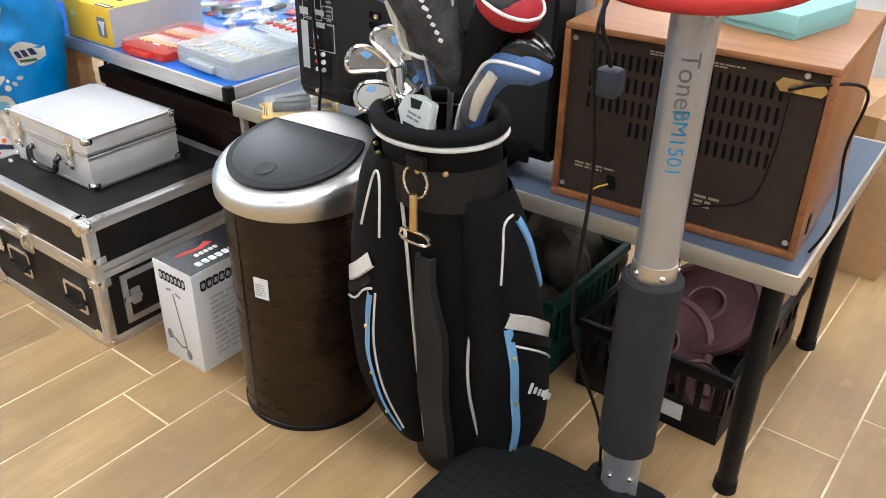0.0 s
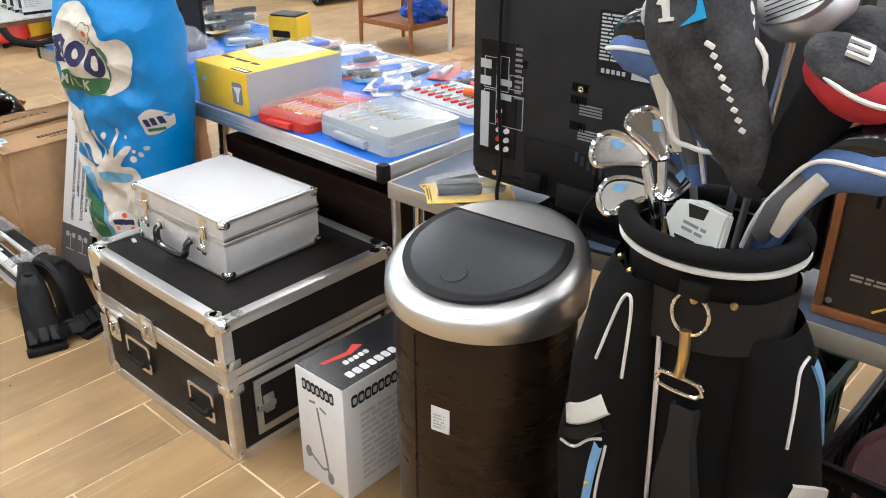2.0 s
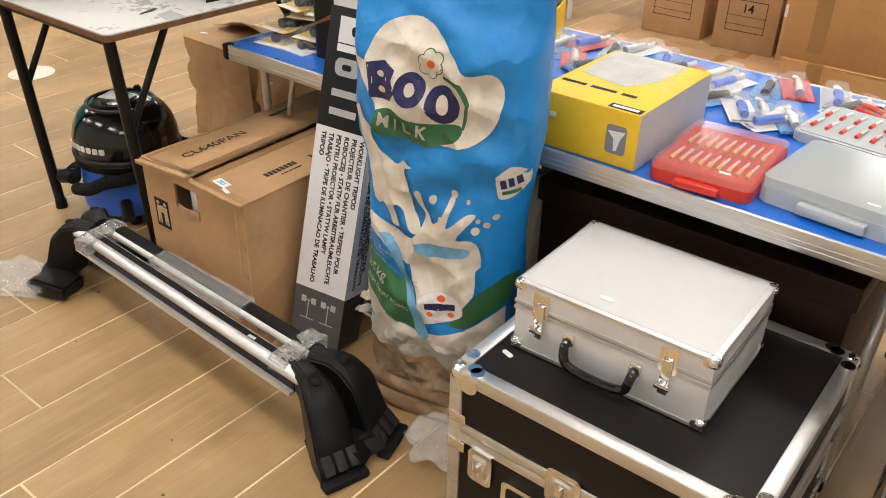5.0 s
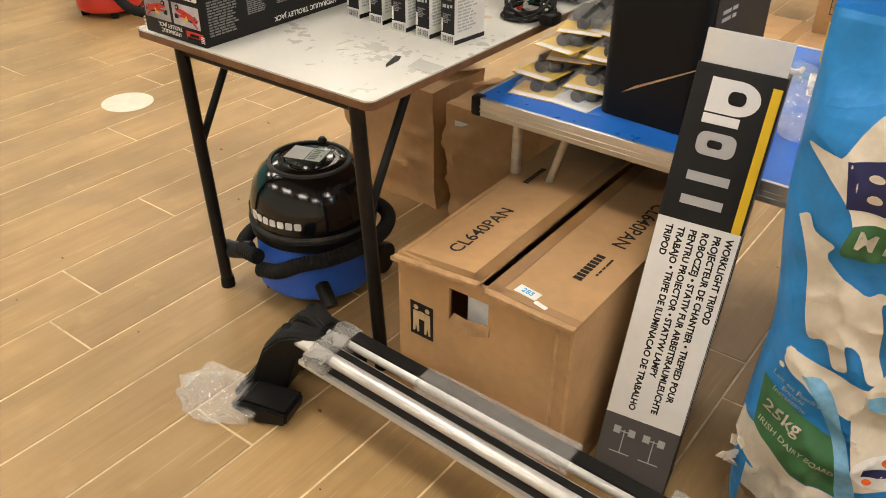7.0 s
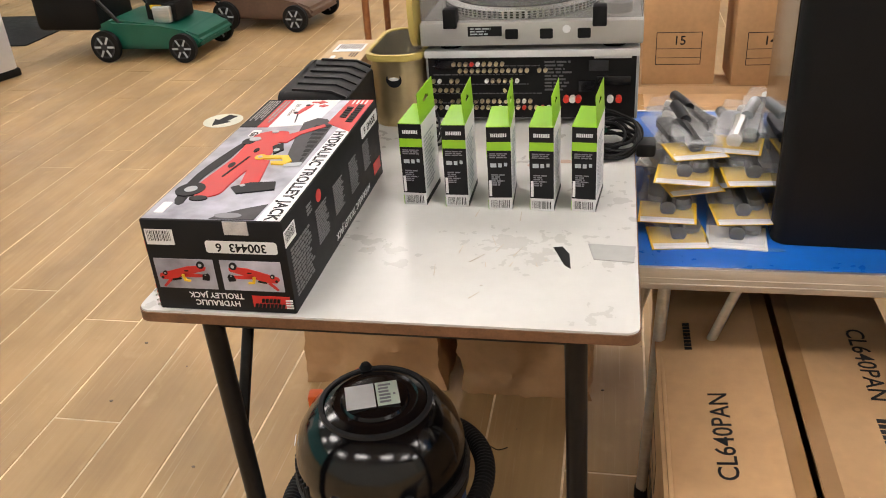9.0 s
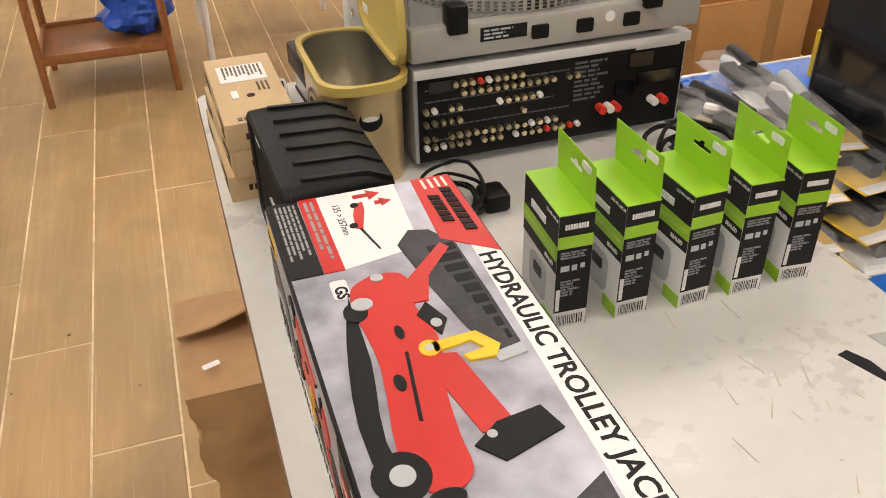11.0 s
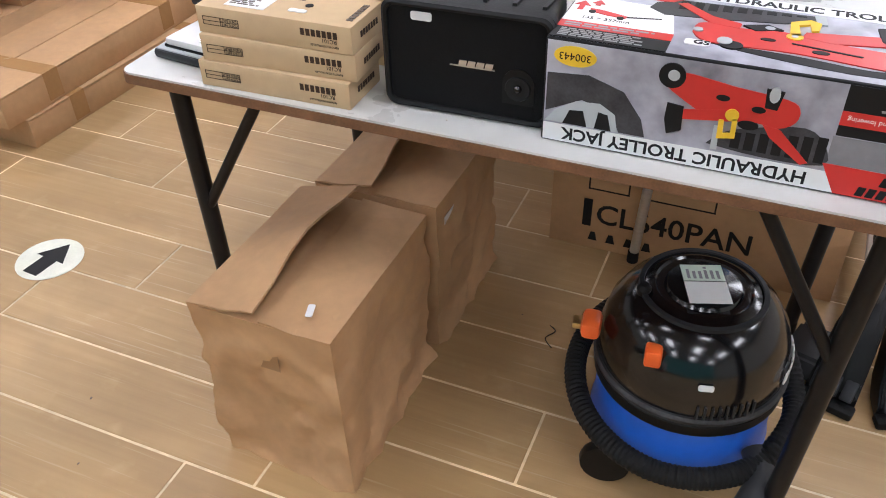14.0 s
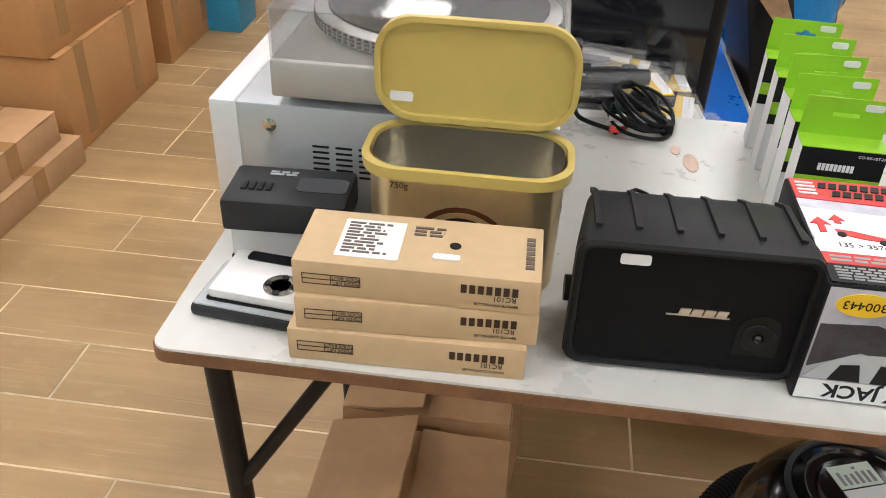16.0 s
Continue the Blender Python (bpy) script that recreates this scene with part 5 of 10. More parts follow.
# ---- under and beside the white table ----
def tub_vacuum(x, y, rz, colour, label, name="tub_vacuum", full=True):
    t = thing(name, label, "vacuum cleaner", pose(x, y, 0, 0, 0, rz) @ Matrix.Diagonal((1.0, 1.0, 1.0, 1)))
    part("tub", lathe(BM(), [(0.10, 0.030), (0.150, 0.032), (0.163, 0.045), (0.165, 0.075), (0.160, 0.085), (0.158, 0.190), (0.155, 0.195), (0.10, 0.195)], 48), colour, t)
    part("collar", lathe(BM(), [(0.15, 0.190), (0.168, 0.192), (0.170, 0.215), (0.164, 0.224), (0.150, 0.224)], 48), BLK, t)
    part("dome", lathe(BM(), [(0.160, 0.222), (0.166, 0.242), (0.164, 0.280), (0.153, 0.320), (0.132, 0.354), (0.104, 0.376), (0.082, 0.384), (0.078, 0.380), (0.066, 0.380), (0.062, 0.386), (0.030, 0.390), (0.001, 0.391)], 56), BLKGLOSS, t)
    part("dome_bead", lathe(BM(), [(0.164, 0.218), (0.1715, 0.221), (0.1725, 0.228), (0.168, 0.233), (0.160, 0.233)], 56), mat("scuffed grey black plastic", (0.035, 0.035, 0.036), 0.5, var=0.7, scale=18), t)
    bm = BM()
    for a in range(0, 360, 90):
        m = Matrix.Rotation(radians(a + 45), 4, "Z")
        box(bm, 0.105, -0.018, 0.0, 0.15, 0.018, 0.034, 0.008, m=m)
    part("castor", bm, BLK, t)
    pts = []
    for k in range(0, 21):
        a = radians(-100 + k * 18)
        pts.append((0.200 * math.cos(a), 0.200 * math.sin(a), 0.160 + 0.040 * math.cos(a) + 0.018 * (k > 18) - 0.018 * (k < 2)))
    part("hose", tube(BM(), pts, 0.019, 12, 14, ribs=0.10), RUBBER, t, "ribbed black hose wrapped round the tub")
    if full:
        part("hose_cuff", tube(BM(), [(-0.12, -0.13, 0.13), (-0.17, -0.14, 0.12), (-0.22, -0.12, 0.10)], 0.024, 14), GREYP, t)
        for px, py in ((-0.125, 0.120), (0.125, 0.120)):
            wh = part("rear_wheel", lathe(BM(), [(0.030, 0), (0.045, 0.003), (0.048, 0.012), (0.045, 0.024), (0.001, 0.026)], 28, m=plane((px, py, 0.048), (0, 1, 0), (0, 0, 1)) @ Matrix.Rotation(math.pi if px < 0 else 0, 4, "Y")), BLK, t)
        part("side_nozzle", tube(BM(), [(0.12, -0.14, 0.10), (0.155, -0.165, 0.085), (0.17, -0.175, 0.072)], 0.02, 14), BLK, t)
        part("switch", box(BM(), -0.146, 0.055, 0.312, -0.118, 0.083, 0.346, 0.004), ORANGE, t, "orange rocker switch")
        part("plug", box(BM(), -0.075, 0.160, 0.282, -0.022, 0.195, 0.316, 0.010), ORANGE, t, "orange mains plug")
        part("plug_pins", box(BM(), -0.060, 0.193, 0.292, -0.036, 0.210, 0.305, 0.002), BRASS, t)
        part("latch_knob", lathe(BM(), [(0.012, 0), (0.013, 0.012), (0.008, 0.02), (0.001, 0.021)], 16, (-0.03, 0.098, 0.372)), BLK, t)
        bm = BM()
        for i in range(9):
            a = radians(185 + i * 4.2)
            m = Matrix.Rotation(a, 4, "Z")
            box(bm, 0.160, -0.002, 0.232, 0.169, 0.002, 0.262, 0.0005, 1, m)
        part("exhaust_grille", bm, GREYP, t)
        T = pose(0.0, 0.0, 0.3905, 0, 0, 12)
        decal("paper_label", [rect(-0.055, -0.035, 0.0, 0.035)], PAPER, t, T, 2)
        decal("green_label", [rect(0.003, -0.035, 0.045, 0.035)], mat("pale green label", (0.58, 0.68, 0.58), 0.5, var=0.1), t, T, 2)
        part("label_print", textbars(BM(), T, 0.008, -0.03, 0.040, 0.03, 6, 0.7, seed=51, z=0.0022), MIDGREY, t)
        sticker(t, plane((-0.160, -0.02, 0.302), (0.12, -1, 0), (0.32, 0, 1)), 0.025, 0.011)
        part("cord_lip", lathe(BM(), [(0.108, 0.370), (0.108, 0.380), (0.100, 0.381), (0.098, 0.374)], 48), GREYP, t)
    bm = BM()
    for i in range(7):
        a = radians(270 - 24 + i * 8)
        m = Matrix.Rotation(a, 4, "Z") @ plane((0.1672, 0, 0.268), (0, 1, 0), (0, 0, 1))
        prism(bm, rrect(0.018, 0.024 if i in (0,) else 0.019, 0.004), 0.0, 0.0022, m)
    part("logo_text", bm, PAPER, t, "white maker's mark")
    return t


tub_vacuum(-0.468, 0.270, 8, NBLUE, "black domed blue tub vacuum cleaner with wrapped ribbed hose")


def lean_carton(name, label, x, y, w, d, h, angles, lean=0.0, group=""):
    """A slack carton whose two flaps meet along its length; angles lift each flap."""
    t = thing(name, label, "cardboard box", pose(x, y, 0), group)
    bm = BM()
    n = 31
    rings = []
    side = 21
    loop = [(-w / 2 + w * q / side, -d / 2) for q in range(side)] + [(w / 2, -d / 2 + d * q / side) for q in range(side)]
    loop += [(-px, -py) for px, py in loop]
    for k in range(n):
        z = (h - 0.004) * k / (n - 1)
        v = k / (n - 1)
        ring = []
        for px, py in loop:
            q = Vector((px * 6 + x * 5, py * 6 + y * 3, z * 6))
            b = 0.020 * noise.noise(q) + 0.026 * (0.3 - abs(noise.noise(q * 1.9 + Vector((3, 1, 7))))) + 0.012 * (0.3 - abs(noise.noise(q * 4.1 + Vector((1, 8, 2)))))
            b += 0.020 * (0.25 - abs(noise.noise(q * 1.4 + Vector((9, 4, 2))))) * max(0, 1 - v * 3)
            b *= min(1.0, 6 * (1 - v))
            s = 1 - (0.05 if lean else 0.0) * math.sin(math.pi * v)
            r = math.hypot(px, py)
            ring.append(bm.verts.new((px * s + b * px / r + lean * z, py * s + b * py / r, z)))
        rings.append(ring)
    for a, b in zip(rings, rings[1:]):
        m = len(a)
        for k in range(m):
            bm.faces.new((a[k], a[(k + 1) % m], b[(k + 1) % m], b[k]))
    bm.faces.new(rings[0][::-1])
    bm.faces.new(rings[-1])
    part("carton_body", bm, CARD, t)
    for s, a in ((-1, angles[0]), (1, angles[1])):
        bm = BM()
        vs = []
        for i in range(7):
            u = i / 6
            row = []
            for j in range(7):
                v = j / 6 - 0.5
                dy = (d / 2) * (1 - 0.97 * u)
                zz = h - 0.002 + math.sin(radians(a)) * (d / 2) * u + (0.030 * math.sin(math.pi * (v + 0.5)) ** 2 - 0.035 * max(0, -v - 0.15)) * u * (abs(a) > 5) + 0.006 * noise.noise(Vector((u * 3, v * 4, x * 9)))
                row.append(bm.verts.new((v * w * 1.0 + lean * h, s * dy, zz)))
            vs.append(row)
        for i in range(6):
            for j in range(6):
                bm.faces.new((vs[i][j], vs[i][j + 1], vs[i + 1][j + 1], vs[i + 1][j]))
        bmesh.ops.recalc_face_normals(bm, faces=bm.faces)
        bmesh.ops.solidify(bm, geom=list(bm.faces), thickness=0.004)
        part("flap", bm, CARD, t)
    F = plane((-w / 2 - 0.004, 0, h * 0.86), (0, -1, 0), (0, 0, 1))
    decal("tape_strip", [rect(-0.02, -0.06, 0.025, 0.035)], MAROONTAPE, t, F, 1)
    return t


c1 = lean_carton("open_carton", "slack brown cardboard box with one lifted flap", -0.640, 0.925, 0.375, 0.275, 0.395, (1, 13), -0.03, "cartons under the table")
sticker(c1, Matrix.Translation((-0.15, -0.075, 0.402)) @ Matrix.Rotation(0.3, 4, "Z"), 0.03, 0.012)
c2 = lean_carton("open_carton", "taller brown cardboard box with a curled top flap", -0.250, 0.925, 0.330, 0.270, 0.375, (2, 14), 0.0, "cartons under the table")
decal("white_label", [rect(-0.03, -0.025, 0.03, 0.03)], PAPER, c2, plane((-0.10, -0.137, 0.30), (1, 0, 0), (0, 0, 1)), 1)


def big_carton():
    w, d, h = 0.415, 0.680, 0.432
    t = thing("large_carton", "large worn cardboard carton with torn hand hole and loose lid flaps", "cardboard box", pose(0.262, 0.345, 0))
    th = 0.007
    for a in ((-w / 2, -d / 2, -w / 2 + th, d / 2), (w / 2 - th, -d / 2, w / 2, d / 2), (-w / 2 + th, d / 2 - th, w / 2 - th, d / 2)):
        part("side_panel", box(BM(), a[0], a[1], 0, a[2], a[3], h, 0.0015), CARD, t)
    bm = BM()
    fx = [-w / 2 + th, -0.075, 0.02, w / 2 - th]
    box(bm, fx[0], -d / 2, 0, fx[1], -d / 2 + th, h)
    box(bm, fx[2], -d / 2, 0, fx[3], -d / 2 + th, h)
    box(bm, fx[1], -d / 2, 0, fx[2], -d / 2 + th, h - 0.115)
    box(bm, fx[1], -d / 2, h - 0.035, fx[2], -d / 2 + th, h)
    bmesh.ops.remove_doubles(bm, verts=list(bm.verts), dist=0.0005)
    part("front_panel", bm, CARD, t)
    part("carton_floor", box(BM(), -w / 2 + th, -d / 2 + th, 0, w / 2 - th, d / 2 - th, 0.01), CARD, t)
    bm = BM()
    prism(bm, [(-0.078, h - 0.120), (-0.02, h - 0.128), (0.024, h - 0.112), (0.026, h - 0.085), (-0.03, h - 0.095), (-0.06, h - 0.090)], 0.0, 0.003, plane((0, -d / 2 - 0.0005, 0), (1, 0, 0), (0, 0, 1)))
    part("torn_edge", bm, CARDIN, t)
    bm = BM()
    box(bm, -0.05, -d / 2 + 0.03, 0.20, 0.03, -d / 2 + 0.036, 0.41, 0.001)
    part("inner_liner", bm, PAPER, t)
    # lid flaps
    for x0, x1, tilt, z in ((-w / 2 - 0.008, 0.000, -5.0, 0.010), (0.014, w / 2 + 0.004, 0.8, 0.003)):
        m = Matrix.Translation((0, 0, h + z)) @ Matrix.Rotation(radians(tilt), 4, "Y") @ Matrix.Rotation(radians(1.2), 4, "X")
        f = part("flap", box(BM(), x0, -d / 2 - 0.014, 0, x1, d / 2, 0.007, 0.002, m=m), CARD, t)
        bm = BM()
        prev = None
        for k in range(26):
            q = k / 25
            jag = 0.004 * noise.noise(Vector((q * 14, x0 * 30, 0)))
            row = [bm.verts.new(m @ Vector((x0 + (x1 - x0) * q, -d / 2 - 0.0145 + jag, zz))) for zz in (0.0072, 0.0035, -0.002)] + [bm.verts.new(m @ Vector((x0 + (x1 - x0) * q, -d / 2 - 0.008 + 2 * jag, 0.0078)))]
            if prev:
                for a, b in ((0, 1), (1, 2), (3, 0)):
                    bm.faces.new((prev[a], prev[b], row[b], row[a]))
            prev = row
        part("torn_edge", bm, CARDIN, f)
        T = m @ Matrix.Translation((0, 0, 0.007))
        left = x0 < 0 and x1 < 0.1
        a, b = (x1 - 0.028, x1) if left else (x0, x0 + 0.028)
        decal("tape_strip", [rect(a, -d / 2, b, d / 2)], MAROONTAPE, f, T, 1)
        decal("tape_strip", [rect(x0, -d / 2, x1, -d / 2 + 0.02)], MAROONTAPE, f, T, 1)
        if left:
            R = T @ Matrix.Translation((-0.115, -0.17, 0)) @ Matrix.Rotation(math.pi / 2, 4, "Z")
            letters("CL640PAN", 0.045, INK, f, R, bold=0.0003)
            bm = BM()
            for i in range(8):
                prism(bm, rect(i * 0.011, -0.006, i * 0.011 + 0.008, 0.007), 0.0002, 0.0012, T @ Matrix.Translation((-0.155, 0.06, 0)) @ Matrix.Rotation(math.pi / 2, 4, "Z"))
            part("printed_text", bm, INK, f)
        else:
            R = T @ Matrix.Translation((0.145, 0.04, 0)) @ Matrix.Rotation(-math.pi / 2, 4, "Z")
            letters("CL640PAN", 0.045, INK, f, R, bold=0.0003)
            bm = BM()
            R2 = T @ Matrix.Translation((0.135, -0.11, 0)) @ Matrix.Rotation(-math.pi / 2, 4, "Z")
            for i in range(8):
                prism(bm, rect(i * 0.013, -0.008, i * 0.013 + 0.009, 0.010), 0.0002, 0.0012, R2)
            textbars(bm, R2, 0.0, 0.022, 0.07, 0.030, 1, seed=2, z=0.0012)
            part("printed_text", bm, INK, f)
            decal("lot_label", [rect(-0.025, -0.012, 0.025, 0.012)], PAPER, f, T @ Matrix.Translation((0.085, -0.305, 0)) @ Matrix.Rotation(-0.1, 4, "Z"), 2)
            letters("283", 0.018, CYAN, f, T @ Matrix.Translation((0.085, -0.305, 0)) @ Matrix.Rotation(-0.1, 4, "Z"), lift=2.6, bold=0.0004)
            sticker(f, T @ Matrix.Translation((0.125, -0.325, 0)) @ Matrix.Rotation(-0.2, 4, "Z"), 0.03, 0.010)
    F = plane((0, -d / 2, 0), (1, 0, 0), (0, 0, 1))
    decal("handling_mark", [rect(-0.175, 0.24, -0.115, 0.325)], INK, t, F, 1)
    bm = BM()
    for x in (-0.160, -0.130):
        prism(bm, oval(x, 0.312, 0.006, 0.006, 12), 0.0002, 0.0016, F)
        prism(bm, [(x - 0.008, 0.25), (x - 0.003, 0.25), (x, 0.27), (x + 0.003, 0.25), (x + 0.008, 0.25), (x + 0.007, 0.303), (x - 0.007, 0.303)], 0.0002, 0.0016, F)
    prism(bm, rect(-0.152, 0.285, -0.138, 0.305), 0.0002, 0.0020, F)
    part("handling_figures", bm, CARDLT, t)
    L = plane((-w / 2, 0, 0), (0, -1, 0), (0, 0, 1))
    letters("CL640PAN", 0.080, INK, t, L @ Matrix.Translation((-0.040, 0.105, 0)), bold=0.001)
    decal("name_block", [rect(-0.258, 0.066, -0.236, 0.146)], INK, t, L, 1)
    bm = BM()
    for x0, x1 in ((-0.25, -0.15), (-0.12, 0.05)):
        for a in ((x0, 0.175, x1, 0.179), (x0, 0.25, x1, 0.254), (x0, 0.179, x0 + 0.004, 0.25), (x1 - 0.004, 0.179, x1, 0.25)):
            prism(bm, rect(*a), 0.0002, 0.0008, L)
    for i in range(4):
        prism(bm, [(-0.24 + i * 0.045, 0.025), (-0.217 + i * 0.045, 0.025), (-0.223 + i * 0.045, 0.05), (-0.234 + i * 0.045, 0.05)], 0.0002, 0.0008, L)
    part("printed_frames", bm, INK, t)
    bm = BM()
    for k in range(5):
        x = w / 2 - 0.03 + 0.006 * k
        blob(bm, (w / 2 - 0.012 + 0.004 * math.sin(k * 2.1), -d / 2 - 0.001, h - 0.04 - 0.085 * k), (0.006, 0.003, 0.012), 1, 0.5, seed=k)
    part("torn_corner", bm, CARDIN, t)
    bm = BM()
    prev = None
    for k in range(40):
        f = k / 39
        c = Vector((w / 2 - 0.035 + 0.008 * noise.noise(Vector((f * 9, 1, 0))), -d / 2 - 0.0008, 0.03 + (h - 0.04) * f))
        q = 0.0035 + 0.004 * abs(noise.noise(Vector((f * 25, 3, 0))))
        row = [bm.verts.new(c + Vector((-q, 0, 0))), bm.verts.new(c + Vector((0, -0.003, 0))), bm.verts.new(c + Vector((q, 0, 0)))]
        if prev:
            bm.faces.new((prev[0], prev[1], row[1], row[0]))
            bm.faces.new((prev[1], prev[2], row[2], row[1]))
        prev = row
    part("split_fold", bm, CARDIN, t)


big_carton()


def worklight_box():
    w, d, h = 0.152, 0.100, 0.850
    m = pose(0.569, 0.142, 0.0150, -14.0, 2.85, 10.9)
    t = thing("worklight_tripod_box", "tall black and white printed tripod carton leaning with torn open top", "box", m)
    part("carton", box(BM(), -w / 2, -d / 2, 0, w / 2, d / 2, h, 0.002), mat("black printed card", (0.012, 0.012, 0.013), 0.42, var=0.2), t)
    F = plane((0, -d / 2, 0), (1, 0, 0), (0, 0, 1))
    R = plane((w / 2, 0, 0), (0, 1, 0), (0, 0, 1))
    decal("white_panel", [rect(-w / 2 + 0.001, 0.145, w / 2 - 0.001, 0.568)], PAPER, t, F, 0)
    decal("white_panel", [rect(-d / 2 + 0.001, 0.145, d / 2 - 0.001, 0.568)], PAPER, t, R, 0)
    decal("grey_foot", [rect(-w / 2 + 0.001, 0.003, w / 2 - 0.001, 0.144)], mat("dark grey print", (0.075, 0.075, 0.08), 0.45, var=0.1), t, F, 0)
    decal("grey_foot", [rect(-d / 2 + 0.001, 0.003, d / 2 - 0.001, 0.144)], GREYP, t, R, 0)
    decal("yellow_stripe", [rect(w / 2 - 0.020, 0.568, w / 2 - 0.004, 0.830)], YEL, t, F, 1)
    words = ("WORKLIGHT TRIPOD", "PROJECTEUR DE CHANTIER \u2022 TREPIED POUR", "ROBOCZEJ \u2022 STATIV FUR ARBEITSRAUMLEUCHTE", "PENTRU PROIECTOR \u2022 STATYW LAMPY", "TRABAJO \u2022 TRIPE DE ILUMINACAO DE TRABALHO", "TRIPOD")
    for P, ww in ((F, w), (R, d)):
        for i, s in enumerate(words):
            x = ww / 2 - 0.018 - i * (ww - 0.03) / 5.6
            n = len(s)
            letters(s, 0.0175, INK, t, P @ Matrix.Translation((x, 0.556, 0)) @ Matrix.Rotation(-math.pi / 2, 4, "Z"), "LEFT", bold=0.0006, squash=min(1.0, 0.405 / (n * 0.0175 * 0.56)), lift=0.8)
    bm, bg = BM(), BM()
    # maker's mark as plain blocks and a half disc
    prism(bm, [(-0.045, 0.795), (-0.045, 0.830), (0.005, 0.830)] + [(0.005 + 0.038 * math.sin(radians(a)), 0.800 + 0.030 * math.cos(radians(a))) for a in range(15, 180, 15)] + [(0.005, 0.770), (-0.045, 0.770)], 0.0002, 0.0010, F)
    prism(bm, rect(-0.045, 0.750, 0.018, 0.767), 0.0002, 0.0010, F)
    prism(bg, rrect(0.068, 0.042, 0.015), 0.0002, 0.0010, F @ Matrix.Translation((-0.010, 0.715, 0)))
    prism(bg, rect(-0.045, 0.645, 0.030, 0.662), 0.0002, 0.0010, F)
    prism(bg, rect(-0.045, 0.600, 0.030, 0.617), 0.0002, 0.0010, F)
    part("logo_print", bm, PAPER, t)
    part("logo_print", bg, mat("light grey print", (0.40, 0.40, 0.41), 0.5, var=0.1), t)
    decal("logo_counter", [rrect(0.030, 0.024, 0.010)], INK, t, F @ Matrix.Translation((0.004, 0.800, 0)), 2)
    decal("logo_counter", [rrect(0.026, 0.014, 0.006)], INK, t, F @ Matrix.Translation((-0.012, 0.715, 0)), 2)
    bm = BM()
    for x in (-0.03, 0.03):
        for a in ((x - 0.001, 0.06, x + 0.001, 0.115), (x - 0.018, 0.110, x + 0.018, 0.112), (x - 0.02, 0.06, x + 0.02, 0.062)):
            prism(bm, rect(*a), 0.0002, 0.0012, F)
        prism(bm, rect(x - 0.022, 0.104, x - 0.008, 0.120), 0.0002, 0.0014, F)
        prism(bm, rect(x + 0.008, 0.104, x + 0.022, 0.120), 0.0002, 0.0014, F)
    part("stand_drawing", bm, LTGREY, t)
    b2 = BM()
    box(b2, -w / 2 + 0.004, -0.001, 0, w / 2 - 0.004, 0.001, 0.060, m=pose(0, -d / 2 + 0.004, h, 14, 0, 0))
    part("open_flap", b2, PAPER, t)
    b2 = BM()
    vs = [b2.verts.new(c) for c in ((-w / 2, -0.03, h - 0.02), (-w / 2, 0.03, h - 0.02), (-w / 2 - 0.11, 0.02, h - 0.075), (-w / 2 - 0.13, -0.005, h - 0.090))]
    b2.faces.new(vs)
    bmesh.ops.solidify(b2, geom=list(b2.faces), thickness=0.002)
    part("torn_flap", b2, CARDIN, t)


worklight_box()


# ---- milk sack ----
SA, SH = 0.200, 0.925


def sack_half(z):
    v = max(0.0, min(1.0, z / SH))
    s = max(0.0, min(1.0, (v - 0.42) / 0.30))
    a = SA * (0.87 + 0.05 * math.sin(min(1, v * 2.6) * math.pi) + 0.14 * s * s * (3 - 2 * s))
    b = 0.124 * (0.94 + 0.06 * math.sin(math.pi * v) - 0.50 * max(0, v - 0.86) / 0.14)
    return a, b


def sack_wrinkle(x, z):
    w = 0.014 * noise.noise(Vector((x * 5 + 3, z * 9, 1.3))) + 0.008 * noise.noise(Vector((x * 16, z * 13 + 5, 4.1)))
    w += 0.007 * math.sin(z * 40 + 6 * noise.noise(Vector((x * 4, z * 3, 7.7)))) * math.exp(-((z - 0.60) / 0.12) ** 2)
    w += 0.022 * (0.35 - abs(noise.noise(Vector((x * 9 + z * 5, z * 9, 9.0))))) + 0.009 * (0.3 - abs(noise.noise(Vector((x * 22 - z * 9, z * 17, 2.0)))))
    w += 0.020 * (0.25 - abs(noise.noise(Vector((x * 13 + z * 7, z * 10 - x * 6, 5.5)))))
    return w


def sack_at(x, z, off=0.0):
    a, b = sack_half(z)
    k = max(0.0, 1 - (min(abs(x), a * 0.999) / a) ** 2.5) ** (1 / 2.5)
    return Vector((x, -(b * k + sack_wrinkle(x, z) * k + off), z + 0.01))


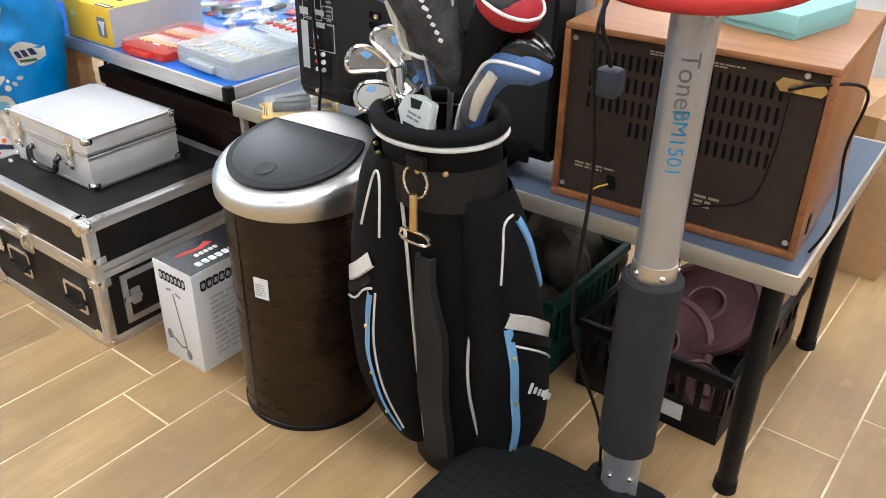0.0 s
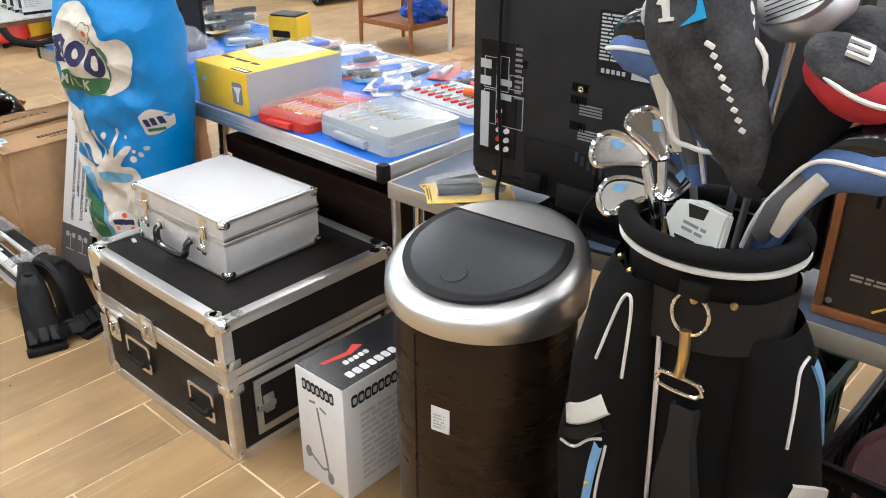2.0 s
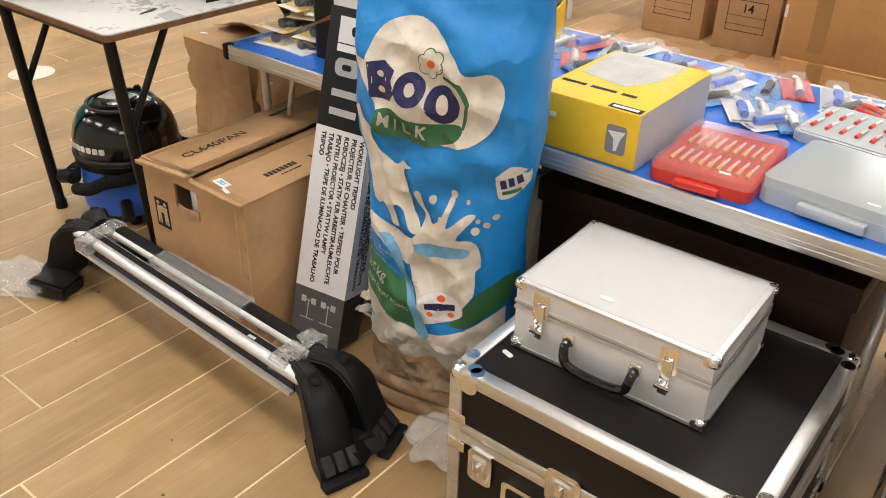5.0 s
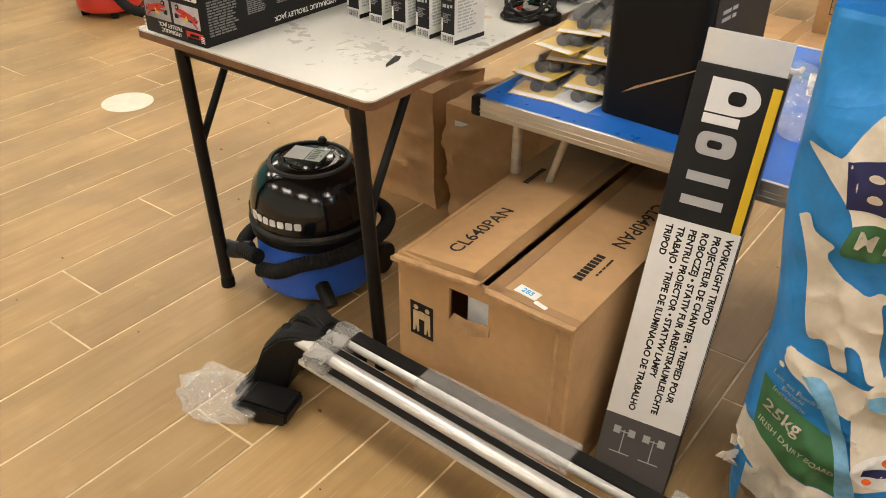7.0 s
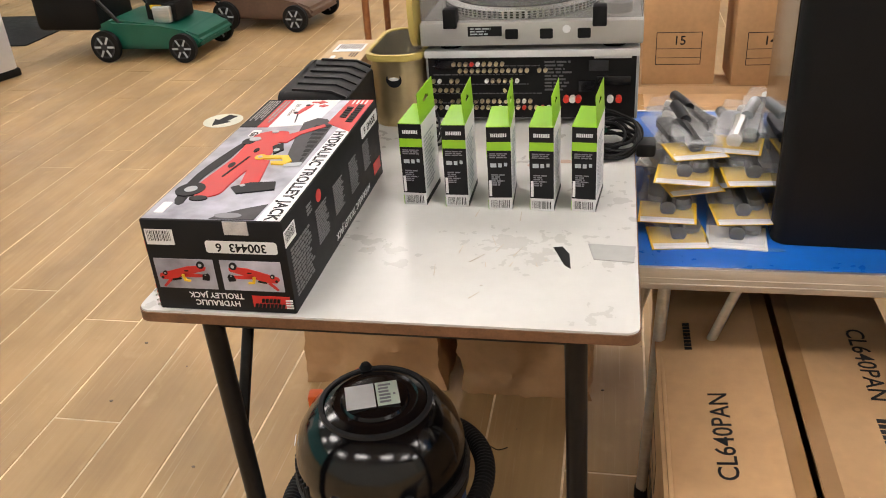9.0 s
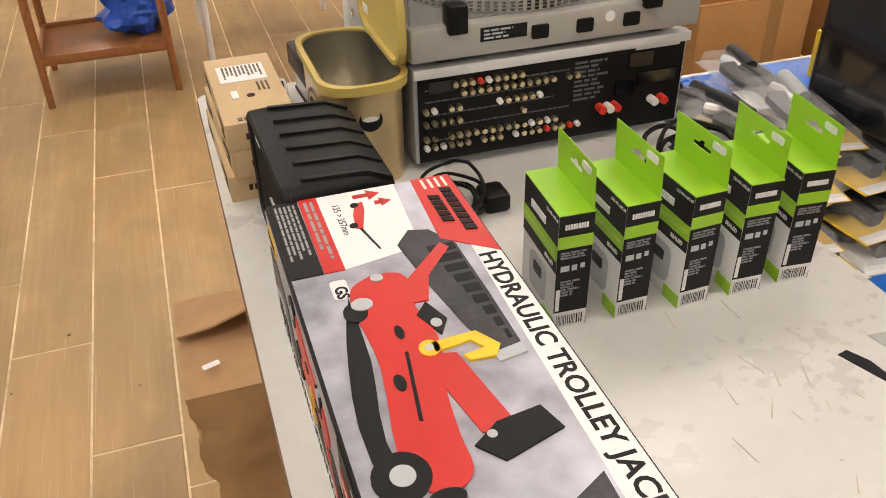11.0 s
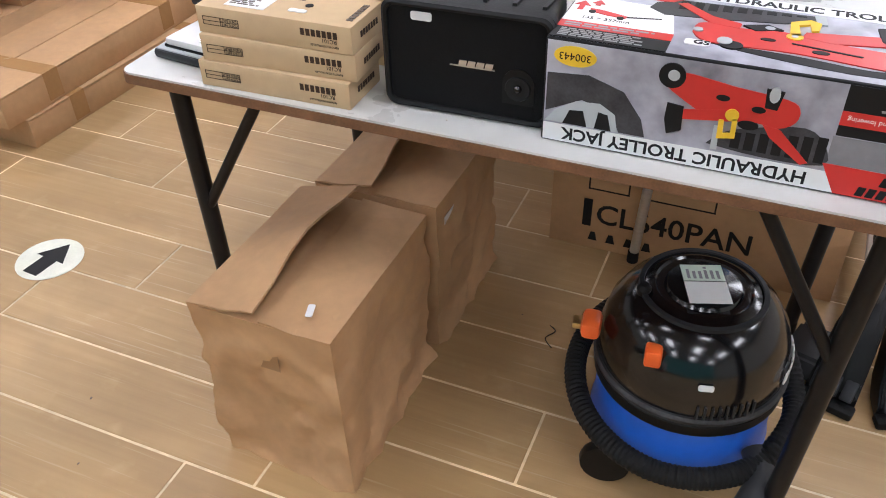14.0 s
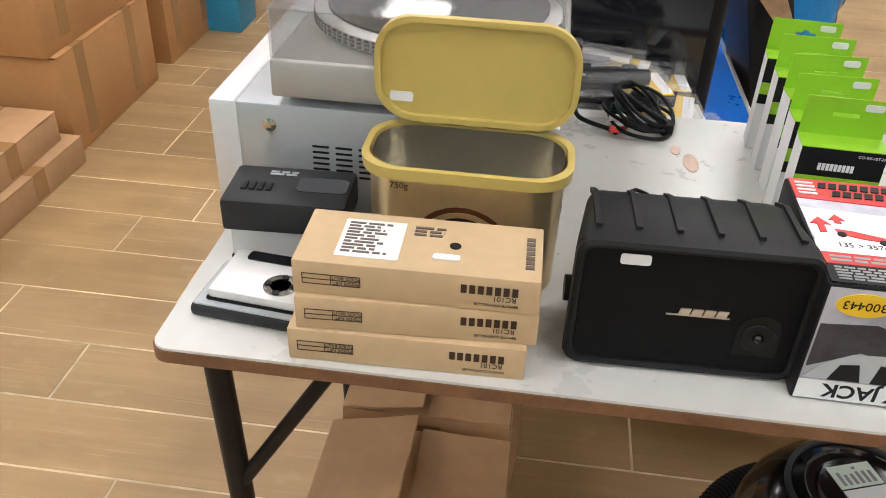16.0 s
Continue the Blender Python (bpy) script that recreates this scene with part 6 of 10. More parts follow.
def milk_sack():
    t = thing("milk_powder_sack", "blue and cream woven milk powder sack, creased and upright", "sack", pose(0.925, 0.212, 0.085, 0, 0, 13))
    bm = BM()
    n, nz = 96, 110
    rings = []
    for j in range(nz + 1):
        z = SH * j / nz
        a, b = sack_half(z)
        ring = []
        for i in range(n):
            th = i * math.tau / n
            c, s = math.cos(th), math.sin(th)
            x = a * math.copysign(abs(c) ** (2 / 2.5), c)
            k = abs(s) ** (2 / 2.5)
            w = sack_wrinkle(x, z) * k if s < 0 else sack_wrinkle(x + 3, z) * k
            y = (b * k + w) * (-1 if s < 0 else 1)
            top = 0.018 * noise.noise(Vector((x * 9, 0, 0))) * (j / nz) ** 8
            ring.append(bm.verts.new((x, y, z + 0.01 + top)))
        rings.append(ring)
    for a, b in zip(rings, rings[1:]):
        for k in range(n):
            bm.faces.new((a[k], a[(k + 1) % n], b[(k + 1) % n], b[k]))
    bm.faces.new(rings[0][::-1])
    inner = [bm.verts.new((v.co.x * 0.97, v.co.y * 0.8, v.co.z - 0.10)) for v in rings[-1]]
    for k in range(n):
        bm.faces.new((rings[-1][k], rings[-1][(k + 1) % n], inner[(k + 1) % n], inner[k]))
    bm.faces.new(inner)
    part("sack_cloth", bm, SKYBLUE, t)

    def S(px, py):
        if py < 310:
            py += min(1, (310 - py) / 160) * (12 + (898 - px) * 0.11)
        return ((px - 898) * 0.00112, 0.782 - (py - 150) * 0.001156)

    def patch(name, polys, material, lift, raw=False):
        bm = BM()
        for p in polys:
            q = p if raw else [S(*c) for c in p]
            f = bm.faces.new([bm.verts.new((x, y, 0)) for x, y in q])
        bmesh.ops.triangulate(bm, faces=list(bm.faces))
        for _ in range(6):
            es = [e for e in bm.edges if e.calc_length() > 0.010]
            if not es:
                break
            bmesh.ops.subdivide_edges(bm, edges=es, cuts=1)
            bmesh.ops.triangulate(bm, faces=list(bm.faces))
        for v in bm.verts:
            v.co = sack_at(v.co.x, v.co.y, 0.0040 + 0.0009 * lift)
        return part(name, bm, material, t)

    def smooth(pts, step=5):
        return [(p.x, p.y) for p in spline([(x, y, 0) for x, y in pts + pts[:1]], step)[:-1]]

    patch("cream_cloud", [smooth([(768, 158), (800, 102), (850, 80), (905, 88), (945, 130), (975, 166), (1018, 166), (1035, 205), (1020, 260), (985, 292), (930, 302), (860, 298), (812, 272), (790, 225), (752, 180), (728, 150)])], CREAM, 0)
    patch("green_ribbon", [smooth([(802, 250), (835, 243), (885, 262), (965, 258), (955, 290), (900, 307), (845, 300), (797, 300)])], DGREEN, 1)
    patch("logo_block", [[(776, 158), (818, 150), (842, 166), (838, 184), (848, 206), (832, 228), (788, 226)], smooth([S2 for S2 in oval(872, 200, 27, 32, 16)], 2), smooth([S2 for S2 in oval(934, 222, 32, 36, 16)], 2)], NAVY, 1)
    patch("logo_gap", [oval(812, 176, 9, 6, 12), oval(816, 206, 9, 7, 12), oval(872, 200, 10, 13, 12), oval(934, 222, 11, 19, 12)], CREAM, 2)
    petals = []
    for k in range(6):
        a = k * math.tau / 6 + 0.4
        petals.append(oval(911 + 15 * math.cos(a), 151 + 15 * math.sin(a), 10, 10, 12))
    patch("flower_outline", [oval(911 + 15 * math.cos(k * math.tau / 6 + 0.4), 151 + 15 * math.sin(k * math.tau / 6 + 0.4), 12, 12, 12) for k in range(6)], DGREEN, 1)
    patch("flower_petals", petals, CREAM, 2)
    patch("flower_heart", [oval(911, 151, 8, 8, 12)], ORANGE, 3)
    patch("flower_stem", [[(935, 168), (968, 182), (985, 215), (972, 265), (967, 264), (977, 218), (962, 188), (934, 174)]], DGREEN, 1)
    patch("cow_shape", [smooth([(738, 268), (750, 258), (762, 282), (788, 290), (786, 318), (838, 352), (858, 342), (880, 348), (862, 356), (872, 390), (880, 440), (896, 476), (876, 478), (856, 442), (836, 436), (848, 474), (830, 478), (812, 440), (792, 448), (780, 420), (772, 380), (764, 340), (752, 306)], 4)], CREAM, 0)
    patch("milk_splash", [smooth([(772, 470), (830, 486), (880, 488), (900, 440), (884, 398), (898, 394), (914, 452), (940, 430), (950, 396), (960, 400), (948, 452), (985, 420), (1000, 424), (968, 470), (1003, 476), (1000, 540), (860, 548), (800, 520), (770, 500)], 4)], CREAM, 0)
    patch("milk_stream", [smooth([(795, 505), (830, 508), (862, 560), (892, 630), (916, 700), (888, 698), (868, 620), (836, 556)], 4), smooth([(880, 500), (985, 490), (975, 515), (900, 525)], 4)], SACKPALE, 1)
    patch("cream_panel", [[(872, 545), (1003, 536), (1001, 590), (960, 655), (905, 672), (885, 600)]], CREAM, 0)
    drops = [oval(x, y, r, r * 1.2, 10) for x, y, r in ((800, 380, 4), (920, 402, 7), (938, 438, 6), (957, 388, 7), (1018, 440, 6), (1000, 452, 7), (790, 492, 6), (776, 480, 8), (1004, 432, 4), (768, 510, 4), (1032, 424, 5), (985, 398, 4))]
    patch("milk_drops", drops, CREAM, 0)
    patch("green_foot", [[(750, 545), (800, 572), (868, 600), (888, 694), (820, 680), (752, 634)], [(1000, 596), (1046, 556), (1060, 560), (1055, 610), (985, 668), (955, 664)]], DGREEN, 0)
    patch("cream_foot", [[(735, 640), (752, 634), (820, 682), (900, 698), (985, 672), (1052, 620), (1052, 690), (1020, 712), (985, 738), (940, 735), (900, 750), (850, 738), (800, 742), (760, 715), (730, 700)]], CREAM, 0)
    patch("kraft_foot", [rect(-0.155, 0.004, 0.155, 0.112)], mat("brown kraft lining", (0.34, 0.215, 0.115), 0.8, var=0.3, scale=9, bump=0.3, bscale=40, crease=0.2, cscale=12), -1, True)
    patch("side_logo", [smooth([(1030, 345), (1050, 328), (1066, 338), (1068, 372), (1050, 392), (1032, 388)])], CREAM, 0)

    patch("side_logo_mark", [rect(1036, 352, 1044, 372), rect(1047, 350, 1054, 370), rect(1057, 348, 1063, 368)], NAVY, 1)
    patch("side_logo_ribbon", [rect(1037, 377, 1060, 385)], DGREEN, 1)

    def words(s, px, py, size, material, lift, rot=0.0, bold=0.0, align="CENTER"):
        cx, cz = S(px, py)
        o = letters(s, size, material, t, Matrix.Translation((cx, cz, 0)) @ Matrix.Rotation(radians(rot), 4, "Z"), align, bold, lift=0)
        for v in o.data.vertices:
            v.co = sack_at(v.co.x, v.co.y, 0.0068 + 0.0009 * lift + 0.001)

    words("M I L K", 856, 274, 0.036, CREAM, 2, -7, 0.001)
    words("25kg", 787, 592, 0.034, CREAM, 1, -12, 0.0005)
    words("Lait en Poudre\nEnrichi\nInstantane", 793, 548, 0.014, CREAM, 1, -14)
    words("IRISH DAIRY BOARD", 815, 632, 0.015, CREAM, 1, -16)
    patch("printed_badge", [oval(938, 628, 46, 30, 24)], PAPER, 1)
    patch("badge_bars", [[(908, 622), (966, 618), (966, 632), (908, 637)]], NAVY, 2)
    patch("badge_dots", [oval(938, 610, 9, 7, 10), oval(918, 645, 7, 5, 10), oval(958, 643, 7, 5, 10)], ORANGE, 2)
    # torn paper at the seam
    TORN = mat("torn brown and cream paper", (0.42, 0.30, 0.19), 0.8, var=0.35, scale=20, bump=0.3, bscale=40, crease=0.3, cscale=14)
    for nm, mt, z0, z1, out, seed in (("folded_seam", TORN, 0.000, 0.055, 0.016, 2.0), ("torn_hem", CREAM, 0.075, 0.135, 0.010, 7.0)):
        bm = BM()
        rows = []
        for j in range(7):
            row = []
            for k in range(49):
                x = -0.158 + 0.316 * k / 48
                f = j / 6
                jag = 0.022 * noise.noise(Vector((x * 30, seed, 0))) + 0.012 * noise.noise(Vector((x * 80, seed, 3)))
                p = sack_at(x, z0 + (z1 - z0) * f)
                row.append(bm.verts.new((x, p.y - out * (1 - 0.4 * f) - 0.010 * noise.noise(Vector((x * 22, f * 3, seed))), z0 + 0.01 + (z1 - z0 + jag) * f)))
            rows.append(row)
        for a, b in zip(rows, rows[1:]):
            for k in range(48):
                bm.faces.new((a[k], a[k + 1], b[k + 1], b[k]))
        bmesh.ops.solidify(bm, geom=list(bm.faces), thickness=0.003)
        part(nm, bm, mt, t)
    for k in range(6):
        bm = BM()
        a = 0.5 + 0.4 * k
        pts = [(0, 0), (0.022, 0.006), (0.034, 0.022), (0.018, 0.030), (0.004, 0.018)]
        prism(bm, pts, -0.001, 0.001, pose(-0.168 - 0.006 * (k % 2), -0.055 + 0.004 * k, 0.095 + 0.017 * k, 60 + 20 * k, 25 * (k % 3), 170 + 30 * k))
        part("frayed_tuft", bm, CREAM, t)


def folded_sacks():
    """A flattened paper sack folded on the floor as a footing."""
    t = thing("folded_paper_sack", "flattened brown paper sack folded under the milk sack", "sack", pose(0.930, 0.212, 0, 0, 0, 13))
    for nm, z0, z1, w, d in (("lower_fold", 0.002, 0.040, 0.175, 0.130), ("upper_fold", 0.042, 0.084, 0.165, 0.120)):
        bm = BM()
        rings = []
        for j in range(6):
            f = j / 5
            ring = []
            for k in range(48):
                a = k * math.tau / 48
                c, q = math.cos(a), math.sin(a)
                e = 1 + 0.07 * noise.noise(Vector((c * 2.5, q * 2.5, z0 * 60 + f))) + 0.05 * math.sin(math.pi * f)
                ring.append(bm.verts.new((w * e * math.copysign(abs(c) ** 0.55, c), d * e * math.copysign(abs(q) ** 0.55, q), z0 + (z1 - z0) * f)))
            rings.append(ring)
        for a, b in zip(rings, rings[1:]):
            for k in range(48):
                bm.faces.new((a[k], a[(k + 1) % 48], b[(k + 1) % 48], b[k]))
        bm.faces.new(rings[0][::-1])
        bm.faces.new(rings[-1])
        part(nm, bm, mat("brown kraft paper", (0.34, 0.22, 0.12), 0.8, var=0.3, scale=9, bump=0.3, bscale=40, crease=0.3, cscale=12) if z0 < 0.01 else bpy.data.materials["brown kraft paper"], t)


folded_sacks()
milk_sack()


def film(name, label, x, y, r, seed, mt=None, zr=0.03, z=0.0):
    t = thing(name, label, "plastic film", pose(x, y, z))
    bm = BM()
    s = bmesh.ops.create_icosphere(bm, subdivisions=4, radius=1)
    for v in s["verts"]:
        q = 1 + 0.5 * noise.noise(v.co * 2.2 + Vector((seed, 0, 0))) + 0.25 * abs(noise.noise(v.co * 6 + Vector((seed, 3, 0))))
        v.co = Vector((v.co.x * r[0] * q, v.co.y * r[1] * q, max(0.001, zr + v.co.z * zr * q)))
    part("crumpled_film", bm, mt or BAGCLR, t)
    return t


film("plastic_wrap", "crumpled clear plastic wrap lying on the floor", -0.29, -0.245, (0.10, 0.07), 3, zr=0.028)
film("plastic_bag", "crumpled clear bag under the sack beside the case", 1.07, 0.02, (0.07, 0.06), 8, zr=0.035)


def roof_bars():
    t = thing("roof_bars", "pair of silver roof rack bars with black clamp feet, taped together", "roof rack", pose(0.33, -0.10, 0))
    for k, (y0, y1) in enumerate(((0.055, 0.030), (-0.005, -0.040))):
        x0, x1 = -0.475, 0.50
        d = Vector((x1 - x0, y1 - y0, 0)).normalized()
        m = plane((x0, y0, 0.182 + 0.008 * (1 - k)), (-d.y, d.x, 0), (0, 0, 1))
        L = x1 - x0
        bm = prism(BM(), [(0.033 * math.cos(a) * 0.8, 0.015 * math.sin(a)) for a in [i * math.tau / 20 for i in range(20)]], 0, L, m)
        bar = part("bar", bm, mat("satin silver bar", (0.58, 0.57, 0.55), 0.32, 0.55, var=0.10, scale=4), t)
        part("rubber_strip", prism(BM(), [(-0.017 + 0.012 * k, 0.010), (0.017 - 0.002 * k, 0.010), (0.015 - 0.002 * k, 0.0165), (-0.015 + 0.012 * k, 0.0165)], 0.02, L - 0.04, m), RUBBER, bar)
        if k == 1:
            part("side_flange", prism(BM(), [(-0.037, -0.040), (-0.024, -0.041), (-0.022, -0.031), (-0.034, -0.029)], 0.03, L - 0.03, m), bpy.data.materials["satin silver bar"], bar)
            part("web", prism(BM(), [(-0.024, -0.036), (0.010, -0.036), (0.014, -0.008), (-0.019, -0.008)], 0.03, L - 0.03, m), BLK, bar)
        for e, xe in ((0, x0), (1, x1)):
            s = -1 if e == 0 else 1
            yb = y0 if e == 0 else y1
            zt = 0.182 + 0.008 * (1 - k)
            side = 1 if k == 0 else -1
            P = plane((xe, yb, 0), (s, 0.30 * side, 0), (0, 0, 1))
            bm = BM()
            rings = []
            for u, hw, z0, z1 in ((-0.055, 0.024, zt - 0.022, zt + 0.022), (0.0, 0.028, zt - 0.045, zt + 0.027), (0.035, 0.036, 0.035, zt + 0.018), (0.075, 0.044, 0.006, zt - 0.020), (0.110, 0.048, 0.003, 0.072), (0.132, 0.050, 0.003, 0.046)):
                rings.append([bm.verts.new(P @ Vector(q)) for q in ((u, z0, -hw), (u, z1 - 0.012, -hw), (u, z1, -hw + 0.012), (u, z1, hw - 0.012), (u, z1 - 0.012, hw), (u, z0, hw))])
            for ra, rb in zip(rings, rings[1:]):
                for q in range(6):
                    bm.faces.new((ra[q], ra[(q + 1) % 6], rb[(q + 1) % 6], rb[q]))
            bm.faces.new(rings[0])
            bm.faces.new(rings[-1][::-1])
            bmesh.ops.recalc_face_normals(bm, faces=bm.faces)
            bmesh.ops.bevel(bm, geom=list(bm.edges), offset=0.004, segments=2, affect="EDGES")
            foot = part("clamp_foot", bm, BLK, t)
            slope = P @ Matrix.Translation((0.116, 0.055, 0)) @ Matrix.Rotation(math.atan2(-0.050, 0.044), 4, "Z")
            for q in (-0.030, 0.0, 0.030):
                part("grip_pad", box(BM(), -0.010, -0.004, q - 0.012, 0.034, 0.008, q + 0.012, 0.003, m=slope), GREYP, foot)
            part("clamp_lip", box(BM(), 0.128, 0.001, -0.054, 0.160, 0.020, 0.054, 0.005, m=P), RUBBER, foot)
            bm = BM()
            prism(bm, [(-0.02, 0.055), (0.10, 0.060), (0.135, 0.030), (0.06, 0.0), (-0.01, 0.012)], 0.034 if side > 0 else -0.120, 0.120 if side > 0 else -0.034, P)
            bmesh.ops.bevel(bm, geom=list(bm.edges), offset=0.008, segments=2, affect="EDGES")
            part("foot_cover", bm, BLK, foot)
            part("lock_button", blob(BM(), P @ Vector((0.030, zt + 0.019, 0.0)), (0.013, 0.013, 0.005), 2), RUBBER, foot)
    for x, w2 in ((-0.385, 0.055), (0.41, 0.055)):
        bm = BM()
        prism(bm, [(-0.050, 0.163), (0.078, 0.167), (0.082, 0.205), (0.06, 0.210), (-0.03, 0.200), (-0.053, 0.196)], -w2 / 2, w2 / 2, plane((x, -0.005, 0), (0, 1, 0), (0, 0, 1)))
        bmesh.ops.subdivide_edges(bm, edges=list(bm.edges), cuts=3, use_grid_fill=True)
        for v in bm.verts:
            v.co += 0.005 * noise.noise_vector(v.co * 45)
        part("tape_wrap", bm, CLEARTAPE, t, "crumpled silver clear tape")
    bm = BM()
    prism(bm, [(0.014, 0.178), (0.078, 0.178), (0.072, 0.2075), (0.020, 0.2075)], -0.16, 0.20, plane((0, -0.005, 0), (0, 1, 0), (0, 0, 1)))
    part("film_wrap", bm, BAGCLR, t, "clear film wrapped round a bar")
    sticker(t, Matrix.Translation((0.30, -0.032, 0.1975)), 0.025, 0.008)


roof_bars()


# ---- goods on the blue table ----
def subwoofer():
    t = thing("subwoofer", "tall black loudspeaker cabinet with red terminals on its back plate", "loudspeaker", pose(0.355, 0.622, 0.6335, 0, 0, -3))
    w, d, h = 0.215, 0.330, 0.52
    bm = prism(BM(), rrect(w, d, 0.028, 6), 0, h)
    part("cabinet", bm, mat("black vinyl cabinet", (0.006, 0.006, 0.0065), 0.5, var=0.2, bump=0.1, bscale=300), t)
    L = plane((-w / 2, 0, 0), (0, -1, 0), (0, 0, 1))
    part("gloss_front", prism(BM(), rect(-d / 2 + 0.03, 0.01, d / 2 - 0.03, h - 0.01), 0, 0.002, L), DKSCREEN, t)
    R = plane((w / 2, 0, 0), (0, 1, 0), (0, 0, 1))
    part("back_plate", prism(BM(), rect(-d / 2 + 0.028, 0.03, d / 2 - 0.028, h - 0.01), 0, 0.003, R), GREYP, t)
    P = R @ Matrix.Translation((0, 0, 0.003))
    bm = BM()
    for x, z in ((-0.08, 0.11), (-0.01, 0.13), (0.04, 0.10), (-0.07, 0.18)):
        cyl(bm, P @ Vector((x, z, 0)), P @ Vector((x, z, 0.016)), 0.009, 0.008, 12)
    part("red_terminal_block", bm, REDP, t)
    bm = BM()
    for a in range(0, 360, 20):
        x, z = -0.05 + 0.035 * math.cos(radians(a)), 0.42 + 0.035 * math.sin(radians(a))
        prism(bm, oval(x, z, 0.004, 0.004, 8), 0.0002, 0.001, P)
    textbars(bm, P, 0.03, 0.40, 0.11, 0.47, 5, seed=71, z=0.001)
    textbars(bm, P, 0.03, 0.28, 0.09, 0.34, 4, seed=72, z=0.001)
    textbars(bm, P, -0.11, 0.22, -0.03, 0.25, 2, seed=73, z=0.001)
    part("plate_print", bm, LTGREY, t)
    part("terminal_well", prism(BM(), rect(-0.11, 0.07, 0.07, 0.16), 0.0, 0.0012, P), BLKGLOSS, t)


def blister(x, y, z, rz, w=0.09, l=0.20, card=None, tool="dark", tilt=0.0, label="clear blister pack with yellow card and a small hand tool"):
    t = thing("blister_pack", label, "blister pack", pose(x, y, z, tilt, 0, rz), "blister packed tools")
    part("backing_card", box(BM(), -w / 2, -l / 2, 0, w / 2, -l * 0.14 if w > 0.1 else l / 2, 0.0015), card or YEL, t)
    if w > 0.1:
        part("clear_back", box(BM(), -w / 2, -l * 0.14, 0, w / 2, l / 2, 0.0015), CLEAR, t)
        part("barcode_strip", box(BM(), -w / 2 + 0.004, -l / 2, 0.0015, w / 2 - 0.004, -l / 2 + 0.020, 0.0022), PAPER, t)
        part("tool_body", prism(BM(), [(x, y + l * 0.02) for x, y in rrect(w * 0.74, l * 0.46, 0.018)], 0.008, 0.020), {"dark": BLK, "steel": MIDGREY}.get(tool, GREYP), t)
        part("tool_knob", lathe(BM(), [(0.017, 0.006), (0.019, 0.016), (0.014, 0.024), (0.001, 0.025)], 20, (w * 0.24, -l * 0.24, 0)), BLK, t)
        part("pale_handle", tube(BM(), [(w * 0.12, l * 0.08, 0.024), (w * 0.16, l * 0.28, 0.026), (w * 0.20, l * 0.46, 0.024)], 0.012, 12), LTGREY if tool == "steel" else GREYP, t)
    tm = {"dark": BLK, "steel": STEEL, "grey": GREYP, "red": REDP, "blue": NBLUE}[tool]
    part("tool_handle", tube(BM(), [(0, -l * 0.36, 0.013), (0.004, 0, 0.015), (0, l * 0.12, 0.013)], w * 0.14, 10), tm, t)
    part("tool_head", tube(BM(), [(0, l * 0.10, 0.013), (0.006, l * 0.28, 0.013), (-0.004, l * 0.40, 0.012)], w * 0.09, 8), STEEL, t)
    bm = BM()
    pr = [(-w / 2 + 0.004, 0.0016), (-w / 2 + 0.014, 0.026), (w / 2 - 0.014, 0.026), (w / 2 - 0.004, 0.0016)]
    prism(bm, pr, -l * 0.46, l * 0.46, plane((0, 0, 0), (1, 0, 0), (0, 0, 1)))
    part("blister_shell", bm, CLEAR, t, "clear moulded plastic")
    part("card_print", textbars(BM(), Matrix.Translation((0, 0, 0.0015)), -w / 2 + 0.006, -l / 2 + 0.002, w / 2 - 0.006, -l / 2 + 0.014, 2, seed=int(abs(x) * 500), z=0.0006), INK, t)
    return t


def yellow_box():
    t = thing("lamp_box", "shrink-wrapped yellow and grey printed tool box", "box", pose(1.143, 0.552, 0.6335, 0, 0, 0.5))
    w, d, h = 0.245, 0.345, 0.122
    part("carton", box(BM(), -w / 2, -d / 2, 0, w / 2, d / 2, h, 0.003), YEL, t)
    T = Matrix.Translation((0, 0, h))
    F = plane((0, -d / 2, 0), (1, 0, 0), (0, 0, 1))
    R = plane((w / 2, 0, 0), (0, 1, 0), (0, 0, 1))
    decal("grey_side", [rect(-d / 2 + 0.002, 0.002, d / 2 - 0.002, h - 0.002)], LTGREY, t, R, 0)
    decal("grey_picture", [[(-0.10, -0.02), (0.02, -0.045), (0.06, 0.03), (0.07, 0.165), (-0.115, 0.165)]], mat("grey print", (0.44, 0.44, 0.42), 0.4, var=0.25, scale=14), t, T, 1)
    part("top_print", textbars(BM(), T, 0.03, -0.02, 0.115, 0.12, 10, 0.8, seed=81, z=0.0008), mat("pale yellow print", (0.70, 0.55, 0.15), 0.5), t)
    part("title_print", textbars(BM(), T, -0.11, -0.10, 0.11, -0.075, 1, 1.0, seed=82, z=0.0008), INK, t)
    decal("logo_plate", [rect(0.045, -0.168, 0.118, -0.145)], INK, t, T, 1)
    decal("logo_bar", [rect(0.052, -0.162, 0.110, -0.152)], PAPER, t, T, 2)
    decal("tool_picture", [rrect(0.046, 0.062, 0.008)], MIDGREY, t, F @ Matrix.Translation((0.075, 0.058, 0)), 1)
    decal("tool_outline", [[(0.055, 0.075), (0.095, 0.078), (0.085, 0.060), (0.078, 0.034), (0.072, 0.034), (0.070, 0.060)]], PAPER, t, F, 2)
    sticker(t, F @ Matrix.Translation((-0.08, 0.075, 0)), 0.022, 0.010)


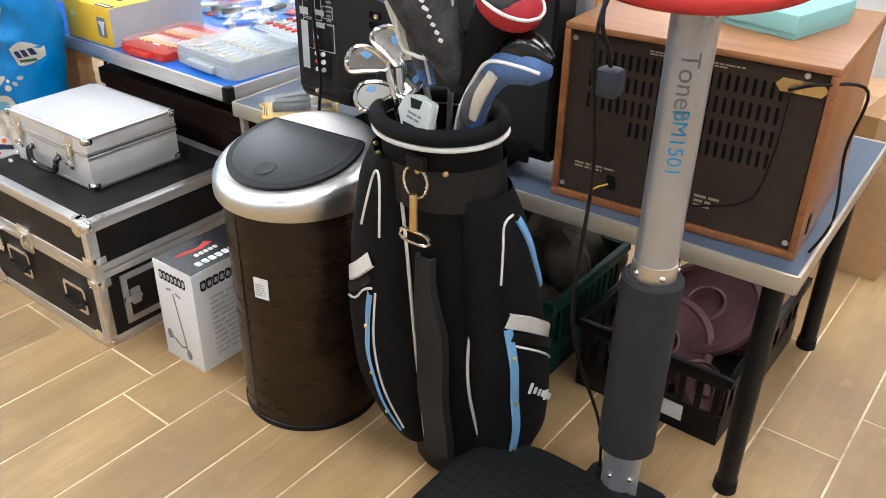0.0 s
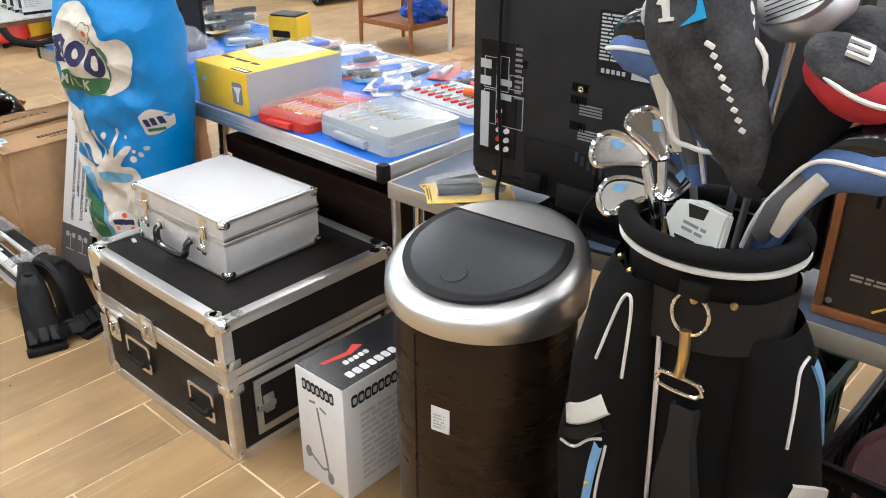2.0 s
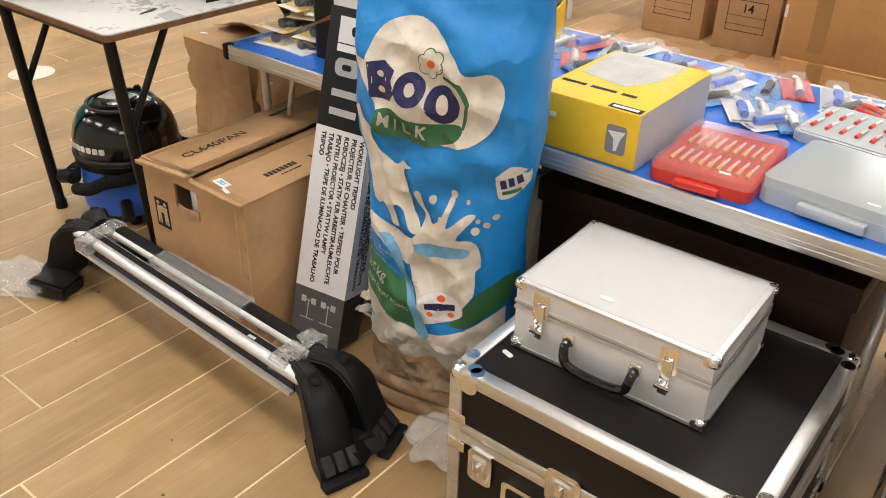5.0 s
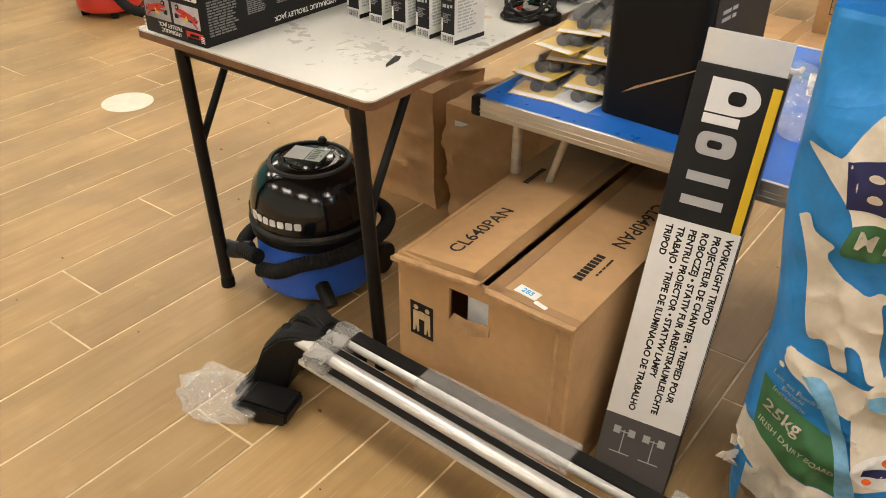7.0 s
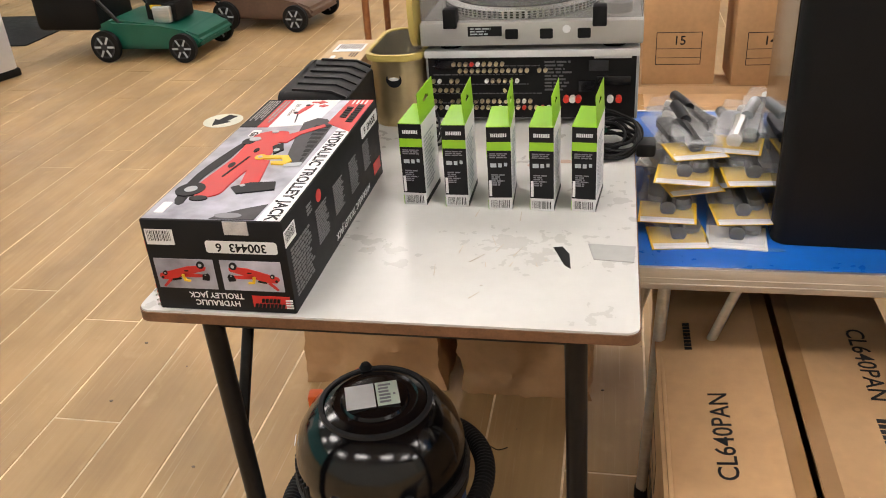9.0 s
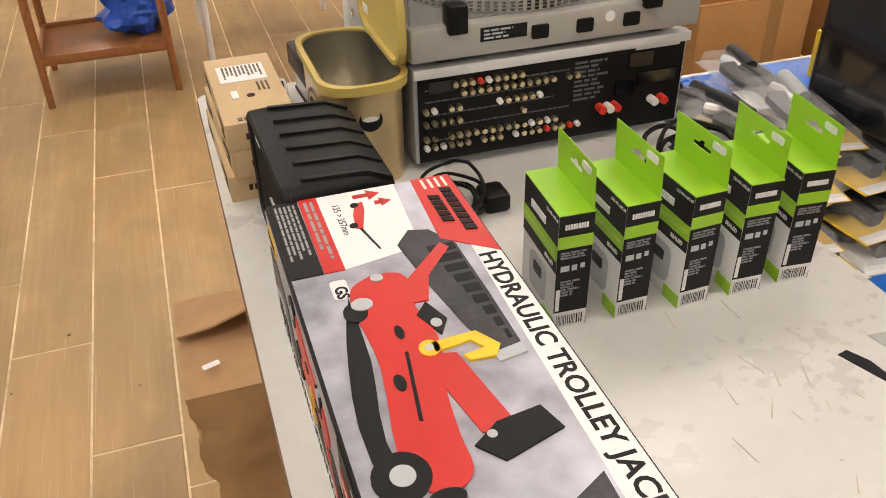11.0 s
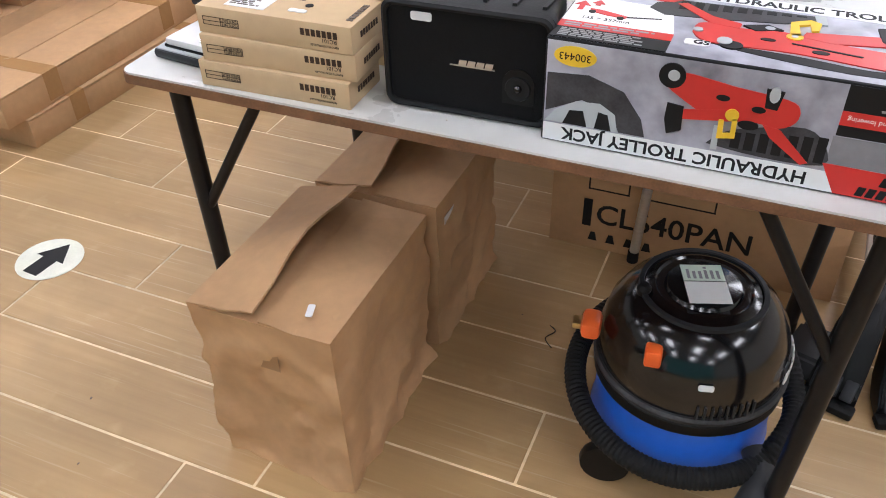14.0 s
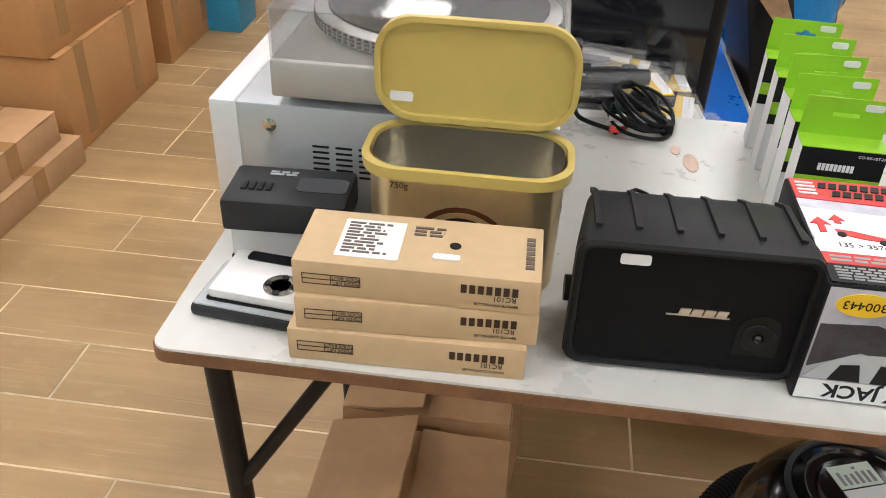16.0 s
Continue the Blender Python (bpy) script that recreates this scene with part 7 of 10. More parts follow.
def tool_case(name, label, x, y, rz, w, d, h, shell, inner, z=0.6335, lidm=None, kind="bits"):
    t = thing(name, label, "tool case", pose(x, y, z, 0, 0, rz))
    bm = prism(BM(), rrect(w, d, 0.018), 0, h * 0.55)
    bmesh.ops.bevel(bm, geom=list(bm.edges), offset=0.002, segments=1, affect="EDGES")
    part("tray", bm, shell, t)
    part("insert", prism(BM(), rrect(w - 0.02, d - 0.02, 0.012), h * 0.55, h * 0.60), inner, t)
    b1, b2 = BM(), BM()
    rnd = random.Random(int(x * 100))
    for r in range(2):
        for i in range(9):
            px = -w / 2 + 0.022 + i * (w - 0.04) / 8.5
            py = -d * 0.18 + r * d * 0.36
            cyl(b1, (px, py, h * 0.68), (px + 0.003, py + d * 0.16, h * 0.68), 0.0036, 0.003, 7)
            cyl(b2, (px, py - d * 0.10, h * 0.68), (px, py, h * 0.68), 0.0048, 0.0048, 7)
    part("steel_bits", b1, STEEL, t)
    part("bit_holders", b2, BRASS if kind == "bits" else REDP, t)
    if lidm:
        bm = prism(BM(), rrect(w - 0.002, d - 0.002, 0.018), h * 0.62, h)
        part("clear_lid", bm, lidm, t, "clear plastic lid")
        bm = BM()
        prism(bm, rrect(w, d, 0.018), h * 0.55, h * 0.62)
        part("rim", bm, shell, t)
    part("carry_handle", box(BM(), -w * 0.22, -d / 2 - 0.016, h * 0.1, w * 0.22, -d / 2 + 0.004, h * 0.5, 0.004), shell, t)
    sticker(t, Matrix.Translation((w * 0.2, -d * 0.4, h if lidm else h * 0.605)), 0.024, 0.008)
    return t


subwoofer()
yellow_box()
tool_case("socket_set", "clear lidded red plastic case of brass threading bits", 1.392, 0.520, 4, 0.205, 0.270, 0.040, REDP, YEL, lidm=mat("red tinted clear lid", (0.75, 0.35, 0.30), 0.1, var=0.0, alpha=0.28))
tool_case("screw_organiser", "grey organiser case with clear lid and brass fittings", 1.655, 0.545, -4, 0.285, 0.250, 0.052, LTGREY, LTGREY, lidm=mat("cloudy clear lid", (0.62, 0.68, 0.70), 0.12, var=0.0, alpha=0.42))
tool_case("drill_bit_case", "opened grey plastic drill bit case", 1.62, 0.865, -6, 0.32, 0.22, 0.040, LTGREY, mat("pale grey tray", (0.36, 0.40, 0.42), 0.5, var=0.08), kind="steel")
for x, y, z, rz, tl, c in ((0.070, 0.555, 0.6335, 6, "dark", None), (0.066, 0.600, 0.662, -4, "dark", None), (0.080, 0.660, 0.691, 17, "steel", None), (0.188, 0.560, 0.6335, -5, "dark", PAPER), (0.186, 0.600, 0.662, 5, "grey", None), (0.182, 0.700, 0.691, 12, "steel", None), (0.075, 0.800, 0.6335, 12, "dark", None), (0.190, 0.860, 0.6335, -8, "grey", None), (0.085, 0.850, 0.662, -14, "dark", PAPER), (0.200, 0.900, 0.662, 10, "dark", None), (0.120, 0.930, 0.691, 22, "grey", None), (0.315, 0.930, 0.6335, -16, "steel", None), (0.330, 0.960, 0.662, 8, "dark", None), (0.300, 0.980, 0.691, -6, "dark", PAPER), (0.100, 0.640, 0.720, -8, "grey", None), (0.090, 0.690, 0.749, 14, "dark", None), (0.205, 0.640, 0.720, 4, "dark", None), (0.200, 0.720, 0.749, -12, "steel", None)):
    blister(x, y, z, rz, 0.104, 0.245, c, tl)
rnd = random.Random(77)
for k in range(16):
    x = 0.62 + 0.075 * k + rnd.uniform(-0.02, 0.02)
    y = 1.05 + rnd.uniform(-0.06, 0.06)
    blister(x, y, 0.6335 + 0.002 * (k % 3), rnd.uniform(-25, 25), 0.075, 0.16, (PAPER, SKYBLUE, RED, LTGREY)[k % 4], ("grey", "steel", "blue")[k % 3], label="clear packed small tool on printed card")
for k in range(8):
    x = 1.33 + 0.045 * k + rnd.uniform(-0.02, 0.02)
    blister(x, 0.80 + rnd.uniform(-0.04, 0.08) - 0.02 * (k > 4), 0.6345 + 0.003 * (k % 4), rnd.uniform(-60, 60), 0.07, 0.15, (SKYBLUE, PAPER)[k % 2], ("steel", "blue")[k % 2], label="blue carded blister pack of small steel tools") if k < 3 else None

for k in range(13):
    blister(0.50 + 0.074 * k + rnd.uniform(-0.015, 0.015), 0.875 + rnd.uniform(-0.035, 0.035), 0.6335 + 0.003 * (k % 3), rnd.uniform(-35, 35), 0.07, 0.15, (SKYBLUE, PAPER, LTGREY, SKYBLUE, RED)[k % 5], ("steel", "grey", "dark", "blue")[k % 4], label="clear packed small tool on blue printed card")


def pliers(x, y, rz, col, label):
    t = thing("pliers", label, "pliers", pose(x, y, 0.6345, 0, 0, rz), "row of pliers")
    for s in (-1, 1):
        part("handle", tube(BM(), [(s * 0.006, 0.0, 0.012), (s * 0.020, -0.05, 0.012), (s * 0.014, -0.11, 0.012)], 0.007, 8), col, t)
        part("jaw", tube(BM(), [(s * 0.003, 0.0, 0.012), (s * 0.007, 0.03, 0.012), (s * 0.002, 0.055, 0.012)], 0.005, 8), STEEL, t)
    C("pivot", STEEL, t, (0, 0, 0.003), (0, 0, 0.020), 0.010)


for k in range(5):
    pliers(1.50 + 0.058 * k, 1.06 + 0.01 * (k % 2), 60 + 6 * k, REDP if k % 2 == 0 else BLK, "red and black handled steel pliers")
t = thing("utility_knife", "orange and blue utility knife lying in the open case", "knife", pose(1.70, 0.90, 0.662, 0, 0, -75))
part("grip", tube(BM(), [(0, -0.08, 0.01), (0.006, 0, 0.012), (0, 0.05, 0.01)], 0.012, 10), ORANGE, t)
part("blade_end", tube(BM(), [(0, 0.05, 0.01), (0, 0.10, 0.01)], 0.011, 10), NBLUE, t)
t = thing("display_carton", "open yellow and black counter display carton", "box", pose(0.60, 1.05, 0.6335, 0, 0, 20))
part("carton", box(BM(), -0.06, -0.05, 0, 0.06, 0.05, 0.10, 0.001), YEL, t)
part("black_top", box(BM(), -0.055, -0.045, 0.1005, 0.055, 0.045, 0.106, 0.001), BLK, t)
decal("logo_plate", [rect(-0.045, 0.025, 0.03, 0.05)], INK, t, plane((0, -0.05, 0), (1, 0, 0), (0, 0, 1)), 1)
film("clear_packets", "heap of clear plastic packets on the blue table", 0.60, 0.62, (0.10, 0.08), 5, zr=0.05, z=0.6335)
t = thing("storage_chest", "dark brown wooden chest under the blue table", "chest", pose(1.36, 0.76, 0))
part("body", box(BM(), -0.36, -0.28, 0.0, 0.36, 0.28, 0.44, 0.004), mat("dark stained wood", (0.022, 0.011, 0.008), 0.45, var=0.3, scale=6), t)
part("lid", box(BM(), -0.37, -0.29, 0.442, 0.37, 0.29, 0.50, 0.006), mat("dark stained lid", (0.026, 0.013, 0.009), 0.4, var=0.3, scale=6), t)
film("packing_sheet", "grey beige plastic sheet hanging under the table", 0.98, 0.62, (0.10, 0.07), 14, mat("greyish packing film", (0.42, 0.36, 0.30), 0.35, var=0.2, bump=0.5, bscale=20), 0.24)

# ---- goods on the steel edged table ----
for k, (x, y, rz) in enumerate(((1.985, 0.47, -22), (2.03, 0.43, -42))):
    blister(x, y, 0.6008 + 0.003 * k, rz, 0.095, 0.20, None, "grey", label="yellow carded blister pack with grey scraper")


def television():
    t = thing("flat_television", "dark grey flat television seen from the back, with socket recess", "television", pose(2.405, 0.52, 0.601, 0, 0, 2.3))
    hw = 0.388
    bm = BM()
    prof = [(-0.085, 0.075), (-0.088, 0.46), (-0.060, 0.535), (-0.02, 0.572), (0.0, 0.575), (0.0, 0.045), (-0.06, 0.045)]
    prism(bm, prof, -hw + 0.02, hw - 0.02, plane((0, 0, 0), (0, 1, 0), (0, 0, 1)))
    bmesh.ops.bevel(bm, geom=list(bm.edges), offset=0.008, segments=2, affect="EDGES")
    part("back_shell", bm, mat("charcoal moulded plastic", (0.017, 0.017, 0.018), 0.45, var=0.2, scale=12, bump=0.05, bscale=250), t)
    part("screen_frame", box(BM(), -hw, 0.0, 0.03, hw, 0.045, 0.585, 0.008), mat("silver grey bezel", (0.20, 0.20, 0.21), 0.4, 0.3, var=0.1), t)
    part("screen", box(BM(), -hw + 0.03, 0.043, 0.06, hw - 0.03, 0.047, 0.555), DKSCREEN, t)
    part("stand", prism(BM(), rrect(0.46, 0.20, 0.05), 0.0, 0.018, Matrix.Translation((0.02, 0.0, 0))), BLKGLOSS, t)
    part("stand_neck", box(BM(), -0.10, -0.06, 0.016, 0.12, 0.0, 0.06, 0.004), BLK, t)
    P = plane((0, -0.0878, 0), (1, 0, 0), (0, 0, 1))
    part("socket_recess", prism(BM(), rect(-0.342, 0.12, -0.250, 0.365), 0.0, 0.0015, P), BLK, t)
    bm, br, bg = BM(), BM(), BM()
    for i in range(2):
        prism(bm, rect(-0.342, 0.27 + 0.035 * i, -0.315, 0.288 + 0.035 * i), 0, 0.0025, P)
        prism(bm, rect(-0.300, 0.245 + 0.03 * i, -0.262, 0.258 + 0.03 * i), 0, 0.0025, P)
    prism(bm, rect(-0.340, 0.135, -0.318, 0.255), 0, 0.0025, P)
    for i in range(5):
        cyl(br if i % 2 else bg, P @ Vector((-0.290, 0.14 + 0.02 * i, 0.001)), P @ Vector((-0.290, 0.14 + 0.02 * i, 0.008)), 0.0062, 0.005, 10)
        if i < 3:
            cyl(bg, P @ Vector((-0.270, 0.14 + 0.02 * i, 0.001)), P @ Vector((-0.270, 0.14 + 0.02 * i, 0.008)), 0.0062, 0.005, 10)
    part("socket_row", bm, LTGREY, t)
    part("red_socket_row", br, REDP, t)
    part("white_socket_row", bg, WHITEP, t)
    bm = BM()
    textbars(bm, P, -0.255, 0.25, -0.235, 0.36, 10, 0.8, seed=91, z=0.0016)
    for z in (0.10, 0.15, 0.20, 0.25):
        for j in range(4):
            prism(bm, rect(-0.10, z + 0.006 * j, -0.05, z + 0.006 * j + 0.003), 0, 0.0012, P)
    part("back_print", bm, MIDGREY, t)
    for x, z in ((-0.10, 0.30), (0.20, 0.30), (-0.10, 0.06), (-0.37, 0.45), (0.36, 0.45), (-0.30, 0.08)):
        part("screw_boss", lathe(BM(), [(0.007, 0), (0.006, 0.002), (0.003, 0.002), (0.001, 0.0005)], 12, m=P @ Matrix.Translation((x, z, 0))), CHROME, t)
    # rating label, vent groups, frames round the sockets and the stepped foot of the shell
    part("rating_label", prism(BM(), rect(-0.072, 0.333, 0.066, 0.455), 0.0, 0.0008, P), INK, t)
    bm = textbars(BM(), P, -0.066, 0.362, 0.055, 0.450, 13, 0.9, seed=95, z=0.0014)
    prism(bm, rect(0.004, 0.337, 0.062, 0.350), 0, 0.0014, P)
    for i in range(5):
        prism(bm, rect(-0.060 + i * 0.011, 0.340, -0.053 + i * 0.011, 0.348), 0, 0.0014, P)
    part("label_print", bm, LTGREY, t)
    bm = BM()
    for x0, z0, x1, z1 in ((-0.332, 0.265, -0.300, 0.330), (-0.332, 0.188, -0.300, 0.262), (-0.292, 0.262, -0.270, 0.335), (-0.268, 0.270, -0.235, 0.300), (-0.292, 0.188, -0.232, 0.258), (-0.205, 0.125, -0.163, 0.168)):
        for a in ((x0, z0, x1, z0 + 0.0012), (x0, z1 - 0.0012, x1, z1), (x0, z0, x0 + 0.0012, z1), (x1 - 0.0012, z0, x1, z1)):
            prism(bm, rect(*a), 0, 0.0021, P)
    part("panel_print", bm, LTGREY, t)
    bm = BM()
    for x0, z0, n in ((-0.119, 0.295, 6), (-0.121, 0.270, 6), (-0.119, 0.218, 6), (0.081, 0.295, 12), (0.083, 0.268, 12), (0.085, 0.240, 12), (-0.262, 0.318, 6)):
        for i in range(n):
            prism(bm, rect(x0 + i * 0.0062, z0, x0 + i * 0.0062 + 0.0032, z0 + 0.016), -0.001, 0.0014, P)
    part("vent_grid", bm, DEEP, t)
    part("shell_step", box(BM(), -0.222, -0.0885, 0.064, -0.050, -0.0840, 0.178, 0.003, m=Matrix.Translation((0, -0.004, 0))), BLK, t)
    part("shell_step", box(BM(), -0.135, -0.100, 0.050, 0.330, -0.088, 0.100, 0.005), BLK, t)
    part("cable_clip", box(BM(), -0.209, -0.112, 0.072, -0.166, -0.092, 0.110, 0.003), BLK, t)
    part("mains_lead", tube(BM(), [(0.0, -0.100, 0.125), (-0.03, -0.112, 0.11), (-0.055, -0.125, 0.06), (-0.04, -0.15, 0.012), (0.05, -0.14, 0.008), (0.14, -0.12, 0.008)], 0.0036, 8), BLK, t)
    for i in range(7):
        part("cable_tie", box(BM(), -0.10 + 0.014 * i, -0.0935, 0.155 - 0.006 * i, -0.092 + 0.014 * i, -0.0895, 0.175 - 0.006 * i, 0.001), GREYP, t)
    S = plane((0, -0.074, 0.498), (1, 0, 0), (0, 0.35, 1))
    bm = BM()
    for c in (-0.19, 0.13):
        for r in range(4):
            for i in range(26):
                prism(bm, rect(c - 0.13 + i * 0.0102, -0.026 + r * 0.013, c - 0.124 + i * 0.0102, -0.018 + r * 0.013), -0.001, 0.0015, S)
    part("vent_grid", bm, INK, t)
    part("mains_cable", tube(BM(), [(-0.28, -0.05, 0.56), (-0.285, -0.095, 0.50), (-0.29, -0.098, 0.30), (-0.275, -0.10, 0.12), (-0.26, -0.12, 0.02), (-0.12, -0.14, 0.006), (-0.05, -0.10, 0.006)], 0.0042, 8), BLK, t)


def old_set():
    t = thing("vintage_television", "vintage teak cased television with brown slotted back panel", "television", pose(3.060, 0.455, 0.601, 0, 0, 4.5))
    w, d, h = 0.515, 0.47, 0.375
    y0 = 0.0
    part("top_board", box(BM(), -w / 2, y0, h - 0.014, w / 2, y0 + d, h, 0.003), WOODX, t)
    part("bottom_board", box(BM(), -w / 2, y0, 0.0, w / 2, y0 + d, 0.016, 0.002), WOOD, t)
    for sx in (-1, 1):
        part("side_board", box(BM(), sx * (w / 2 - 0.007) - 0.007, y0, 0.016, sx * (w / 2 - 0.007) + 0.007, y0 + d, h - 0.014, 0.002), WOOD, t)
    part("inner_case", box(BM(), -w / 2 + 0.016, y0 + 0.02, 0.018, w / 2 - 0.016, y0 + d - 0.01, h - 0.016), INK, t)
    pw, z0, z1 = w / 2 - 0.016, 0.018, h - 0.016
    bm = BM()
    P = plane((0, y0 + 0.010, 0), (1, 0, 0), (0, 0, 1))
    prism(bm, rect(-pw, z0, pw, z1), -0.004, 0.004, P)
    back = part("back_panel", bm, DKBROWN, t)
    # slots are shapes laid on the panel, their inner shade put into the colour
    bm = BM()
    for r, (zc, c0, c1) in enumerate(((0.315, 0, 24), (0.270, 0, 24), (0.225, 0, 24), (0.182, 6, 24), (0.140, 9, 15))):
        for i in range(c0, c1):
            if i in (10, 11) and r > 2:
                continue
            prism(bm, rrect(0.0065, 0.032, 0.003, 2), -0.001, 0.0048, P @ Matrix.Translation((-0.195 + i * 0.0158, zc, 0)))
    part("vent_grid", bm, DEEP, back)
    bm = BM()
    textbars(bm, P, -0.08, 0.338, 0.12, 0.348, 2, 0.9, seed=101, z=0.005)
    textbars(bm, P, -0.21, 0.075, -0.10, 0.09, 2, 0.6, seed=102, z=0.005)
    textbars(bm, P, 0.05, 0.055, 0.10, 0.085, 3, 0.7, seed=103, z=0.005)
    part("panel_print", bm, mat("faded beige print", (0.36, 0.30, 0.22), 0.6), back)
    part("name_plate", prism(BM(), [(0.155, 0.330), (0.165, 0.318), (0.235, 0.318), (0.245, 0.330), (0.235, 0.342), (0.165, 0.342)], 0.003, 0.006, P), BRASS, back, "worn brass maker's plate")
    part("aerial_socket", prism(BM(), rect(-0.135, 0.045, -0.115, 0.075), 0.003, 0.007, P), BLK, back)
    part("yellow_wire", tube(BM(), [(-0.165, 0.006, 0.03), (-0.15, -0.004, 0.045), (-0.13, 0.002, 0.055)], 0.002, 6), YEL, back)
    for x, z in ((-0.235, 0.345), (0.205, 0.352), (0.235, 0.03), (-0.235, 0.03)):
        part("screw", lathe(BM(), [(0.006, 0), (0.005, 0.002), (0.001, 0.002)], 12, m=P @ Matrix.Translation((x, z, 0.004))), ALU, back)
    part("aerial_lead", tube(BM(), [(0.18, -0.006, 0.325), (0.235, -0.004, 0.345), (0.30, 0.05, 0.33), (0.285, 0.10, 0.20), (0.30, 0.06, 0.08), (0.275, 0.05, 0.002)], 0.003, 7), BLK, t)
    part("aerial_lead", tube(BM(), [(0.185, -0.005, 0.32), (0.18, -0.01, 0.20), (0.15, -0.012, 0.10), (0.02, -0.02, 0.06), (-0.02, -0.02, 0.05)], 0.0022, 7), BLK, t)
    part("side_handle_slot", box(BM(), w / 2 - 0.001, 0.06, 0.03, w / 2 + 0.003, 0.085, 0.07, 0.002), INK, t)


television()
old_set()
t = thing("gift_box", "closed mint green cardboard gift box with lid", "box", pose(3.135, 0.715, 0.9765, 0, 0, -12))
part("base", box(BM(), -0.085, -0.105, 0, 0.085, 0.105, 0.026, 0.001), TEAL, t)
part("lid", box(BM(), -0.088, -0.108, 0.012, 0.088, 0.108, 0.046, 0.0015), TEAL, t)


# ---- floor goods before the tables ----
def flight_case():
    t = thing("flight_case", "black flight case with aluminium edges, ball corners and recessed handles", "flight case", pose(1.475, 0.168, 0, 0, 0, 0.6))
    w, d, h, zs = 0.590, 0.530, 0.384, 0.235
    part("body", box(BM(), -w / 2 + 0.004, -d / 2 + 0.004, 0.004, w / 2 - 0.004, d / 2 - 0.004, zs), FCASE, t)
    part("lid", box(BM(), -w / 2 + 0.004, -d / 2 + 0.004, zs + 0.002, w / 2 - 0.004, d / 2 - 0.004, h - 0.003), FCASE, t)
    e = 0.028
    for sy in (-1, 1):
        for z0, z1 in ((0, e), (h - e, h), (zs - 0.022, zs - 0.001), (zs + 0.001, zs + 0.022)):
            ya, yb = sorted((sy * d / 2, sy * (d / 2 - 0.006)))
            part("edge_rail", box(BM(), -w / 2 + 0.02, ya, z0, w / 2 - 0.02, yb, z1, 0.0012), ALU, t)
        ya, yb = sorted((sy * (d / 2 - 0.001), sy * (d / 2 - e)))
        part("edge_rail", box(BM(), -w / 2 + 0.02, ya, h - 0.004, w / 2 - 0.02, yb, h + 0.001, 0.001), ALU, t)
    for sx in (-1, 1):
        for z0, z1 in ((0, e), (h - e, h), (zs - 0.022, zs - 0.001), (zs + 0.001, zs + 0.022)):
            xa, xb = sorted((sx * w / 2, sx * (w / 2 - 0.006)))
            part("edge_rail", box(BM(), xa, -d / 2 + 0.02, z0, xb, d / 2 - 0.02, z1, 0.0012), ALU, t)
        xa, xb = sorted((sx * (w / 2 - 0.001), sx * (w / 2 - e)))
        part("edge_rail", box(BM(), xa, -d / 2 + e, h - 0.004, xb, d / 2 - e, h + 0.001, 0.001), ALU, t)
        for sy in (-1, 1):
            c = (sx * (w / 2 - 0.013), sy * (d / 2 - 0.013))
            part("corner_rail", box(BM(), c[0] - 0.0138, c[1] - 0.0138, 0.02, c[0] + 0.0138, c[1] + 0.0138, h - 0.02, 0.002), ALU, t)
            for z in (0.017, h - 0.015):
                b = part("ball_corner", blob(BM(), (c[0] - sx * 0.001, c[1] - sy * 0.001, z), (0.0185, 0.0185, 0.0185), 3), CHROME, t)
                sz = -1 if z < 0.1 else 1
                bm = BM()
                prism(bm, oval(sx * 0.0 + c[0] - sx * 0.028, z - sz * 0.010, 0.022, 0.020, 18), d / 2 * 1.0 - 0.001, d / 2 + 0.002, plane((0, 0, 0), (1, 0, 0), (0, 0, 1)) if sy < 0 else plane((0, 0, 0), (1, 0, 0), (0, 0, -1)))
                part("corner_plate", bm, CHROME, b)
                bm = BM()
                for (px, py) in ((c[0] - sx * 0.040, c[1]), (c[0], c[1] - sy * 0.040), (c[0] - sx * 0.030, c[1] - sy * 0.006)):
                    if sz > 0:
                        prism(bm, oval(px, py, 0.014, 0.014, 14), h + 0.0005, h + 0.003)
                if sz > 0:
                    part("corner_plate", bm, CHROME, b)
                else:
                    bm.free()
            bm = BM()
            for zc in (zs - 0.035, zs + 0.035):
                box(bm, sx * (w / 2 + 0.0015) - 0.0015, sy * (d / 2 - 0.02) - 0.02, zc - 0.012, sx * (w / 2 + 0.0015) + 0.0015, sy * (d / 2 - 0.02) + 0.02, zc + 0.012, 0.001)
                box(bm, sx * (w / 2 - 0.02) - 0.02, sy * (d / 2 + 0.0015) - 0.0015, zc - 0.012, sx * (w / 2 - 0.02) + 0.02, sy * (d / 2 + 0.0015) + 0.0015, zc + 0.012, 0.001)
            part("brace_plate", bm, CHROME, t)
    F = plane((0, -d / 2, 0), (1, 0, 0), (0, 0, 1))

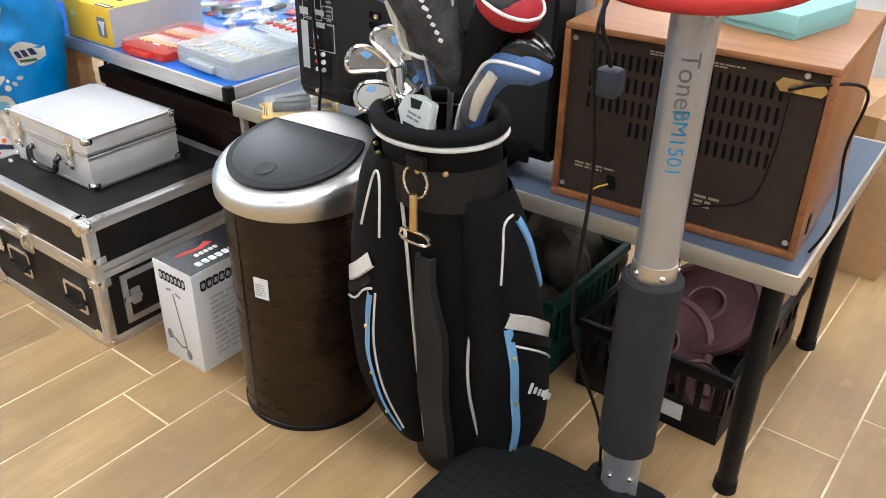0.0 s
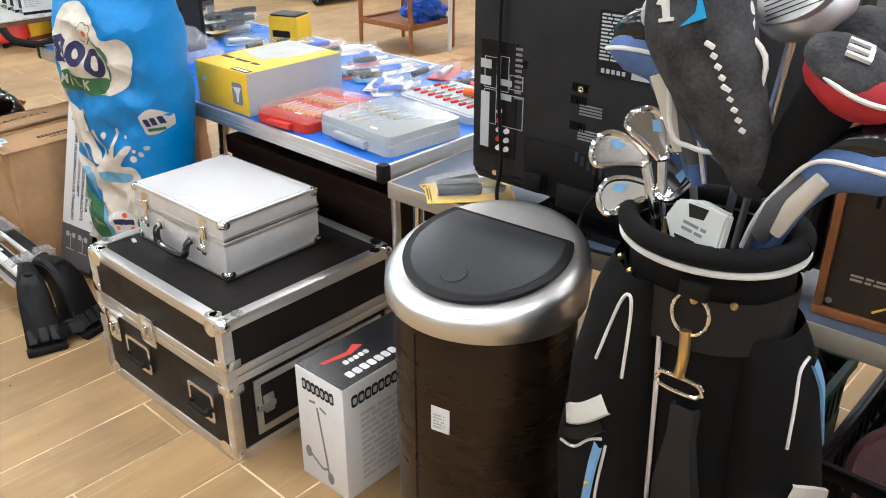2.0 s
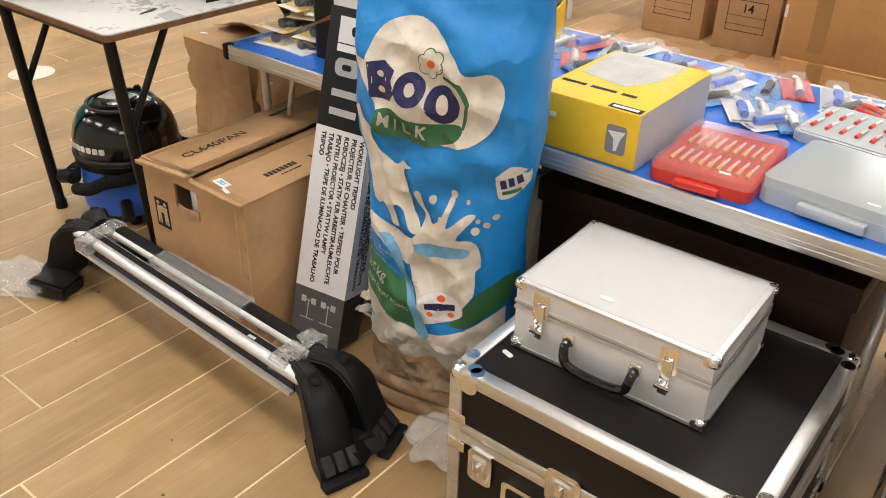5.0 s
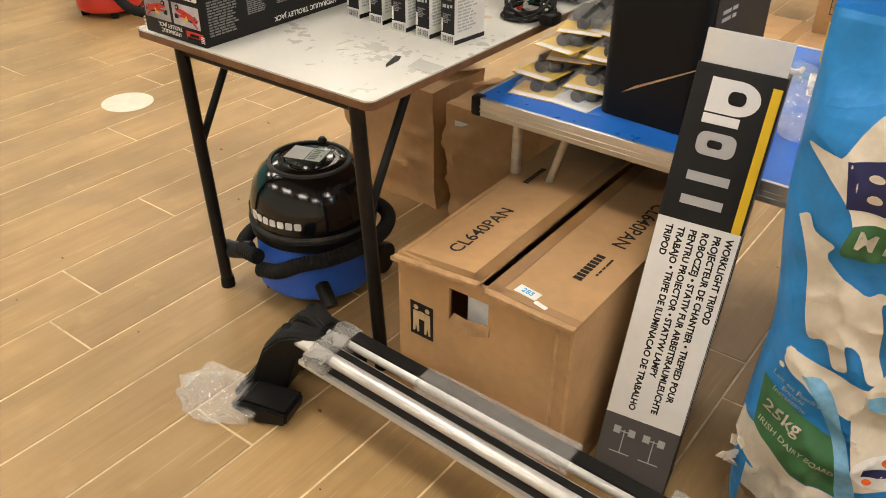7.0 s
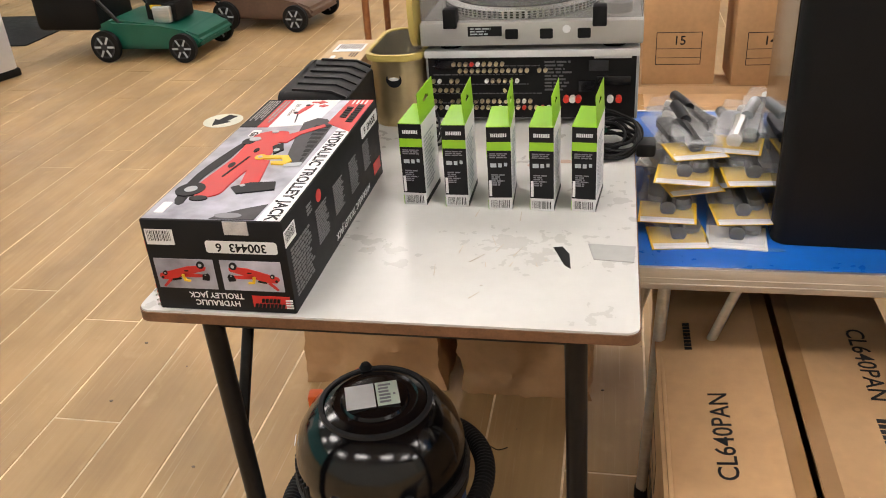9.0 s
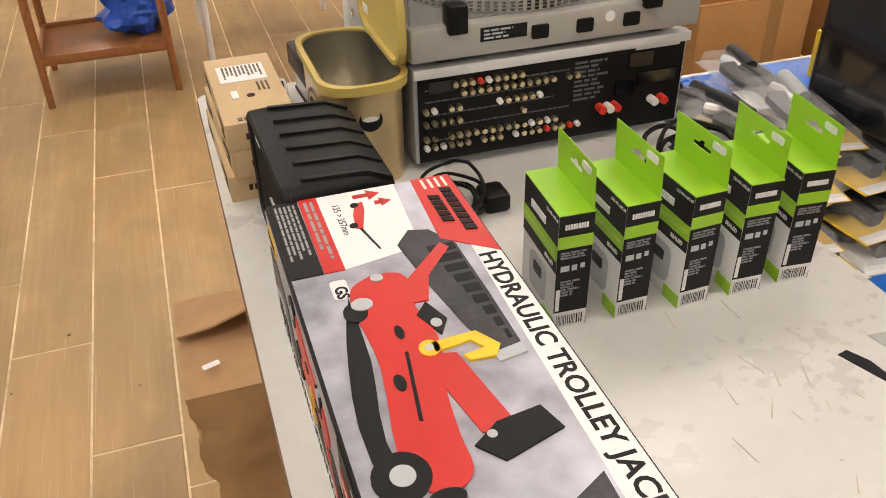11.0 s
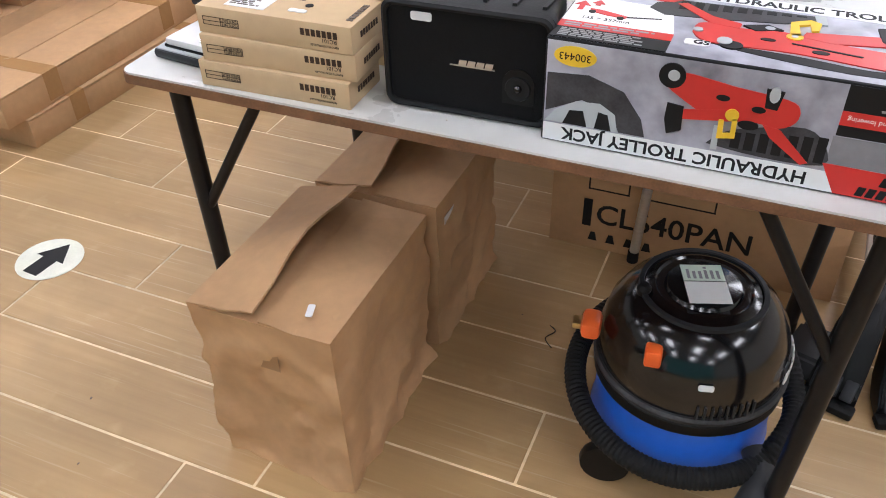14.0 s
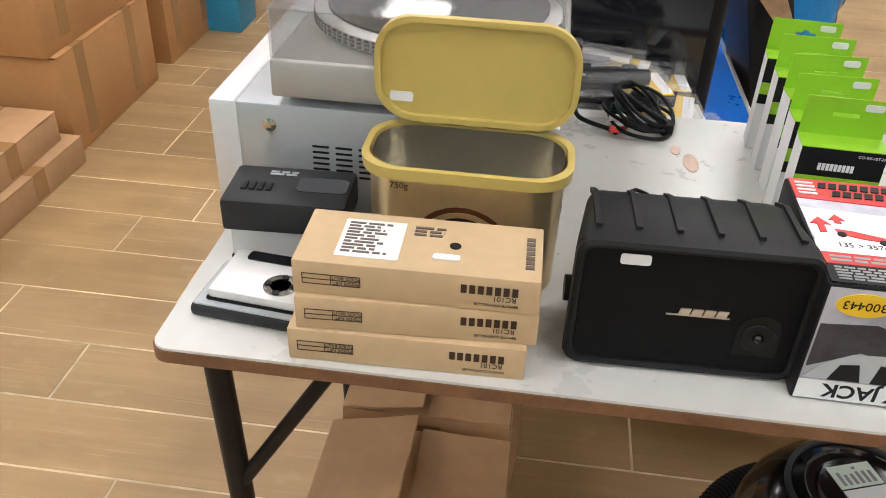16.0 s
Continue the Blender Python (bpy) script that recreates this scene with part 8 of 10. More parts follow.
    def dish(P, cx, cz, ww, hh, kind):
        base = part("recessed_" + kind, prism(BM(), rrect(ww, hh, 0.012), -0.002, 0.0045, P @ Matrix.Translation((cx, cz, 0))), CHROME, t)
        part("dish", prism(BM(), rrect(ww - 0.022, hh - 0.022, 0.008), 0.0045, 0.0052, P @ Matrix.Translation((cx, cz, 0))), INK if kind == "handle" else STEEL, base)
        if kind == "handle":
            bm = tube(BM(), [tuple(P @ Vector((cx - ww * 0.32, cz - 0.004, 0.006))), tuple(P @ Vector((cx - ww * 0.30, cz - 0.016, 0.016))), tuple(P @ Vector((cx + ww * 0.30, cz - 0.016, 0.016))), tuple(P @ Vector((cx + ww * 0.32, cz - 0.004, 0.006)))], 0.006, 8)
            part("grip", bm, BLK, base)
        else:
            part("butterfly", prism(BM(), [(-0.016, -0.018), (0.016, -0.018), (0.010, 0.0), (0.016, 0.018), (-0.016, 0.018), (-0.010, 0.0)], 0.005, 0.009, P @ Matrix.Translation((cx, cz, 0))), CHROME, base)
            part("latch_turn", box(BM(), -0.004, -0.012, 0.009, 0.004, 0.012, 0.016, 0.002, m=P @ Matrix.Translation((cx, cz, 0))), CHROME, base)
        bm = BM()
        for ax in (-1, 1):
            for az in (-1, 1):
                cyl(bm, P @ Vector((cx + ax * (ww / 2 - 0.007), cz + az * (hh / 2 - 0.007), 0.0045)), P @ Vector((cx + ax * (ww / 2 - 0.007), cz + az * (hh / 2 - 0.007), 0.006)), 0.003, 0.002, 8)
        part("rivets", bm, CHROME, base)

    dish(F, -0.035, zs, 0.070, 0.082, "latch")
    dish(F, -0.215, zs - 0.060, 0.055, 0.080, "latch")
    dish(F, -0.105, 0.135, 0.115, 0.085, "handle")
    dish(F, 0.175, 0.125, 0.105, 0.085, "handle")
    R = plane((w / 2, 0, 0), (0, 1, 0), (0, 0, 1))
    for a in ((-0.20, 0.185, 0.21, 0.203), (-0.20, 0.050, 0.21, 0.068), (-0.20, 0.068, -0.182, 0.185), (0.192, 0.068, 0.21, 0.185)):
        part("door_frame", prism(BM(), rect(*a), -0.001, 0.003, R), ALU, t)
    for y in (-0.165, 0.165):
        lt = part("door_latch", prism(BM(), rrect(0.030, 0.052, 0.006), 0.003, 0.008, R @ Matrix.Translation((y, 0.130, 0))), CHROME, t)
        part("latch_turn", prism(BM(), rrect(0.052, 0.018, 0.006), 0.008, 0.013, R @ Matrix.Translation((y - 0.01, 0.128, 0))), CHROME, lt)
    part("inner_panel", prism(BM(), rect(-0.182, 0.068, 0.192, 0.185), 0.0, 0.001, R), FCASE, t)
    sticker(t, Matrix.Translation((-0.235, -0.165, h - 0.003)) @ Matrix.Rotation(-0.3, 4, "Z"), 0.025, 0.010)
    return t


flight_case()


def silver_case():
    t = thing("silver_case", "small silver hard case with black handle, lying on the flight case", "case", pose(1.421, 0.176, 0.3845, 0, 0, 1.5))
    w, d, h, zs = 0.382, 0.288, 0.150, 0.098
    part("base_shell", box(BM(), -w / 2, -d / 2, 0, w / 2, d / 2, zs - 0.002, 0.003), SILVER, t)
    part("lid_shell", box(BM(), -w / 2, -d / 2, zs + 0.002, w / 2, d / 2, h, 0.003), SILVER, t)
    part("dark_gap", box(BM(), -w / 2 + 0.004, -d / 2 + 0.004, zs - 0.002, w / 2 - 0.004, d / 2 - 0.004, zs + 0.002), INK, t)
    part("white_top", prism(BM(), rect(-w / 2 + 0.010, -d / 2 + 0.010, w / 2 - 0.010, d / 2 - 0.010), h, h + 0.001), mat("white textured sheet", (0.56, 0.555, 0.55), 0.5, var=0.04), t)
    for z in (0.003, zs - 0.008, zs + 0.006, h - 0.004):
        for a in ((-w / 2 - 0.0015, -d / 2 - 0.0015, w / 2 + 0.0015, -d / 2), (-w / 2 - 0.0015, d / 2, w / 2 + 0.0015, d / 2 + 0.0015), (w / 2, -d / 2, w / 2 + 0.0015, d / 2), (-w / 2 - 0.0015, -d / 2, -w / 2, d / 2)):
            part("edge_strip", box(BM(), a[0], a[1], z - 0.003, a[2], a[3], z + 0.004), ALU, t)
    for sx in (-1, 1):
        for sy in (-1, 1):
            for z in (0.010, h - 0.010):
                c = part("corner_cap", blob(BM(), (sx * (w / 2 - 0.006), sy * (d / 2 - 0.006), z), (0.013, 0.013, 0.0125), 2), CHROME, t)
                bm = BM()
                cyl(bm, (sx * (w / 2 - 0.012), sy * (d / 2), z), (sx * (w / 2 - 0.012), sy * (d / 2 + 0.0035), z), 0.009, 0.009, 14)
                cyl(bm, (sx * (w / 2), sy * (d / 2 - 0.012), z), (sx * (w / 2 + 0.0035), sy * (d / 2 - 0.012), z), 0.009, 0.009, 14)
                part("stud", bm, CHROME, c)
    F = plane((0, -d / 2, 0), (1, 0, 0), (0, 0, 1))
    for x in (-0.135, 0.115):
        l = part("latch", prism(BM(), rrect(0.032, 0.050, 0.003), 0.0, 0.004, F @ Matrix.Translation((x, zs + 0.016, 0))), CHROME, t)
        part("hasp", box(BM(), -0.009, -0.052, 0.004, 0.009, 0.02, 0.010, 0.002, m=F @ Matrix.Translation((x, zs, 0))), CHROME, l)
        part("hasp_lip", box(BM(), -0.014, -0.038, 0.009, 0.014, -0.026, 0.018, 0.002, m=F @ Matrix.Translation((x, zs, 0))), CHROME, l)
    hp = [(-0.066, 0.070, 0.004), (-0.066, 0.060, 0.020), (-0.055, 0.030, 0.024), (0.0, 0.024, 0.026), (0.055, 0.030, 0.024), (0.066, 0.060, 0.020), (0.066, 0.070, 0.004)]
    hd = part("handle", tube(BM(), [tuple(F @ Vector(p) + Vector((-0.005, 0, 0))) for p in hp], 0.009, 10), BLKGLOSS, t)
    for x in (-0.066, 0.066):
        part("handle_mount", box(BM(), x - 0.016, -d / 2 - 0.010, 0.060, x + 0.006, -d / 2, 0.082, 0.002), CHROME, hd)
    sticker(t, Matrix.Translation((-0.03, -0.10, h + 0.001)), 0.028, 0.011)


silver_case()


def scooter_box():
    t = thing("scooter_box", "white printed kick scooter carton with black top", "box", pose(1.978, 0.166, 0, 0, 0, 1))
    w, d, h = 0.155, 0.335, 0.300
    part("carton", box(BM(), -w / 2, -d / 2, 0, w / 2, d / 2, h, 0.003), PAPER, t)
    T = Matrix.Translation((0, 0, h))
    decal("black_top", [rect(-w / 2 + 0.002, -d / 2 + 0.002, w / 2 - 0.002, d / 2 - 0.002)], mat("black glossy card", (0.02, 0.02, 0.021), 0.22, var=0.2), t, T, 0)
    F = plane((0, -d / 2, 0), (1, 0, 0), (0, 0, 1))
    R = plane((w / 2, 0, 0), (0, 1, 0), (0, 0, 1))
    bm, bg = BM(), BM()
    for P, x0, z, s in ((F, -0.055, 0.262, 0.0148), (R, -0.145, 0.258, 0.0200)):
        for i in range(7):
            prism(bm, rrect(s * 0.92, 0.030, 0.006), 0.0002, 0.0009, P @ Matrix.Translation((x0 + i * s + s / 2, z, 0)))
            prism(bg, rrect(s * 0.55, 0.016, 0.004), 0.0002, 0.0014, P @ Matrix.Translation((x0 + i * s + s / 2, z, 0)))
    part("logo_print", bm, INK, t)
    part("logo_print", bg, LTGREY, t)
    bm = BM()
    for i in range(7):
        prism(bm, rrect(0.022, 0.017, 0.005), 0.0002, 0.0014, T @ Matrix.Translation((0.045, -0.115 + i * 0.0215, 0)) @ Matrix.Rotation(0.0, 4, "Z"))
    for i in range(5):
        prism(bm, rrect(0.014, 0.012, 0.004), 0.0002, 0.0014, T @ Matrix.Translation((0.005, -0.09 + i * 0.015, 0)))
    textbars(bm, T, -0.02, 0.10, 0.02, 0.13, 3, seed=111)
    part("top_print", bm, PAPER, t)
    decal("red_swoosh", [[(-0.035, -0.13), (-0.025, -0.13), (-0.012, -0.06), (-0.022, -0.015), (-0.040, -0.03), (-0.026, -0.06)]], RED, t, T, 1)
    bm = BM()
    for pts in (((-0.010, 0.215), (0.012, 0.08), (0.016, 0.045)), ((-0.045, 0.075), (-0.005, 0.048), (0.014, 0.055)), ((-0.035, 0.222), (-0.015, 0.226)), ((0.0, 0.220), (0.020, 0.212))):
        for a, b in zip(pts, pts[1:]):
            A, B2 = Vector(a), Vector(b)
            n = Vector((-(B2 - A).y, (B2 - A).x)).normalized() * 0.0028
            prism(bm, [tuple(A - n), tuple(B2 - n), tuple(B2 + n), tuple(A + n)], 0.0002, 0.0009, F)
    for x, z in ((-0.050, 0.075), (0.022, 0.034)):
        prism(bm, oval(x, z, 0.010, 0.016, 18), 0.0002, 0.0009, F)
    part("scooter_drawing", bm, MIDGREY, t)
    part("side_print", textbars(BM(), R, -0.12, 0.03, 0.12, 0.22, 12, 0.6, seed=112, z=0.0008), mat("pale grey print", (0.55, 0.55, 0.56), 0.5), t)


scooter_box()


def touch_bin():
    t = thing("kitchen_bin", "dark bronze cylindrical touch bin with brushed steel lid ring", "bin", pose(2.322, 0.142, 0) @ Matrix.Diagonal((1.035, 1.035, 1.015, 1)))
    part("body", lathe(BM(), [(0.158, 0.0), (0.163, 0.006), (0.166, 0.574), (0.164, 0.578), (0.12, 0.578)], 64), BRONZE, t)
    part("base_ring", lathe(BM(), [(0.160, 0.0), (0.1665, 0.002), (0.1665, 0.014), (0.162, 0.016)], 64), BLK, t)
    bm = lathe(BM(), [(0.164, 0.573), (0.174, 0.570), (0.179, 0.572), (0.1815, 0.578), (0.1825, 0.612), (0.1815, 0.648), (0.178, 0.668), (0.171, 0.682), (0.161, 0.691), (0.150, 0.695), (0.140, 0.694)], 72)
    for v in bm.verts:
        f = max(0.0, (v.co.z - 0.58) / 0.115)
        if f > 0:
            v.co.z = 0.58 + 0.077 * f + 0.225 * v.co.y * f
    part("lid_ring", bm, STEEL, t, "brushed steel lid ring")
    m = pose(0, 0, 0.6545, 12.7, 0, 0)
    rot = Matrix.Rotation(radians(4), 4, "Z")
    def flat(r):
        return [(r * math.cos(k * math.tau / 60), min(r * math.sin(k * math.tau / 60), r * 0.52)) for k in range(60)]
    part("steel_shoulder", prism(BM(), oval(0, 0, 0.151, 0.151, 60), -0.006, 0.0015, m), STEEL, t)
    part("flap_rim", prism(BM(), flat(0.150), 0.001, 0.010, m @ rot), BLK, t)
    bm = BM()
    rings = []
    for s, z in ((0.138, 0.008), (0.134, 0.012), (0.10, 0.015), (0.06, 0.016), (0.012, 0.0165)):
        rings.append([bm.verts.new((m @ rot) @ Vector((x, y, z))) for x, y in flat(s)])
    for a, b in zip(rings, rings[1:]):
        for k in range(60):
            bm.faces.new((a[k], a[(k + 1) % 60], b[(k + 1) % 60], b[k]))
    bm.faces.new(rings[-1])
    fl = part("flap", bm, mat("satin dark grey flap", (0.035, 0.037, 0.040), 0.30, var=0.1), t)
    part("push_dimple", lathe(BM(), [(0.024, 0.0008), (0.022, 0.002), (0.010, 0.0008), (0.001, 0.0005)], 28, m=m @ rot @ Matrix.Translation((0.0, -0.095, 0.0150))), GREYP, fl)
    for a, col in ((-77, PAPER),):
        x, y = math.cos(radians(a)), math.sin(radians(a))
        P = plane((0.1663 * x, 0.1663 * y, 0.395), (-y, x, 0), (0, 0, 1))
        decal("paper_label", [rect(-0.018, -0.026, 0.018, 0.026)], col, t, P, 2)
        part("label_print", textbars(BM(), P, -0.014, -0.02, 0.014, 0.012, 5, 0.8, seed=121, z=0.0022), LTGREY, t)
    a = radians(-97)
    part("body_seam", box(BM(), -0.0012, -0.0008, 0.015, 0.0012, 0.0008, 0.55, m=Matrix.Translation((0.1665 * math.cos(a), 0.1665 * math.sin(a), 0)) @ Matrix.Rotation(a + math.pi / 2, 4, "Z")), INK, t)


touch_bin()


def vibration_trainer():
    t = thing("vibration_plate", "silver post vibration trainer with red foam handle ring and black platform", "exercise machine", pose(3.15, 0.21, 0))
    r = 0.0375
    part("platform", prism(BM(), [(x, y - 0.29) for x, y in rrect(0.62, 0.56, 0.16, 8)], 0.02, 0.125), BLK, t)
    part("platform_mat", prism(BM(), [(x, y - 0.29) for x, y in rrect(0.59, 0.53, 0.15, 8)], 0.125, 0.138), RUBBER, t, "dimpled black rubber mat")
    bm = BM()
    for i in range(20):
        for j in range(18):
            x, y = -0.27 + i * 0.0285, -0.53 + j * 0.0285
            if (abs(x) / 0.28) ** 4 + (abs(y + 0.29) / 0.25) ** 4 < 1:
                box(bm, x - 0.008, y - 0.008, 0.138, x + 0.008, y + 0.008, 0.1405)
    tagged(part("mat_dimples", bm, RUBBER, t), kind="stuff")
    for x in (-0.22, 0.22):
        for y in (-0.48, -0.10):
            C("foot", RUBBER, t, (x, y, 0), (x, y, 0.021), 0.03)
    part("post_base", box(BM(), -0.09, -0.07, 0.0, 0.09, 0.07, 0.10, 0.02), BLK, t)
    post = C("post", TUBEGREY, t, (0, 0, 0.10), (0, 0, 1.15), r, n=36)
    part("collar", cyl(BM(), (0, 0, 0.632), (0, 0, 0.665), r + 0.0025, n=36), STEEL, post)
    bm = BM()
    for a in (-115, -45, 30):
        x, y = (r + 0.002) * math.cos(radians(a)), (r + 0.002) * math.sin(radians(a))
        blob(bm, (x, y, 0.648), (0.006, 0.006, 0.006))
    for a in (-100, -40):
        blob(bm, ((r + 0.001) * math.cos(radians(a)), (r + 0.001) * math.sin(radians(a)), 0.175), (0.006, 0.006, 0.006))
    part("bolts", bm, CHROME, post)
    part("foam_sleeve", lathe(BM(), [(0.048, 0.238), (0.0555, 0.243), (0.0555, 0.628), (0.050, 0.634), (0.040, 0.634)], 40), mat("dark grey foam", (0.030, 0.031, 0.033), 0.8, var=0.15, bump=0.2, bscale=400), t, "dark grey foam sleeve")
    # post lettering wraps the tube
    for s, size, z, m2 in (("Toner", 0.043, 0.990, MIDGREY), ("BM1501", 0.034, 0.897, CYAN)):
        o = letters(s, size, m2, post, Matrix.Translation((z, 0, 0)), "CENTER", 0.0, lift=0)
        bm = BM()
        bm.from_mesh(o.data)
        for _ in range(4):
            bmesh.ops.triangulate(bm, faces=list(bm.faces))
            bmesh.ops.subdivide_edges(bm, edges=[e for e in bm.edges if e.calc_length() > 0.006], cuts=1)
        bmesh.ops.triangulate(bm, faces=list(bm.faces))
        bm.to_mesh(o.data)
        bm.free()
        for v in o.data.vertices:
            a = radians(-66) + v.co.y / r
            zz = 2 * z - v.co.x
            v.co = Vector(((r + 0.0006) * math.cos(a), (r + 0.0006) * math.sin(a), zz))
    tilt = pose(-0.02, 0.04, 1.178, 18, 0, 0)
    pts = [tuple(tilt @ Vector((0.185 * math.cos(k * math.tau / 16), 0.129 * math.sin(k * math.tau / 16) - 0.02, 0))) for k in range(16)]
    ring = part("handle_ring", tube(BM(), pts, 0.0195, 16, 5, closed=True), REDFOAM, t, "red foam handle ring")
    for s in (-1, 1):
        part("spoke", tube(BM(), [tuple(tilt @ Vector((s * 0.055, -0.140, 0.0))), tuple(tilt @ Vector((s * 0.072, -0.06, 0.010))), tuple(tilt @ Vector((s * 0.065, 0.03, 0.008))), tuple(tilt @ Vector((s * 0.05, 0.095, 0.0)))], 0.013, 12), REDFOAM, ring)
    part("console", prism(BM(), [(x * (1 - 0.9 * (y > 0) * 0.1), y - 0.02) for x, y in rrect(0.115, 0.17, 0.025, 5)], -0.015, 0.020, tilt), mat("red console shell", (0.50, 0.03, 0.03), 0.35, var=0.08), t)
    pn = part("console_panel", prism(BM(), [(x, y - 0.02) for x, y in rrect(0.102, 0.158, 0.023, 5)], 0.020, 0.0225, tilt), mat("grey membrane panel", (0.20, 0.20, 0.21), 0.4, var=0.1), t)
    bm = BM()
    for x, y in ((-0.029, -0.05), (0.029, -0.05), (-0.029, -0.076), (0.029, -0.076)):
        prism(bm, oval(x, y, 0.014, 0.009, 14), 0.0225, 0.0235, tilt)
    prism(bm, rect(-0.006, -0.06, 0.006, -0.035), 0.0225, 0.0235, tilt)
    part("keys", bm, WHITEP, pn)
    bm = BM()
    for i in range(11):
        prism(bm, rect(-0.043 + i * 0.0078, 0.0, -0.038 + i * 0.0078, 0.004), 0.0225, 0.0232, tilt)
        prism(bm, rect(-0.043 + i * 0.0078, 0.03, -0.039 + i * 0.0078, 0.034), 0.0225, 0.0232, tilt)
    part("key_print", bm, LTGREY, pn)
    part("mains_cord", tube(BM(), [tuple(tilt @ Vector((-0.065, -0.135, 0.018))), (-0.085, -0.150, 1.07), (-0.080, -0.12, 0.85), (-0.085, -0.12, 0.55), (-0.08, 0.05, 0.20), (-0.03, 0.02, 0.012), (0.10, 0.07, 0.006), (0.09, 0.16, 0.006)], 0.0036, 8), BLK, t)
    part("mains_cord", tube(BM(), [tuple(tilt @ Vector((-0.085, -0.128, 0.018))), (-0.085, -0.135, 1.09), (-0.072, -0.128, 1.05), (-0.068, -0.126, 1.022)], 0.0036, 8), BLK, t)
    part("plug", box(BM(), -0.086, -0.146, 0.982, -0.048, -0.108, 1.026, 0.009), mat("dark blue grey plug", (0.03, 0.035, 0.045), 0.4, var=0.1), t)


vibration_trainer()


def golf_bag():
    base, top = Vector((2.755, 0.215, 0.0)), Vector((2.750, 0.105, 0.850))
    ax = (top - base)
    t = thing("golf_bag", "black golf bag with white piping and pale blue trim", "golf bag", pose(base.x, base.y, 0))
    T = Vector((top.x - base.x, top.y - base.y, 0))

    def at(ang, z, k=1.0, out=0.0):
        v = z / 0.85
        rx, ry = 0.110 + 0.002 * v + 0.004 * math.sin(v * 9), 0.103 + 0.001 * v
        a = radians(ang)
        c = T * v
        return Vector((c.x + (rx * k + out) * math.cos(a), c.y + (ry * k + out) * math.sin(a), z))

    def skin(z0, z1, k, out, n=48, nz=16, a0=0, a1=360, close=True):
        bm = BM()
        rings = []
        for j in range(nz + 1):
            z = z0 + (z1 - z0) * j / nz
            row = []
            for i in range(n + (0 if close else 1)):
                an = a0 + (a1 - a0) * i / n
                w = 0.004 * noise.noise(Vector((an * 0.05, z * 12, 2)))
                row.append(bm.verts.new(at(an, z, k, out + w)))
            rings.append(row)
        for a, b in zip(rings, rings[1:]):
            m = len(a)
            for i in range(m if close else m - 1):
                bm.faces.new((a[i], a[(i + 1) % m], b[(i + 1) % m], b[i]))
        return bm, rings

    bm, rings = skin(0.004, 0.845, 1.0, 0)
    bm.faces.new(rings[0][::-1])
    part("bag_body", bm, FABRIC, t)
    bm, rings = skin(0.0, 0.075, 1.0, 0.006, nz=3)
    bm.faces.new(rings[0][::-1])
    part("base_cup", bm, BLK, t)
    bm, rings = skin(0.715, 0.800, 1.0, 0.007, nz=4)
    part("collar", bm, mat("black leatherette", (0.018, 0.017, 0.017), 0.5, var=0.2, bump=0.2, bscale=200), t)
    part("rim_padding", tube(BM(), [tuple(at(k * 18, 0.864, 1, 0.004)) for k in range(20)], 0.015, 12, 3, closed=True), FABRIC, t)
    part("white_piping", tube(BM(), [tuple(at(k * 18, 0.845, 1, 0.011)) for k in range(20)], 0.0052, 8, 3, closed=True), WHITETRIM, t)
    part("well_floor", prism(BM(), [tuple(at(k * 18, 0.80, 0.95).xy) for k in range(20)], 0.795, 0.800), INK, t)
    # side pockets
    def pocket(a0, a1, zz0, zz1, bulge):
        def on(u, v, lift=0.0):
            f = max(0, math.sin(math.pi * u)) ** 0.45 * max(0, math.sin(math.pi * (0.05 + 0.93 * v))) ** 0.55
            o = bulge * f * (1.15 - 0.5 * v) + 0.006 * noise.noise(Vector((u * 4, v * 7, a0)))
            return at(a0 + (a1 - a0) * u, zz0 + (zz1 - zz0) * v, 1, 0.002 + o + lift)
        n, nz = 20, 30
        bm = BM()
        rows = [[bm.verts.new(on(i / n, j / nz)) for i in range(n + 1)] for j in range(nz + 1)]
        for j in range(nz):
            for i in range(n):
                bm.faces.new((rows[j][i], rows[j][i + 1], rows[j + 1][i + 1], rows[j + 1][i]))
        part("side_pocket", bm, FABRIC, t)
        return on

    def band(name, on, path, wide, material, lift=0.004, label=""):
        """A flat strip of cloth laid along (u, v) on a pocket."""
        S = spline([(u, v, 0) for u, v in path], 6)
        bm = BM()
        prev = None
        for i, p in enumerate(S):
            d = on(*S[min(i + 1, len(S) - 1)].xy) - on(*S[max(i - 1, 0)].xy)
            c = on(p.x, p.y, lift)
            out = Vector((c.x - T.x * c.z / 0.85, c.y - T.y * c.z / 0.85, 0)).normalized()
            side = d.normalized().cross(out).normalized() * wide / 2
            row = [bm.verts.new(c + side - out * 0.003), bm.verts.new(c + side * 0.85 + out * 0.0015), bm.verts.new(c - side * 0.85 + out * 0.0015), bm.verts.new(c - side - out * 0.003)]
            if prev:
                for k in range(3):
                    bm.faces.new((prev[k], prev[k + 1], row[k + 1], row[k]))
            prev = row
        return part(name, bm, material, t, label)

    def line(on, path):
        part("pocket_piping", tube(BM(), [tuple(on(u, v, 0.002)) for u, v in path], 0.0025, 8, 5), WHITETRIM, t)

    def studs(on, path):
        for u, v in path:
            part("stud", blob(BM(), on(u, v, 0.006), (0.0055, 0.0055, 0.0055), 1), BRASS, t)

    VINYL = mat("off white vinyl", (0.60, 0.58, 0.53), 0.5, var=0.1)
    right = pocket(320, 412, 0.05, 0.74, 0.104)
    band("trim_strip", right, [(0.24, 0.06), (0.245, 0.25), (0.25, 0.45), (0.245, 0.62)], 0.020, TRIMBLUE)
